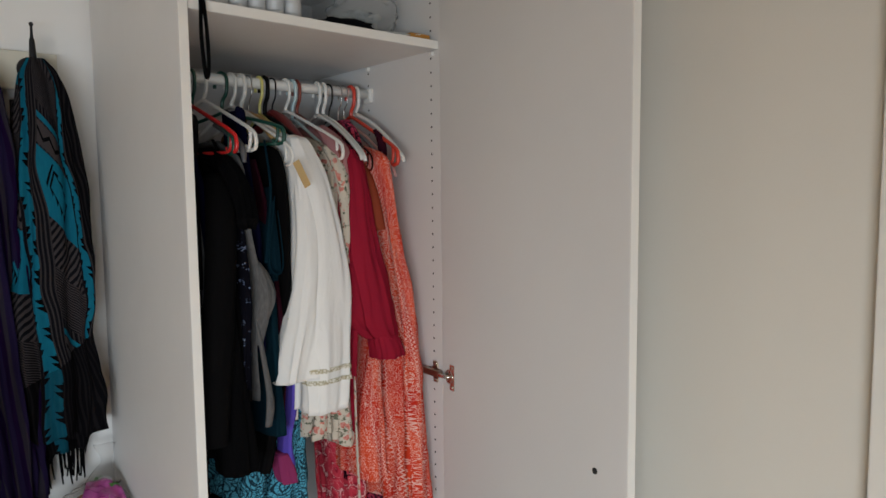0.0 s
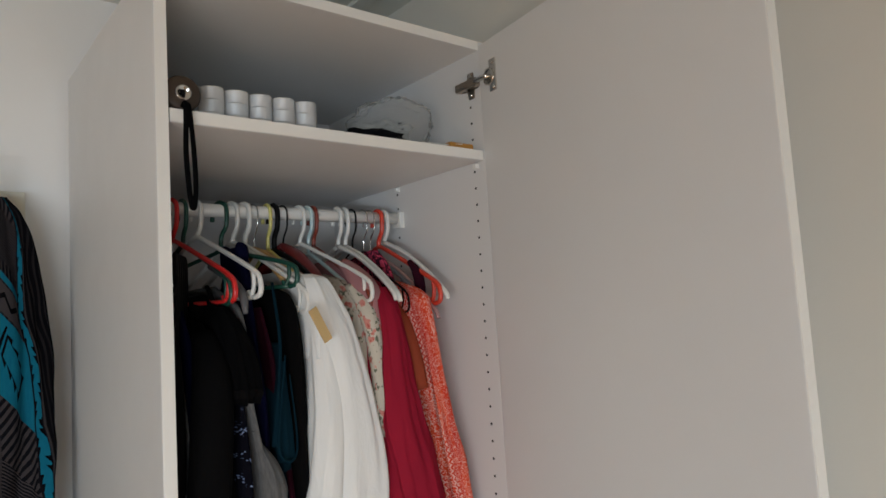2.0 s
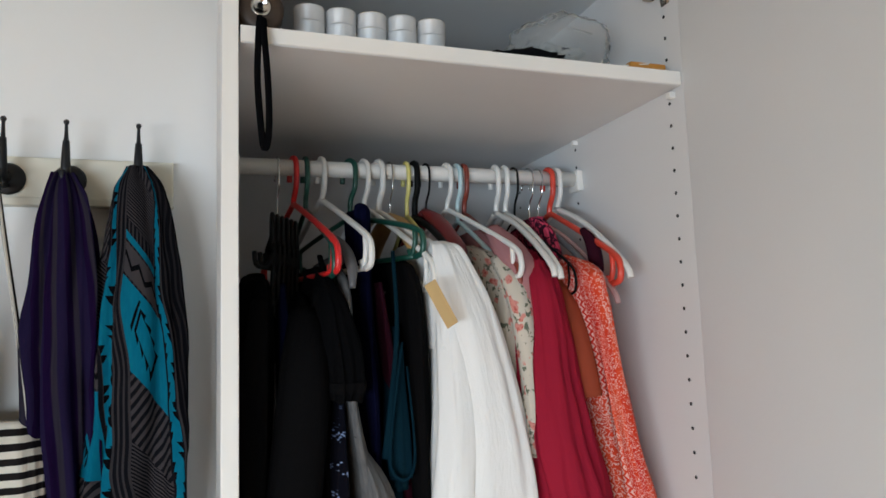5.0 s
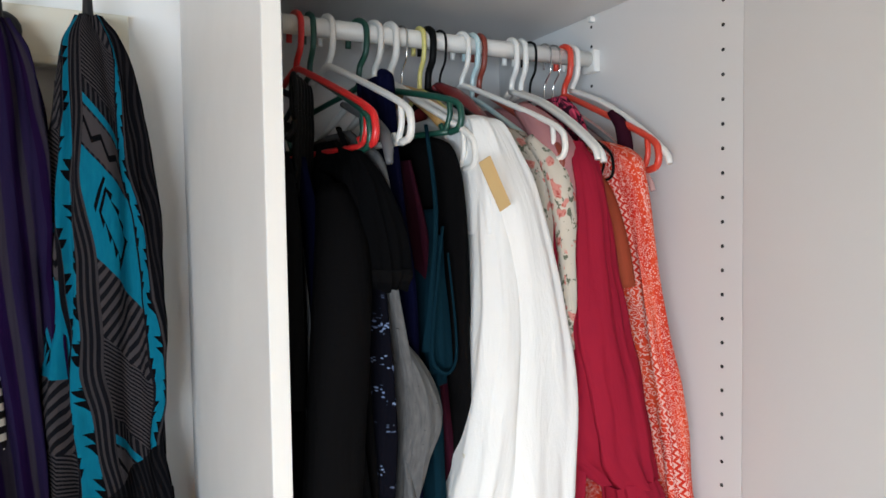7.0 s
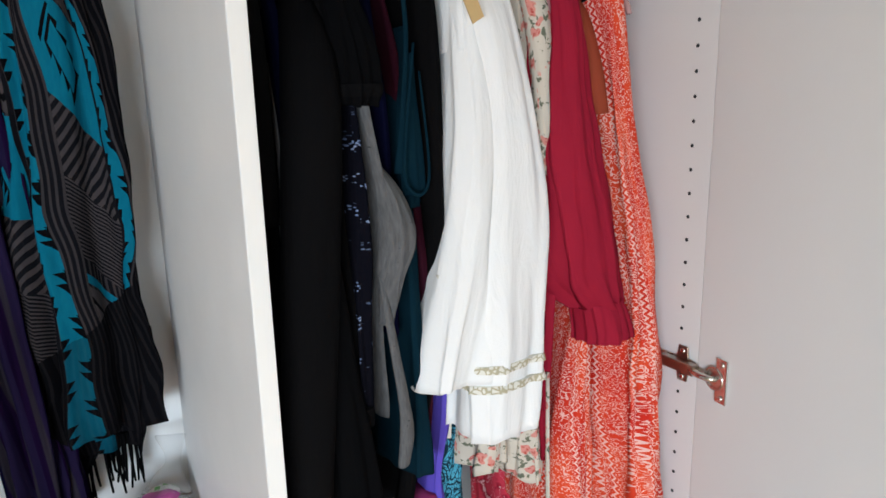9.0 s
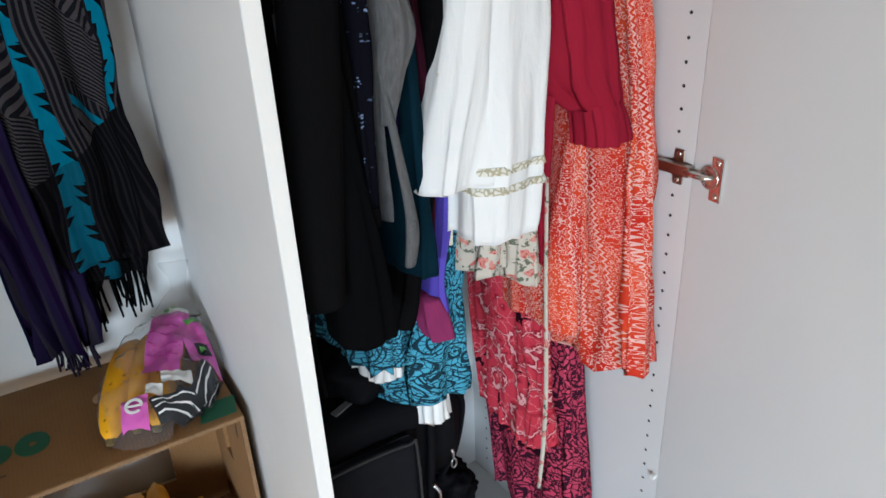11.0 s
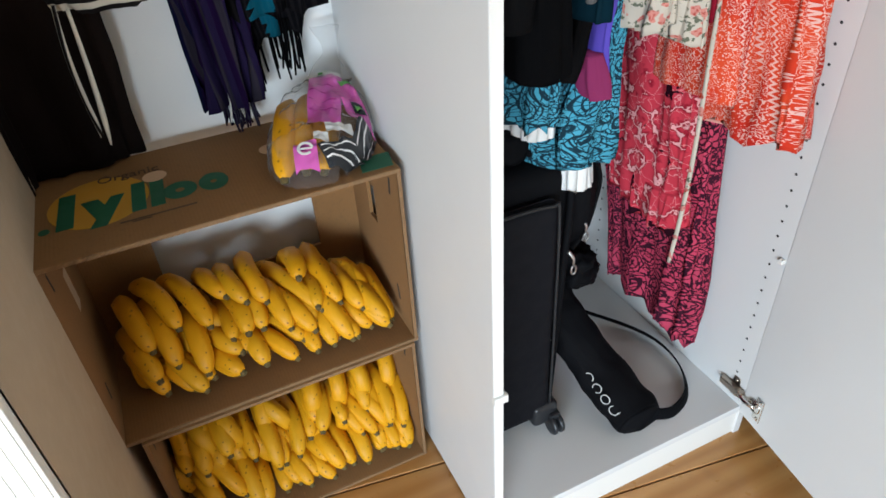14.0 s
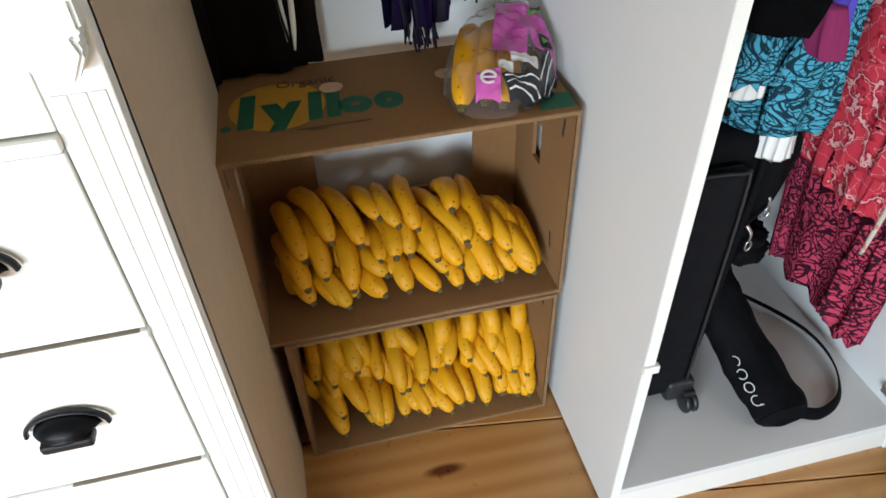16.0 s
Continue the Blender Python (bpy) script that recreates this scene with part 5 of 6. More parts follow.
for x0, x1 in ((DX1 - 0.05, DX1), (DX0, DX0 + 0.05)):
    pb = box(x0, x1, DY0 + 0.004, DY0 + 0.03, 0.0, DH - 0.03, 0.002)
    pil = part("pilaster", pb, CHALK, dr, "fluted white pilaster")
    for i in range(3):
        cx = x0 + 0.011 + 0.014 * i
        part("flute", box(cx - 0.0061, cx + 0.0061, DY0 + 0.0024, DY0 + 0.006, 0.07, 1.0, 0.0012), CHALK, pil)
    cb2 = slab([(-0.026, 0.0), (0.026, 0.0), (0.026, -0.042), (0.019, -0.047), (0.022, -0.058), (0.011, -0.078), (-0.011, -0.078), (-0.022, -0.058), (-0.019, -0.047), (-0.026, -0.042)], 0.024, Matrix.Translation(((x0 + x1) / 2, DY0 + 0.004, DH - 0.035)) @ pose(0, 0, 0, 90, 0, 0), 0.003)
    box((x0 + x1) / 2 - 0.03, (x0 + x1) / 2 + 0.03, DY0 - 0.026, DY0 + 0.004, DH - 0.055, DH - 0.035, 0.003, bm=cb2)
    part("corbel", cb2, CHALK, pil, "carved scroll bracket")


def cup_pull(x, z, parent):
    b = bmesh.new()
    n, mrows = 18, 7
    grid = []
    for i in range(mrows):
        t = i / (mrows - 1) * math.pi * 0.5
        row = []
        for j in range(n + 1):
            a = math.pi * j / n
            r = math.cos(t * 0.9)
            row.append(b.verts.new((x - 0.034 * math.cos(a) * (0.55 + 0.45 * r), DY0 - 0.006 - 0.024 * math.sin(t) * math.sin(a) ** 0.5 - 0.001, z - 0.004 + 0.026 * math.sin(a) * r)))
        grid.append(row)
    for p, q in zip(grid, grid[1:]):
        for j in range(n):
            b.faces.new((p[j], p[j + 1], q[j + 1], q[j])).smooth = True
    bmesh.ops.solidify(b, geom=b.faces[:], thickness=0.0025)
    h = part("cup_handle", b, BLACK_IRON, parent, "black enamelled cup handle")
    part("rim", tube([(x - 0.041 * math.cos(math.pi * j / 10), DY0 - 0.007, z - 0.004 + 0.027 * math.sin(math.pi * j / 10)) for j in range(11)], 0.0042, 8, flat=0.6), BLACK_IRON, h, smooth=True)
    part("lip", box(x - 0.026, x + 0.026, DY0 - 0.028, DY0 - 0.008, z - 0.015, z - 0.002, 0.004), BLACK_IRON, h)
    return h


DZ = (0.085, 0.30, 0.52, 0.742, 0.955)
for z0, z1 in zip(DZ, DZ[1:]):
    d = part("drawer", box(DX0 + 0.0512, DX1 - 0.0512, DY0 + 0.0, DY0 + 0.028, z0 + 0.0142, z1 - 0.0008, 0.002), CHALK, dr, "white drawer front above a painted shadow line")
    rail = part("rail", box(DX0 + 0.05, DX1 - 0.05, DY0 - 0.004, DY0 + 0.03, z0 - 0.0, z0 + 0.013, 0.004), CHALK, dr)
    # thin dark strip stands in for the shadow between rail and drawer
    part("chip", box(DX1 - 0.20, DX1 - 0.057, DY0 - 0.0044, DY0 + 0.004, z0 + 0.0122, z0 + 0.0134, 0.0005), RAIL_SHADE, rail, "thin dark line for the shadow along the rail")
    for hx in (-0.285, -0.985):
        cup_pull(hx, (z0 + z1) / 2 + 0.012, d)
part("frieze", box(DX0 + 0.05, DX1 - 0.05, DY0 + 0.002, DY0 + 0.03, 0.972, DH - 0.03, 0.002), CHALK, dr)
part("top_rail", box(DX0 + 0.05, DX1 - 0.05, DY0 - 0.005, DY0 + 0.03, 0.956, 0.970, 0.004), CHALK, dr)

# ---- cardboard boxes ----
def card_material():
    k = Net("brown_cardboard", 0.85)
    v = k.coord()
    flute = k.wave(k.place(v, (1, 1, 1)), 55, 0.4, axis="X")
    tone = k.mix(k.noise(v, 5, 5), (0.205, 0.100, 0.032), (0.275, 0.142, 0.050))
    tone = k.mix(k.ramp(k.noise(v, 140, 2), (0.55, 0.0), (0.75, 0.35)), tone, (0.15, 0.08, 0.035))
    k.colour(tone)
    return k.bump(k.math("ADD", flute, k.noise(v, 60, 3)), 0.10, 0.0012).m


CARD = card_material()
CARD_EDGE = paint("cut_cardboard_edge", (0.20, 0.112, 0.05), 0.9, 0.25, 0.6, 40, 300)
INK_GREEN = paint("green_ink", (0.010, 0.095, 0.045), 0.7, 0.15)
INK_YELLOW = paint("ochre_ink", (0.48, 0.24, 0.02), 0.8, 0.12)
INK_BROWN = paint("brown_ink", (0.10, 0.055, 0.025), 0.8)
PALE_CARD = paint("pale_round_label", (0.55, 0.36, 0.22), 0.7)
TH = 0.007


def wavy_edge(a, b, width, axis):
    """A cut edge that shows its fluting: a strip of small waves between a and b, facing the front."""
    n = int((Vector(b) - Vector(a)).length / 0.004)
    bm = bmesh.new()
    rows = []
    for i in range(n + 1):
        p = Vector(a).lerp(Vector(b), i / n)
        w = 0.0003 * (1 if i % 2 else -1)
        off = Vector((0, 0, width)) if axis == "x" else Vector((width, 0, 0))
        rows.append([bm.verts.new(p + Vector((0, w, 0))), bm.verts.new(p + off + Vector((0, -w, 0))), bm.verts.new(p + off + Vector((0, 0.004, 0))), bm.verts.new(p + Vector((0, 0.004, 0)))])
    for p, q in zip(rows, rows[1:]):
        for k in range(4):
            bm.faces.new((p[k], p[(k + 1) % 4], q[(k + 1) % 4], q[k]))
    bmesh.ops.recalc_face_normals(bm, faces=bm.faces[:])
    return bm


def holed(outer, inner, depth):
    """A flat board with one rectangular opening, in x, y, with its depth along z."""
    b = bmesh.new()
    rings = []
    for u0, u1, v0, v1 in (outer, inner):
        for z in (0, depth):
            rings.append([b.verts.new((u, v, z)) for u, v in ((u0, v0), (u1, v0), (u1, v1), (u0, v1))])
    ol, oh, il, ih = rings
    for k in range(4):
        n = (k + 1) % 4
        for q in ((ol[k], ol[n], il[n], il[k]), (oh[n], oh[k], ih[k], ih[n]), (ol[n], ol[k], oh[k], oh[n]), (il[k], il[n], ih[n], ih[k])):
            b.faces.new(q)
    bmesh.ops.recalc_face_normals(b, faces=b.faces[:])
    return b


def carton(label, x0, x1, y0, y1, z0, z1, slots):
    """A banana carton on its long side: open to the front, a hand hole in each end, a wide opening in the back."""
    ob = thing("banana_box", ((x0 + x1) / 2, (y0 + y1) / 2, z0), label, "cardboard box", "stacked banana boxes")
    top = part("top_side", box(x0, x1, y0, y1, z1 - TH, z1, 0.0012), CARD, ob)
    part("bottom_side", box(x0, x1, y0, y1, z0, z0 + TH, 0.0012), CARD, ob)
    for xx in (x0, x1 - TH):
        sy0, sy1, sz0, sz1 = slots
        e = holed((y0, y1, z0 + TH, z1 - TH), (sy0, sy1, sz0, sz1), TH)
        e.transform(Matrix(((0, 0, 1, xx), (1, 0, 0, 0), (0, 1, 0, 0), (0, 0, 0, 1))))
        end = part("end_side", e, CARD, ob)
        for (cy, cz, tilt) in ((y0 + 0.045, z1 - 0.055, 8), (y0 + 0.06, z0 + 0.08, -10)):
            part("slit", moved(box(-0.0006, TH + 0.0006, -0.004, 0.004, -0.018, 0.018, 0.002), pose(xx, cy, cz, tilt, 0, 0)), DARK, end, "narrow vent slit")
    bx0, bx1, bz0, bz1 = x0 + 0.135, x1 - 0.095, z0 + 0.09, z1 - 0.03
    b = holed((x0 + TH, x1 - TH, z0 + TH, z1 - TH), (bx0, bx1, bz0, bz1), TH)
    b.transform(Matrix(((1, 0, 0, 0), (0, 0, 1, y1 - TH), (0, 1, 0, 0), (0, 0, 0, 1))))
    bmesh.ops.recalc_face_normals(b, faces=b.faces[:])
    part("bottom_flap", b, CARD, ob)
    part("cut_edge", wavy_edge((x0, y0 - 0.0015, z1 - TH), (x1, y0 - 0.0015, z1 - TH), TH * 0.9, "x"), CARD_EDGE, ob, "fluted cut edge")
    part("cut_edge", wavy_edge((x0, y0 - 0.0015, z0), (x1, y0 - 0.0015, z0), TH * 0.9, "x"), CARD_EDGE, ob, "fluted cut edge")
    part("cut_edge", wavy_edge((x0, y0 - 0.0015, z0 + TH), (x0, y0 - 0.0015, z1 - TH), TH * 0.9, "z"), CARD_EDGE, ob, "fluted cut edge")
    part("cut_edge", wavy_edge((x1 - TH, y0 - 0.0015, z0 + TH), (x1 - TH, y0 - 0.0015, z1 - TH), TH * 0.9, "z"), CARD_EDGE, ob, "fluted cut edge")
    return ob, top


UB = (-0.127, 0.414, 1.462, 1.742, 0.343, 0.722)
LB = (-0.098, 0.405, 1.458, 1.738, 0.0, 0.342)
carton("brown cardboard banana box holding ripe bananas, lower", *LB, (1.60, 1.66, 0.19, 0.24))
upper, lid = carton("brown cardboard banana box with green and ochre print", *UB, (1.60, 1.64, 0.535, 0.615))

# print on the side that faces up
ZT = UB[5]


def disc(x, y, r, z, squash=1.0, h=0.0006):
    return lathe([(r, 0), (r, h), (r * 0.99, h * 1.05)], 40, None, Matrix.Translation((x, y, z)) @ Matrix.Diagonal((1, squash, 1, 1)))


def bar(x0, x1, y0, y1, z=ZT + 0.0009, h=0.0007, lean=0.0, bm=None):
    o = [(x0, y0), (x1, y0), (x1 + lean * (y1 - y0), y1), (x0 + lean * (y1 - y0), y1)]
    return slab(o, h, Matrix.Translation((0, 0, z)), 0.0, bm)


def ring(x, y, r, w, z=ZT + 0.0009, a0=0.0, a1=2 * math.pi, h=0.0007, bm=None, sq=1.0):
    n = 28
    out = [(x + r * math.cos(a0 + (a1 - a0) * i / n), y + sq * r * math.sin(a0 + (a1 - a0) * i / n)) for i in range(n + 1)]
    inn = [(x + (r - w) * math.cos(a0 + (a1 - a0) * i / n), y + sq * (r - w) * math.sin(a0 + (a1 - a0) * i / n)) for i in range(n + 1)]
    b = bmesh.new()
    rows = [[b.verts.new((*q, zz)) for q, zz in ((p, z), (p, z + h), (m, z + h), (m, z))] for p, m in zip(out, inn)]
    for p, q in zip(rows, rows[1:]):
        for k in range(4):
            b.faces.new((p[k], p[(k + 1) % 4], q[(k + 1) % 4], q[k]))
    bmesh.ops.recalc_face_normals(b, faces=b.faces[:])
    return join(bm, b)


part("ochre_disc", disc(-0.030, 1.605, 0.074, ZT + 0.0002, 1.0), INK_YELLOW, lid, "large printed ochre disc")
logo = bar(-0.092, -0.068, 1.546, 1.648, lean=0.06)
slab([(-0.056, 1.612), (-0.030, 1.612), (-0.022, 1.590), (-0.012, 1.612), (0.008, 1.612), (-0.022, 1.528), (-0.046, 1.528), (-0.036, 1.552)], 0.0007, Matrix.Translation((0, 0, ZT + 0.0009)), 0, logo)
for dx in (0.014, 0.042):
    bar(dx, dx + 0.021, 1.546, 1.634, lean=0.06, bm=logo)
ring(0.088, 1.576, 0.026, 0.019, bm=logo)
ring(0.140, 1.576, 0.023, 0.018, bm=logo, sq=1.2)
part("green_print", logo, INK_GREEN, lid, "bold green printed shapes")
part("print", text_mesh("Organic", 0.030, Matrix.Translation((-0.030, 1.662, ZT + 0.0012)), 0.0003), INK_BROWN, lid, "brown printed word")
small = bar(-0.005, 0.106, 1.521, 1.525, h=0.0004)
bar(0.012, 0.04, 1.516, 1.519, h=0.0004, bm=small)
part("print", small, INK_BROWN, lid, "thin brown printed line")
part("green_print", bar(0.355, 0.408, 1.475, 1.520, lean=0.2), INK_GREEN, lid)
part("green_print", disc(-0.108, 1.555, 0.008, ZT + 0.0003), INK_GREEN, lid)
for cx, cy in ((0.057, 1.640), (0.246, 1.634)):
    part("round_label", disc(cx, cy, 0.019, ZT + 0.002, 0.9), PALE_CARD, lid, "pale round cardboard label")


# ---- bananas ----
def banana_material(name, a, b):
    k = Net(name, 0.5)
    v, r = k.coord(), k.random()
    n1 = k.noise(v, 18, 4)
    c = k.mix(n1, a, b)
    c = k.mix(k.math("MULTIPLY", r, 0.5), c, (0.60, 0.32, 0.01))
    warp = k.mix(0.02, k.place(v, loc=(0, 0, 0)), k.noise(v, 40, 2, colour=True))
    specks = k.math("MULTIPLY", k.ramp(k.voronoi(warp, 80), (0.14, 1.0), (0.24, 0.0)), k.ramp(k.noise(v, 22, 2), (0.46, 0.0), (0.56, 1.0)))
    c = k.mix(k.math("MULTIPLY", specks, 0.85), c, (0.10, 0.035, 0.008))
    scar = k.ramp(k.noise(k.place(v, (18, 70, 70)), 1.0, 4), (0.70, 0.0), (0.76, 0.7))
    c = k.mix(scar, c, (0.14, 0.06, 0.015))
    k.colour(c)
    k.b.inputs["Specular IOR Level"].default_value = 0.28
    return k.bump(k.noise(v, 70, 3), 0.1, 0.0015).m


PEEL = banana_material("ripe_banana_peel", (0.60, 0.260, 0.002), (0.76, 0.362, 0.006))
TIP = paint("dark_banana_tip", (0.10, 0.068, 0.020), 0.85, 0.4)
STEM = paint("green_brown_stem", (0.42, 0.255, 0.015), 0.6, 0.3)


def banana_mesh(bend, fat):
    """One banana: chord along +x from the stem, arched towards +z, five soft ridges."""
    prof = [(0.00, 0.40), (0.04, 0.56), (0.10, 0.80), (0.20, 0.96), (0.40, 1.0), (0.58, 1.0), (0.74, 0.97), (0.86, 0.88), (0.93, 0.70), (0.965, 0.48), (0.98, 0.34)]
    n, rows = 15, []
    bm = bmesh.new()
    L = 0.158
    for s, r in prof:
        x, z = s * L, bend * L * 4 * s * (1 - s)
        d = Vector((L, 0, bend * L * 4 * (1 - 2 * s))).normalized()
        up = Vector((-d.z, 0, d.x))
        rr = fat * r
        rows.append([bm.verts.new(Vector((x, 0, z)) + rr * (1 + 0.065 * math.cos(5 * 2 * math.pi * k / n)) * (math.cos(2 * math.pi * k / n) * Vector((0, 1, 0)) + math.sin(2 * math.pi * k / n) * up)) for k in range(n)])
    for p, q in zip(rows, rows[1:]):
        for k in range(n):
            bm.faces.new((p[k], p[(k + 1) % n], q[(k + 1) % n], q[k])).smooth = True
    bm.faces.new(rows[0][::-1])
    bm.faces.new(rows[-1])
    bmesh.ops.recalc_face_normals(bm, faces=bm.faces[:])
    ends = []
    for s, r, out, s2 in ((0.976, 0.37, 0.008, 1), (0.0, 0.36, 0.012, -1)):
        x, z = s * L, bend * L * 4 * s * (1 - s)
        d = Vector((L, 0, bend * L * 4 * (1 - 2 * s))).normalized() * s2
        c = Vector((x, 0, z))
        ends.append(tube([tuple(c - d * 0.002), tuple(c + d * out * 0.5), tuple(c + d * out)], [fat * r * 1.04, fat * r * 0.9, fat * r * 0.7], 9, steps=2))
    return bm, ends


def banana_kind(bend, fat):
    bm, (tip, stem) = banana_mesh(bend, fat)
    ob = solid("banana", bm, PEEL, "ripe yellow banana with brown speckles in box", "banana", "bananas in the boxes")
    part("tip", tip, TIP, ob, "dark dried tip", True)
    part("stem", stem, STEM, ob, smooth=True)
    return ob


KINDS = [banana_kind(b, f) for b, f in ((0.17, 0.0187), (0.21, 0.0192), (0.24, 0.0183), (0.14, 0.0181))]
used = set()
UPPER = (1.500, 0.365, 0.62, 0.375, -0.085, 0.380)
LOWER = (1.482, 0.02, 0.55, 0.030, -0.072, 0.372)
rng = random.Random(11)


def put_banana(tip, root, bulge):
    """Places the next banana with its tip and stem end near those points."""
    d = (tip - root)
    length = max(d.length, 0.112) / 0.158
    d.normalize()
    z = (bulge - bulge.dot(d) * d).normalized()
    y = z.cross(d)
    s = min(1.1, max(0.70, length * (0.98 + 0.06 * rng.random())))
    f = rng.uniform(0.92, 1.04)
    m = Matrix((d, y, z)).transposed().to_4x4()
    m.translation = tip - d * 0.158 * s
    i = rng.randrange(len(KINDS))
    m = m @ Matrix.Diagonal((s, f, f, 1))
    if i not in used:
        used.add(i)
        KINDS[i].matrix_basis = m
        return KINDS[i]
    ob = copy_thing(KINDS[i], m)
    ob.matrix_basis = m
    return ob


def hand(heap, r0, r1, t0, t1, n):
    """A hand of n bananas; stem ends run from r0 to r1 and tips from t0 to t1, as (x, z) on the heap's slope."""
    y0, z0, k, floor_z, xa, xb = heap
    lean = rng.uniform(-0.55, 0.55)
    for i in range(n):
        u = i / max(1, n - 1)
        j = lambda: rng.uniform(-0.004, 0.004)
        tx, tz = t0[0] + (t1[0] - t0[0]) * u + j(), max(floor_z, t0[1] + (t1[1] - t0[1]) * u + j())
        rx, rz = r0[0] + (r1[0] - r0[0]) * u + j(), max(floor_z, r0[1] + (r1[1] - r0[1]) * u + j())
        lift = 0.004 + 0.013 * (i % 2)
        tip = Vector((min(max(tx, xa), xb), y0 + k * (tz - z0) - lift, tz))
        root = Vector((min(max(rx + (rx - tx) * 0.15, xa), xb), min(y0 + k * (rz - z0) + 0.095 - lift, 1.70), max(floor_z, rz - 0.068)))
        put_banana(tip, root, Vector((lean + rng.uniform(-0.12, 0.12), -0.45, 0.95)))


hand(UPPER, (-0.068, 0.534), (-0.093, 0.454), (-0.037, 0.445), (-0.036, 0.382), 3)
hand(UPPER, (-0.032, 0.427), (-0.036, 0.386), (0.043, 0.384), (0.011, 0.358), 3)
hand(UPPER, (-0.041, 0.554), (0.013, 0.551), (0.018, 0.471), (0.062, 0.466), 2)
hand(UPPER, (-0.035, 0.517), (0.029, 0.491), (-0.001, 0.416), (0.038, 0.399), 2)
hand(UPPER, (0.077, 0.485), (0.100, 0.490), (0.097, 0.430), (0.123, 0.434), 2)
hand(UPPER, (0.066, 0.454), (0.055, 0.384), (0.104, 0.404), (0.085, 0.366), 3)
hand(UPPER, (0.078, 0.537), (0.157, 0.551), (0.103, 0.493), (0.171, 0.466), 3)
hand(UPPER, (0.190, 0.530), (0.129, 0.418), (0.256, 0.428), (0.187, 0.369), 4)
hand(UPPER, (0.192, 0.438), (0.202, 0.381), (0.228, 0.386), (0.228, 0.371), 2)
hand(UPPER, (0.279, 0.534), (0.263, 0.499), (0.299, 0.431), (0.296, 0.362), 2)
hand(UPPER, (0.227, 0.521), (0.247, 0.493), (0.236, 0.486), (0.248, 0.443), 2)
hand(UPPER, (0.246, 0.430), (0.243, 0.384), (0.270, 0.362), (0.260, 0.350), 2)
hand(UPPER, (0.316, 0.483), (0.378, 0.461), (0.337, 0.412), (0.401, 0.358), 3)
hand(UPPER, (0.306, 0.425), (0.346, 0.415), (0.336, 0.358), (0.372, 0.354), 2)
hand(UPPER, (0.280, 0.425), (0.282, 0.373), (0.307, 0.356), (0.309, 0.349), 2)
hand(UPPER, (0.108, 0.434), (0.122, 0.403), (0.119, 0.403), (0.132, 0.382), 2)
hand(LOWER, (-0.081, 0.177), (-0.095, 0.082), (-0.030, 0.085), (-0.022, 0.021), 4)
hand(LOWER, (-0.053, 0.202), (0.030, 0.156), (0.015, 0.079), (0.054, 0.031), 4)
hand(LOWER, (-0.031, 0.227), (0.100, 0.214), (-0.023, 0.166), (0.102, 0.085), 4)
hand(LOWER, (0.097, 0.132), (0.147, 0.078), (0.131, 0.039), (0.201, 0.031), 4)
hand(LOWER, (0.097, 0.198), (0.218, 0.209), (0.115, 0.084), (0.206, 0.123), 4)
hand(LOWER, (0.173, 0.118), (0.239, 0.117), (0.198, 0.054), (0.250, 0.023), 3)
hand(LOWER, (0.227, 0.191), (0.277, 0.199), (0.285, 0.076), (0.339, 0.075), 3)
hand(LOWER, (0.294, 0.049), (0.367, 0.046), (0.340, -0.013), (0.403, -0.026), 3)
hand(LOWER, (0.304, 0.216), (0.395, 0.200), (0.321, 0.092), (0.403, 0.072), 4)
hand(LOWER, (0.312, 0.103), (0.374, 0.091), (0.356, 0.037), (0.380, 0.044), 2)
hand(UPPER, (0.14, 0.50), (0.22, 0.50), (0.15, 0.43), (0.24, 0.41), 3)
hand(LOWER, (-0.075, 0.20), (-0.02, 0.22), (-0.065, 0.13), (0.0, 0.12), 3)
hand(LOWER, (0.02, 0.10), (0.10, 0.10), (0.03, 0.03), (0.10, 0.03), 3)
hand(LOWER, (0.20, 0.20), (0.30, 0.21), (0.20, 0.13), (0.31, 0.12), 3)

hand(LOWER, (0.290, 0.125), (0.370, 0.115), (0.320, 0.035), (0.392, 0.030), 4)
hand(LOWER, (0.230, 0.110), (0.300, 0.105), (0.245, 0.032), (0.315, 0.030), 3)

# bananas further back that fill the heaps
for heap, rows in ((UPPER, ((0.405, 1.62), (0.39, 1.60))), (LOWER, ((0.15, 1.60), (0.09, 1.59)))):
    for z, y in rows:
        for i in range(9):
            x = heap[4] + 0.01 + (heap[5] - heap[4] - 0.02) * i / 8
            tip = Vector((x + rng.uniform(-0.01, 0.01), y - 0.035, z - 0.03))
            put_banana(tip, tip + Vector((rng.uniform(-0.06, 0.03), 0.06, 0.06)), Vector((0, -0.7, 0.8)))

# ---- the bagged bananas on top ----
FILM = glassy("clear_film", (0.9, 0.9, 0.9), 0.22, 0.965)
PINK_INK = paint("pink_film_label", (0.55, 0.10, 0.38), 0.3)
INK_BLACK = paint("black_film_print", (0.012, 0.012, 0.014), 0.3)
INK_WHITE = paint("white_film_print", (0.75, 0.74, 0.72), 0.35)
LEAF_GREEN = paint("green_film_print", (0.10, 0.30, 0.06), 0.35)
sack = thing("banana_bag", (0.32, 1.56, ZT), "clear plastic bag of bananas with pink labels", "bag of bananas")


BAG_X, BAG_Y, SHEAR = 0.330, 1.602, 0.33


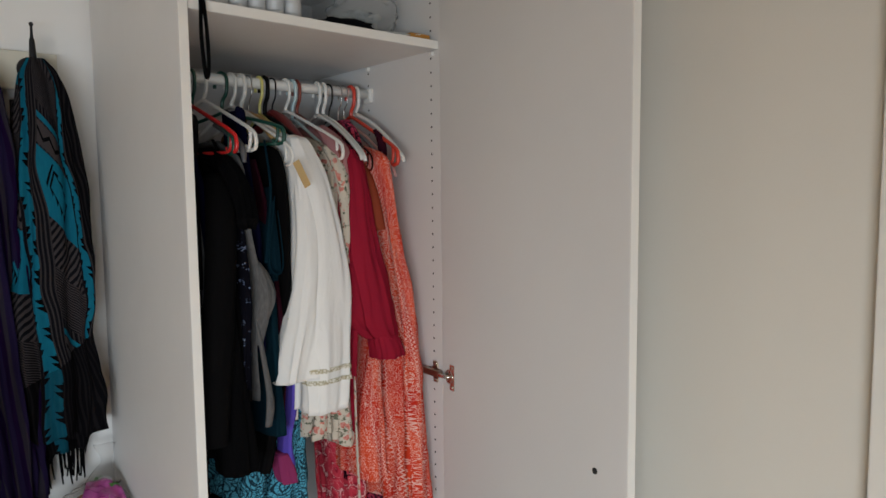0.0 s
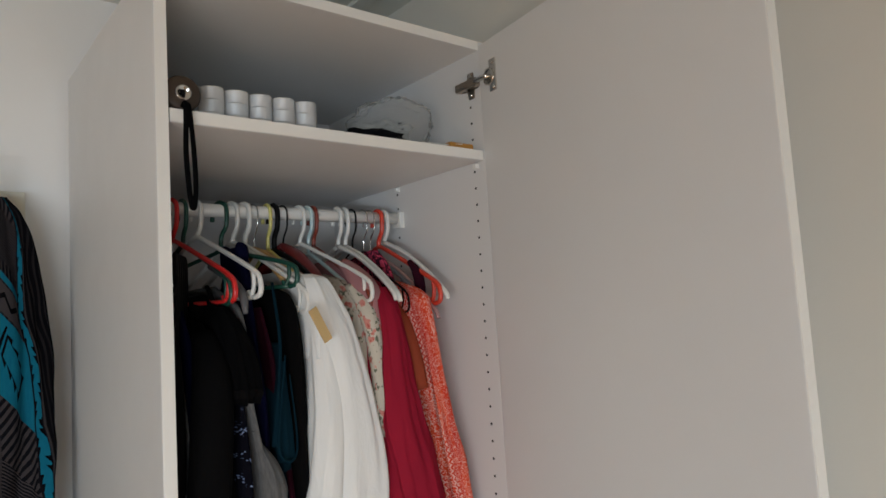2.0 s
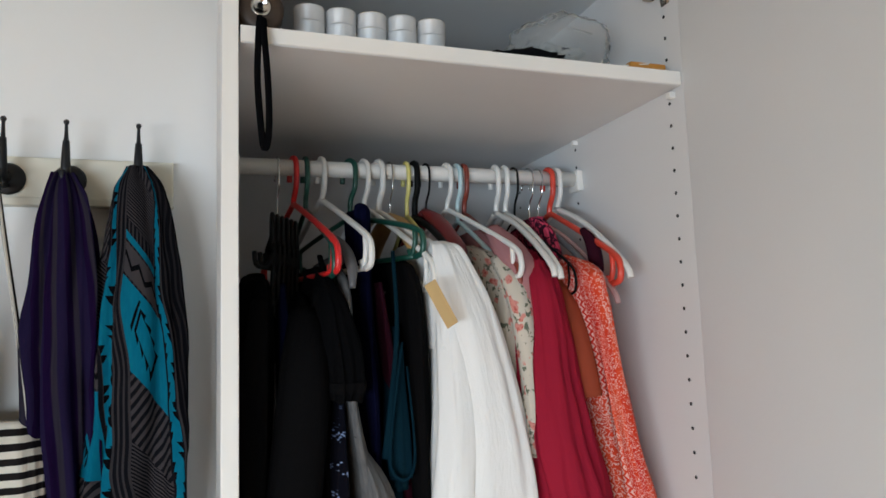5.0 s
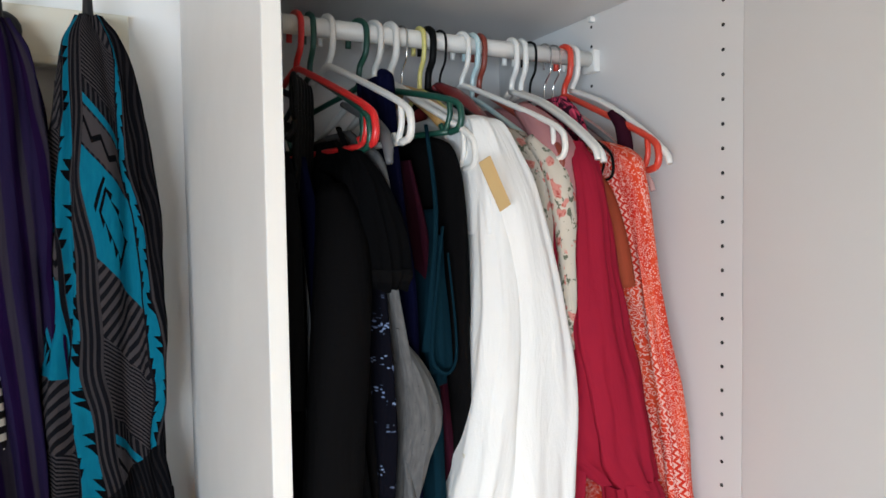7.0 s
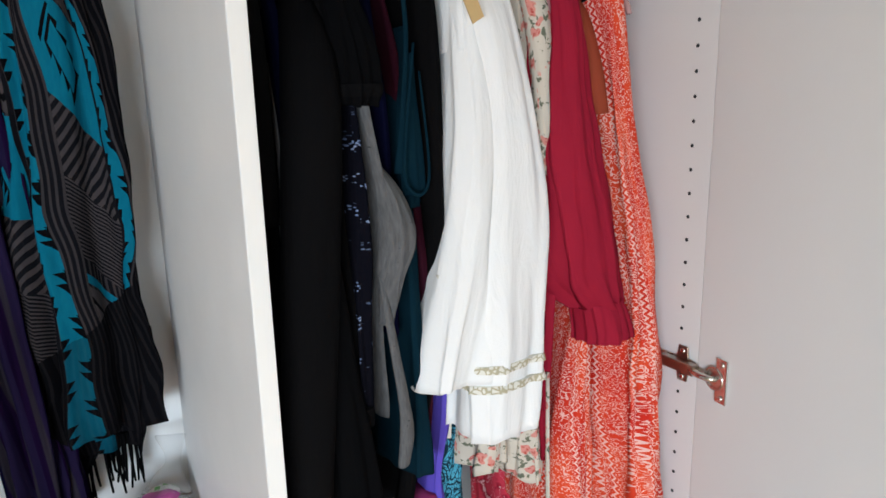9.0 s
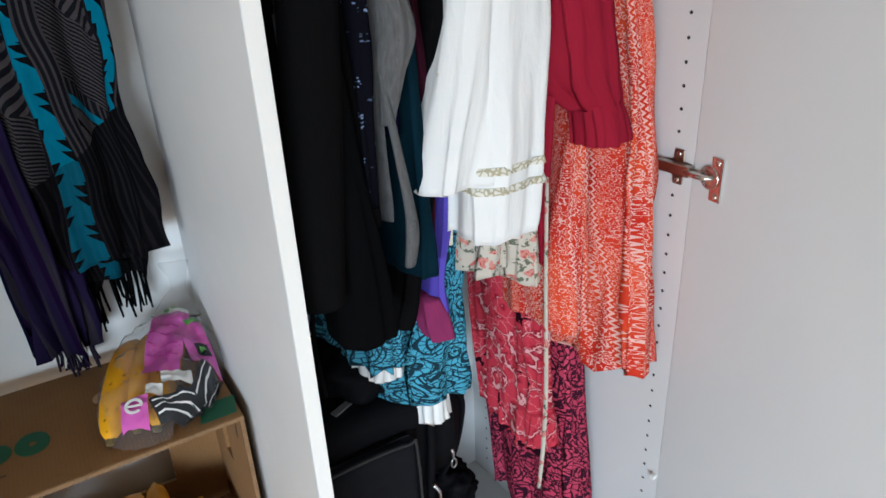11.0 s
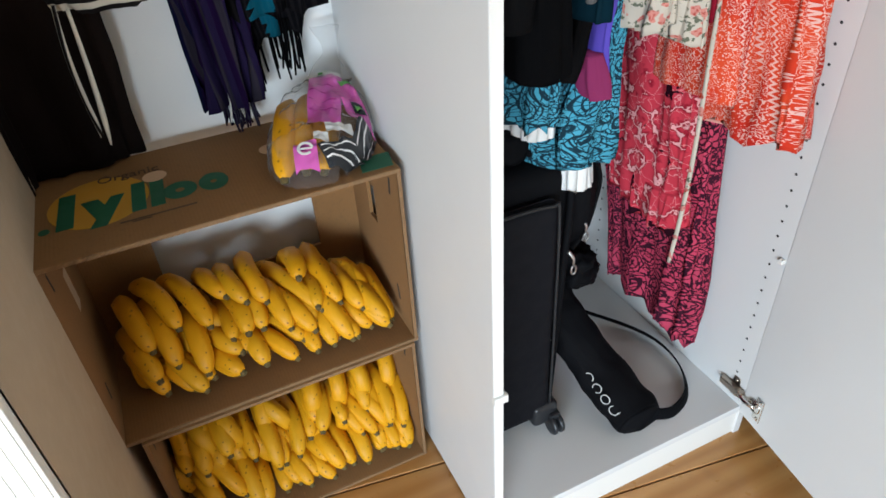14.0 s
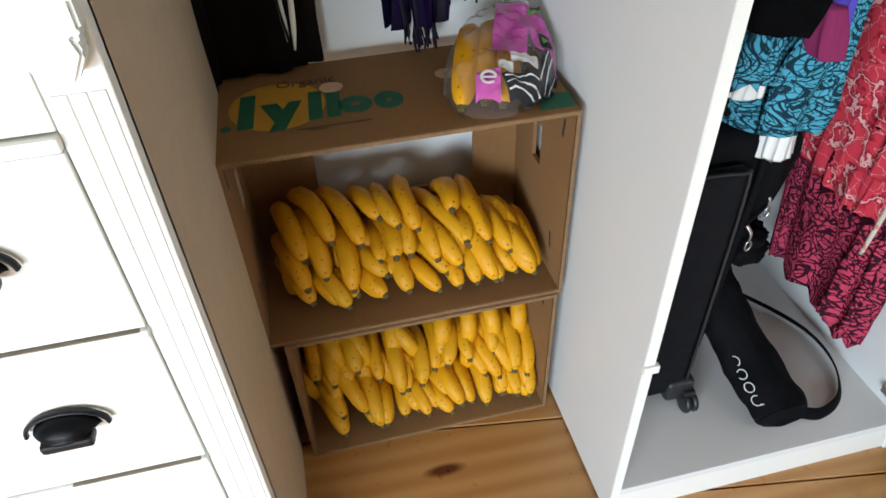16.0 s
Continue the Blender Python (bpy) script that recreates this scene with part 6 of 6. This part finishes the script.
def swell(x, y):
    """Height of the bag's upper skin."""
    u, v = (x - BAG_X - SHEAR * (y - BAG_Y)) / 0.094, (y - BAG_Y) / 0.136
    r = u * u + v * v
    h = max(0.0, 1 - r ** 1.6) ** 0.42
    return ZT + 0.004 + 0.062 * h + 0.26 * h * max(0.0, y - 1.58) + 0.012 * h * noise.noise((x * 32, y * 32, 1.0)) + 0.005 * noise.noise((x * 90, y * 90, 2.0))


bm = bmesh.new()
NG = 44
grid = []
for i in range(NG + 1):
    row = []
    for j in range(NG + 1):
        a, b2 = i / NG * 2 - 1, j / NG * 2 - 1
        xx, yy = a * math.sqrt(max(0, 1 - b2 * b2 / 2)), b2 * math.sqrt(max(0, 1 - a * a / 2))
        x, y = BAG_X + SHEAR * yy * 0.136 + xx * 0.095 + 0.004 * noise.noise((a * 5, b2 * 5, 4)), BAG_Y + yy * 0.137 + 0.004 * noise.noise((a * 5, b2 * 5, 7))
        row.append(bm.verts.new((x, y, swell(x, y))))
    grid.append(row)
for p, q in zip(grid, grid[1:]):
    for j in range(NG):
        bm.faces.new((p[j], p[j + 1], q[j + 1], q[j])).smooth = True
film = part("film", bm, FILM, sack, "crinkled clear plastic film", True)
knot = tube([(0.380, 1.69, ZT + 0.075), (0.390, 1.712, ZT + 0.095), (0.400, 1.728, ZT + 0.112), (0.404, 1.745, ZT + 0.150)], [0.040, 0.024, 0.012, 0.026], 20, flat=0.5)
for v in knot.verts:
    v.co += Vector(noise.noise_vector(v.co * 40)) * 0.005
part("gathered_end", knot, FILM, sack, smooth=True)


def patch(cx, cy, w, h, turn, material, label, lift=0.0025, name="label"):
    b = bmesh.new()
    n = 12
    c, s = math.cos(radians(turn)), math.sin(radians(turn))
    g = []
    for i in range(n + 1):
        r = []
        for j in range(n + 1):
            p, q = (i / n - 0.5) * w, (j / n - 0.5) * h
            x, y = cx + p * c - q * s, cy + p * s + q * c
            r.append(b.verts.new((x, y, swell(x, y) + lift)))
        g.append(r)
    for p, q in zip(g, g[1:]):
        for j in range(n):
            b.faces.new((p[j], q[j], q[j + 1], p[j + 1])).smooth = True
    return part(name, b, material, film, label, True)


MAGENTA_INK = paint("magenta_ink", (0.30, 0.02, 0.18), 0.4)
patch(0.350, 1.618, 0.054, 0.150, -20, PINK_INK, "pink printed label")
patch(0.392, 1.610, 0.038, 0.095, 2, PINK_INK, "pink printed label")
patch(0.380, 1.698, 0.050, 0.026, -20, INK_WHITE, "white band with green lettering shapes", 0.004)
for dx in (-0.013, 0.001, 0.015):
    patch(0.381 + dx, 1.699 + 0.3 * dx, 0.009, 0.010, -20, LEAF_GREEN, "", 0.0052, "print")
for i in range(4):
    patch(0.336 + 0.0078 * i, 1.584 + 0.022 * i, 0.044, 0.0022, -20, MAGENTA_INK, "", 0.004, "print")
patch(0.397, 1.588, 0.019, 0.022, 4, INK_BLACK, "small dark square mark", 0.0045)
patch(0.397, 1.589, 0.009, 0.010, 4, LEAF_GREEN, "", 0.0058)
patch(0.397, 1.650, 0.022, 0.011, 14, LEAF_GREEN, "green printed mark", 0.0045)
patch(0.276, 1.492, 0.036, 0.038, -16, PINK_INK, "small pink square label", 0.004)
mark = ring(0, 0, 0.0125, 0.0042, 0.0, 0.1, 5.5, 0.0006)
bar(-0.011, 0.011, -0.0016, 0.0016, 0.0, 0.0006, bm=mark)
part("print", moved(mark, pose(0.277, 1.494, swell(0.277, 1.494) + 0.0075, 24, 0, -16)), INK_WHITE, film, "round white mark")
for cx, cy, w, turn in ((0.332, 1.492, 0.066, 14), (0.383, 1.530, 0.064, 60)):
    patch(cx, cy, w, 0.026, turn, INK_BLACK, "black printed strip with white lines", 0.004)
    for i in range(3):
        o = 0.0068 * (i - 1)
        patch(cx - o * math.sin(radians(turn)), cy + o * math.cos(radians(turn)), w * 0.92, 0.0015, turn, INK_WHITE, "", 0.0056, "print")
patch(0.309, 1.514, 0.022, 0.020, -16, INK_WHITE, "white label", 0.004)
patch(0.344, 1.532, 0.042, 0.024, -10, INK_WHITE, "crumpled white paper label", 0.003)
for i, (x, y, a) in enumerate(((0.308, 1.702, -109), (0.345, 1.708, -109), (0.380, 1.690, -112))):
    inner = copy_thing(KINDS[3], Matrix())
    inner.parent = sack
    inner.name = "bagged_banana"
    for key in ("category", "group", "label"):
        del inner[key]
    inner.matrix_basis = Matrix.Translation((x - 0.32, y - 1.56, 0.040)) @ pose(0, 0, 0, 0, 0, a) @ pose(0, 0, 0, 0, 7, 0) @ Matrix.Diagonal((1.40, 1.16, 0.95, 1))

# ---- inside the wardrobe, on its floor ----
NYLON = cloth("black_nylon", (0.006, 0.006, 0.007), 1400, 0.1, 0.6, 0.0)
PANEL = paint("black_ballistic_cloth", (0.009, 0.009, 0.011), 0.75, 0.12, 0.5, 6, 900)
PANEL.node_tree.nodes["Principled BSDF"].inputs["Specular IOR Level"].default_value = 0.06
PIPING = paint("dark_grey_piping", (0.012, 0.012, 0.013), 0.6)
BLACK_PLASTIC = paint("black_moulded_plastic", (0.015, 0.015, 0.017), 0.4)
case = thing("suitcase", (0.555, 1.47, 0.088), "black fabric trolley suitcase with zips and wheels", "suitcase")
sb = box(0.452, 0.655, 1.365, 1.62, 0.115, 0.70, 0.03, seg=4)
for v in sb.verts:
    if v.co.x > 0.6:
        v.co.x += 0.032 * max(0.0, (v.co.z - 0.30) / 0.40)
    if v.co.z > 0.5:
        v.co.z += 0.03 * (v.co.y - 1.365) / 0.255
part("body", sb, NYLON, case, smooth=True)
fp = box(0.454, 0.642, 1.335, 1.372, 0.125, 0.655, 0.022, seg=4)
pocket = part("front_pocket", fp, PANEL, case, "smooth black front pocket", True)
pts = [(0.462, 1.336, 0.14), (0.460, 1.336, 0.40), (0.462, 1.336, 0.632), (0.476, 1.336, 0.650), (0.55, 1.335, 0.656), (0.622, 1.336, 0.650), (0.637, 1.336, 0.630), (0.640, 1.336, 0.40), (0.640, 1.336, 0.14)]
part("piping", tube(pts, 0.0028, 6), PIPING, pocket, smooth=True)
part("side_gusset", tube([(0.652, 1.36, 0.13), (0.666, 1.36, 0.45), (0.682, 1.37, 0.64), (0.674, 1.39, 0.70), (0.61, 1.40, 0.722)], 0.007, 8), NYLON, case, smooth=True)
ZIPM = paint("zip_metal", (0.45, 0.45, 0.45), 0.3, metal=1.0)
for (x, y, z) in ((0.668, 1.347, 0.535), (0.724, 1.392, 0.560)):
    zp = part("zip_pull", tube([(x, y, z), (x + 0.006, y - 0.008, z - 0.012), (x + 0.006, y - 0.010, z - 0.026)], [0.004, 0.003, 0.002], 6), ZIPM, case, "metal zip pull", True)
    part("pull_ring", tube([(x + 0.006 + 0.005 * math.sin(a), y - 0.011, z - 0.036 + 0.010 * math.cos(a)) for a in (0.2, 1.0, 2.0, 3.14, 4.2, 5.2, 6.1)], 0.0018, 6), ZIPM, zp, smooth=True)
part("badge", moved(box(-0.022, 0.022, -0.006, 0.006, -0.0015, 0.0015, 0.001), pose(0.552, 1.41, 0.7065, 7, 0, 24)), paint("grey_metal_badge", (0.42, 0.42, 0.42), 0.35, metal=0.7), case, "grey metal name badge without writing")
for wx in (0.630, 0.480):
    guard = box(wx - 0.030, wx + 0.028, 1.328, 1.39, 0.110, 0.165, 0.012, seg=3)
    gd = part("corner_guard", guard, BLACK_PLASTIC, case, "moulded plastic corner guard", True)
    for dx in (-0.008, 0.008):
        part("wheel", lathe([(0.006, -0.005), (0.020, -0.005), (0.0225, -0.002), (0.0225, 0.002), (0.020, 0.005), (0.006, 0.005)], 20, None, Matrix.Translation((wx + 0.016 + dx, 1.322, 0.1105)) @ pose(0, 0, 0, 0, 90, 0)), BLACK_PLASTIC, gd)
    part("fork", box(wx + 0.004, wx + 0.028, 1.318, 1.345, 0.112, 0.140, 0.005), BLACK_PLASTIC, gd)
part("carry_handle", tube([(0.500, 1.50, 0.712), (0.505, 1.49, 0.738), (0.56, 1.49, 0.745), (0.605, 1.49, 0.735), (0.61, 1.50, 0.712)], 0.011, 8, flat=0.6), NYLON, case, smooth=True)

pack = thing("rucksack", (0.665, 1.50, 0.45), "soft black rucksack slumped against the suitcase", "rucksack")


def slumped(cx, cy, cz, rx, ry, rz, seed, amp):
    """A soft bag: a rounded body with sags and creases."""
    b = lathe([(math.sin(math.pi * i / 22) ** 0.8, -math.cos(math.pi * i / 22)) for i in range(23)], 36)
    for v in b.verts:
        d = v.co.copy()
        f = 1 + amp * noise.noise(d * 1.7 + Vector((seed, 0, 0))) + 0.45 * amp * noise.noise(d * 4.5 + Vector((0, seed, 0))) + 0.2 * amp * noise.noise(d * 10 + Vector((0, 0, seed)))
        v.co = Vector((cx + d.x * rx * f, cy + d.y * ry * f, cz + d.z * rz * f))
    return b


part("body", slumped(0.700, 1.445, 0.635, 0.076, 0.072, 0.150, 2, 0.20), NYLON, pack, smooth=True)
part("hood", slumped(0.610, 1.470, 0.735, 0.080, 0.070, 0.048, 6, 0.3), NYLON, pack, smooth=True)
part("strap", tube([(0.690, 1.41, 0.715), (0.735, 1.40, 0.685), (0.764, 1.405, 0.635), (0.762, 1.41, 0.575), (0.742, 1.405, 0.525), (0.715, 1.405, 0.49)], 0.012, 8, flat=0.4), NYLON, pack, smooth=True)
part("strap", tube([(0.640, 1.42, 0.74), (0.690, 1.405, 0.70), (0.722, 1.40, 0.63), (0.725, 1.40, 0.56)], 0.010, 8, flat=0.4), NYLON, pack, smooth=True)
part("zip_track", tube([(0.655, 1.405, 0.72), (0.705, 1.398, 0.67), (0.732, 1.397, 0.60), (0.728, 1.396, 0.545)], 0.0026, 6), PIPING, pack, smooth=True)

tri = thing("tripod_bag", (0.76, 1.38, 0.088), "long black carrying bag with white printed marks", "carrying bag")
tb = tube([(0.796, 1.234, 0.128), (0.795, 1.252, 0.132), (0.780, 1.33, 0.162), (0.754, 1.42, 0.232), (0.732, 1.49, 0.31), (0.730, 1.515, 0.35)], [0.050, 0.058, 0.056, 0.053, 0.046, 0.03], 26, flat=0.72, steps=9)
for v in tb.verts:
    v.co += Vector(noise.noise_vector(v.co * 24)) * 0.008
    v.co.z = max(v.co.z, 0.0895)
sleeve_bag = part("body", tb, NYLON, tri, smooth=True)
part("drawn_end", slumped(0.772, 1.462, 0.385, 0.050, 0.045, 0.038, 12, 0.45), NYLON, tri, smooth=True)
part("strap", tube([(0.760, 1.50, 0.34), (0.80, 1.55, 0.22), (0.885, 1.575, 0.125), (0.965, 1.49, 0.104), (0.992, 1.41, 0.106), (0.985, 1.33, 0.106), (0.945, 1.262, 0.104), (0.885, 1.235, 0.104), (0.835, 1.245, 0.112)], 0.0125, 8, flat=0.16), NYLON, tri, smooth=True)
MARK = paint("white_print", (0.72, 0.72, 0.70), 0.6)
p0, p1 = Vector((0.793, 1.268, 0.134)), Vector((0.752, 1.42, 0.235))
axis = (p1 - p0).normalized()
nrm = Vector((-1.15, -0.60, 0.42))
nrm = (nrm - nrm.dot(axis) * axis).normalized()
side = nrm.cross(axis)
base = Matrix((axis, side, nrm)).transposed().to_4x4()
for i, (a0, a1) in enumerate(((-2.2, 2.2), (0.0, 6.2832), (0.5, 5.6), (1.7, 4.6))):
    m = base.copy()
    m.translation = p0 + axis * (0.018 + 0.027 * i) + nrm * 0.0535
    b = ring(0, 0, 0.0105, 0.0015, 0.0, a0 + 1.57, a1 + 1.57, 0.0012, sq=1.0)
    if i == 0:
        bar(-0.0105, -0.0090, -0.010, 0.005, 0.0, 0.0012, bm=b)
    part("print", moved(b, m), MARK, sleeve_bag, "white printed mark")

part("clip", box(WX0 - 0.001, WX0 + 0.024, WY0 - 0.006, WY0 + 0.004, 0.430, 0.446, 0.002), EDGE, wardrobe, "small white plastic clip")
part("screw_hole", moved(lathe([(0.006, 0), (0.006, 0.0012), (0.003, 0.0014)], 14, None, Matrix.Translation((-0.0002, -0.515, 0.985)) @ pose(0, 0, 0, 0, -90, 0)), door_m), DARK, door, "small dark handle hole")

# ---- things on the top shelf ----
SHELF = 1.836
ALU = paint("tea_light_foil", (0.74, 0.74, 0.73), 0.5, 0.12, 0.9, 30, 140, metal=0.3)
WAX = paint("white_wax", (0.78, 0.77, 0.72), 0.5)
WRAP = glassy("shrink_wrap", (0.9, 0.9, 0.9), 0.1, 0.85)
stack = thing("tea_light_stack", (0, 0, 0), "shrink-wrapped stack of silver tea lights", "tea lights", "tea light stacks")
for i in range(3):
    z = 0.0202 * i
    cup = part("tea_light", lathe([(0.0175, z), (0.0188, z + 0.0012), (0.0188, z + 0.0175), (0.0196, z + 0.0186), (0.0190, z + 0.0196), (0.0180, z + 0.0185), (0.0178, z + 0.0160), (0.001, z + 0.0160)], 28), ALU, stack, smooth=False)
    part("wax", lathe([(0.0172, z + 0.0158), (0.0172, z + 0.0168), (0.001, z + 0.0168)], 20), WAX, cup)
part("wrap", lathe([(0.0199, 0.0005), (0.0199, 0.058), (0.0190, 0.0608), (0.001, 0.0610)], 28), WRAP, stack, smooth=True)
for i in range(5):
    m = pose(0.533 + 0.0398 * i, 1.262 + 0.001 * (i % 3), SHELF, 0, 0, 40 * i)
    if i == 0:
        stack.matrix_basis = m
    else:
        copy_thing(stack, m)

BROWN_PL = paint("brown_moulded_plastic", (0.045, 0.028, 0.018), 0.5)
tm = thing("tape_reel", (0.470, 1.225, SHELF), "round brown reel with metal hub and black loop", "reel")
rot = Matrix.Translation((0.470, 1.238, SHELF + 0.0265)) @ pose(0, 0, 0, 90, 0, 0)
part("drum", lathe([(0.022, 0), (0.026, 0.003), (0.0265, 0.01), (0.0265, 0.03), (0.026, 0.036), (0.022, 0.039), (0.012, 0.039)], 30, None, rot), BROWN_PL, tm, smooth=True)
hub = part("hub", lathe([(0.011, 0.038), (0.011, 0.0415), (0.009, 0.042), (0.008, 0.040), (0.001, 0.040)], 24, None, rot), CHROME, tm, "shiny metal hub")
part("mark", box(0.4675, 0.4725, 1.1955, 1.1975, SHELF + 0.0225, SHELF + 0.0305, 0.0008), H_BLACK, hub)
part("wrist_loop", tube([(0.469, 1.20, SHELF + 0.006), (0.468, 1.184, SHELF + 0.008), (0.466, 1.178, SHELF - 0.02), (0.465, 1.178, SHELF - 0.07), (0.470, 1.178, SHELF - 0.134), (0.4745, 1.178, SHELF - 0.138), (0.477, 1.178, SHELF - 0.11), (0.4755, 1.178, SHELF - 0.06), (0.472, 1.178, SHELF - 0.015), (0.472, 1.186, SHELF + 0.007), (0.474, 1.20, SHELF + 0.006)], 0.0036, 8, flat=0.5), BLACK, tm, "black wrist loop", True)

sackbag = thing("plastic_bag", (0.91, 1.36, SHELF), "clear plastic bag with crumpled contents", "plastic bag")


def lump(cx, cy, cz, rx, ry, rz, seed, amp, n=30):
    b = lathe([(math.sin(math.pi * i / n), -math.cos(math.pi * i / n)) for i in range(n + 1)], 40)
    for v in b.verts:
        d = v.co.copy()
        f = 1 + amp * noise.noise(d * 2.2 + Vector((seed, 0, 0))) + amp * 0.5 * noise.noise(d * 5 + Vector((0, seed, 0)))
        v.co = Vector((cx + d.x * rx * f, cy + d.y * ry * f, max(SHELF + 0.002, cz + d.z * rz * f)))
    return b


part("film", lump(0.912, 1.33, SHELF + 0.060, 0.080, 0.09, 0.058, 3, 0.20), glassy("cloudy_film", (0.82, 0.84, 0.82), 0.30, 0.86, 0.16), sackbag, "cloudy crinkled film", True)
part("contents", lump(0.90, 1.35, SHELF + 0.045, 0.048, 0.07, 0.030, 5, 0.5), paint("pale_paper_wad", (0.40, 0.41, 0.39), 0.8), sackbag, "pale crumpled contents", True)
part("contents", lump(0.925, 1.33, SHELF + 0.06, 0.018, 0.03, 0.014, 8, 0.5), paint("slate_cloth", (0.05, 0.055, 0.065), 0.8), sackbag, "dark crumpled contents", True)
solid("black_pouch", lump(0.825, 1.30, SHELF + 0.012, 0.075, 0.09, 0.02, 9, 0.3), NYLON, "flat black fabric pouch on the shelf", "pouch", smooth=True)
for i, (c, w) in enumerate(((0.62, 0.10), (0.30, 0.085), (0.68, 0.09))):
    sh = slab([(-w, -0.06), (w, -0.05), (w * 0.95, 0.07), (-w * 0.9, 0.06)], 0.0012, Matrix.Translation((0.905, 1.275 + 0.004 * i, SHELF + 0.004 + 0.004 * i)) @ pose(0, 0, 0, 2, -3, -20 + 7 * i))
    solid("paper_sheet", sh, paint("paper", (c, c, c * 0.96), 0.7), "loose paper sheet lying on the shelf", "paper", "papers on the shelf")
solid("orange_packet", box(0.955, 1.012, 1.198, 1.28, SHELF + 0.0005, SHELF + 0.011, 0.002), paint("orange_packet", (0.45, 0.20, 0.03), 0.5), "small orange paper packet on the shelf", "packet")
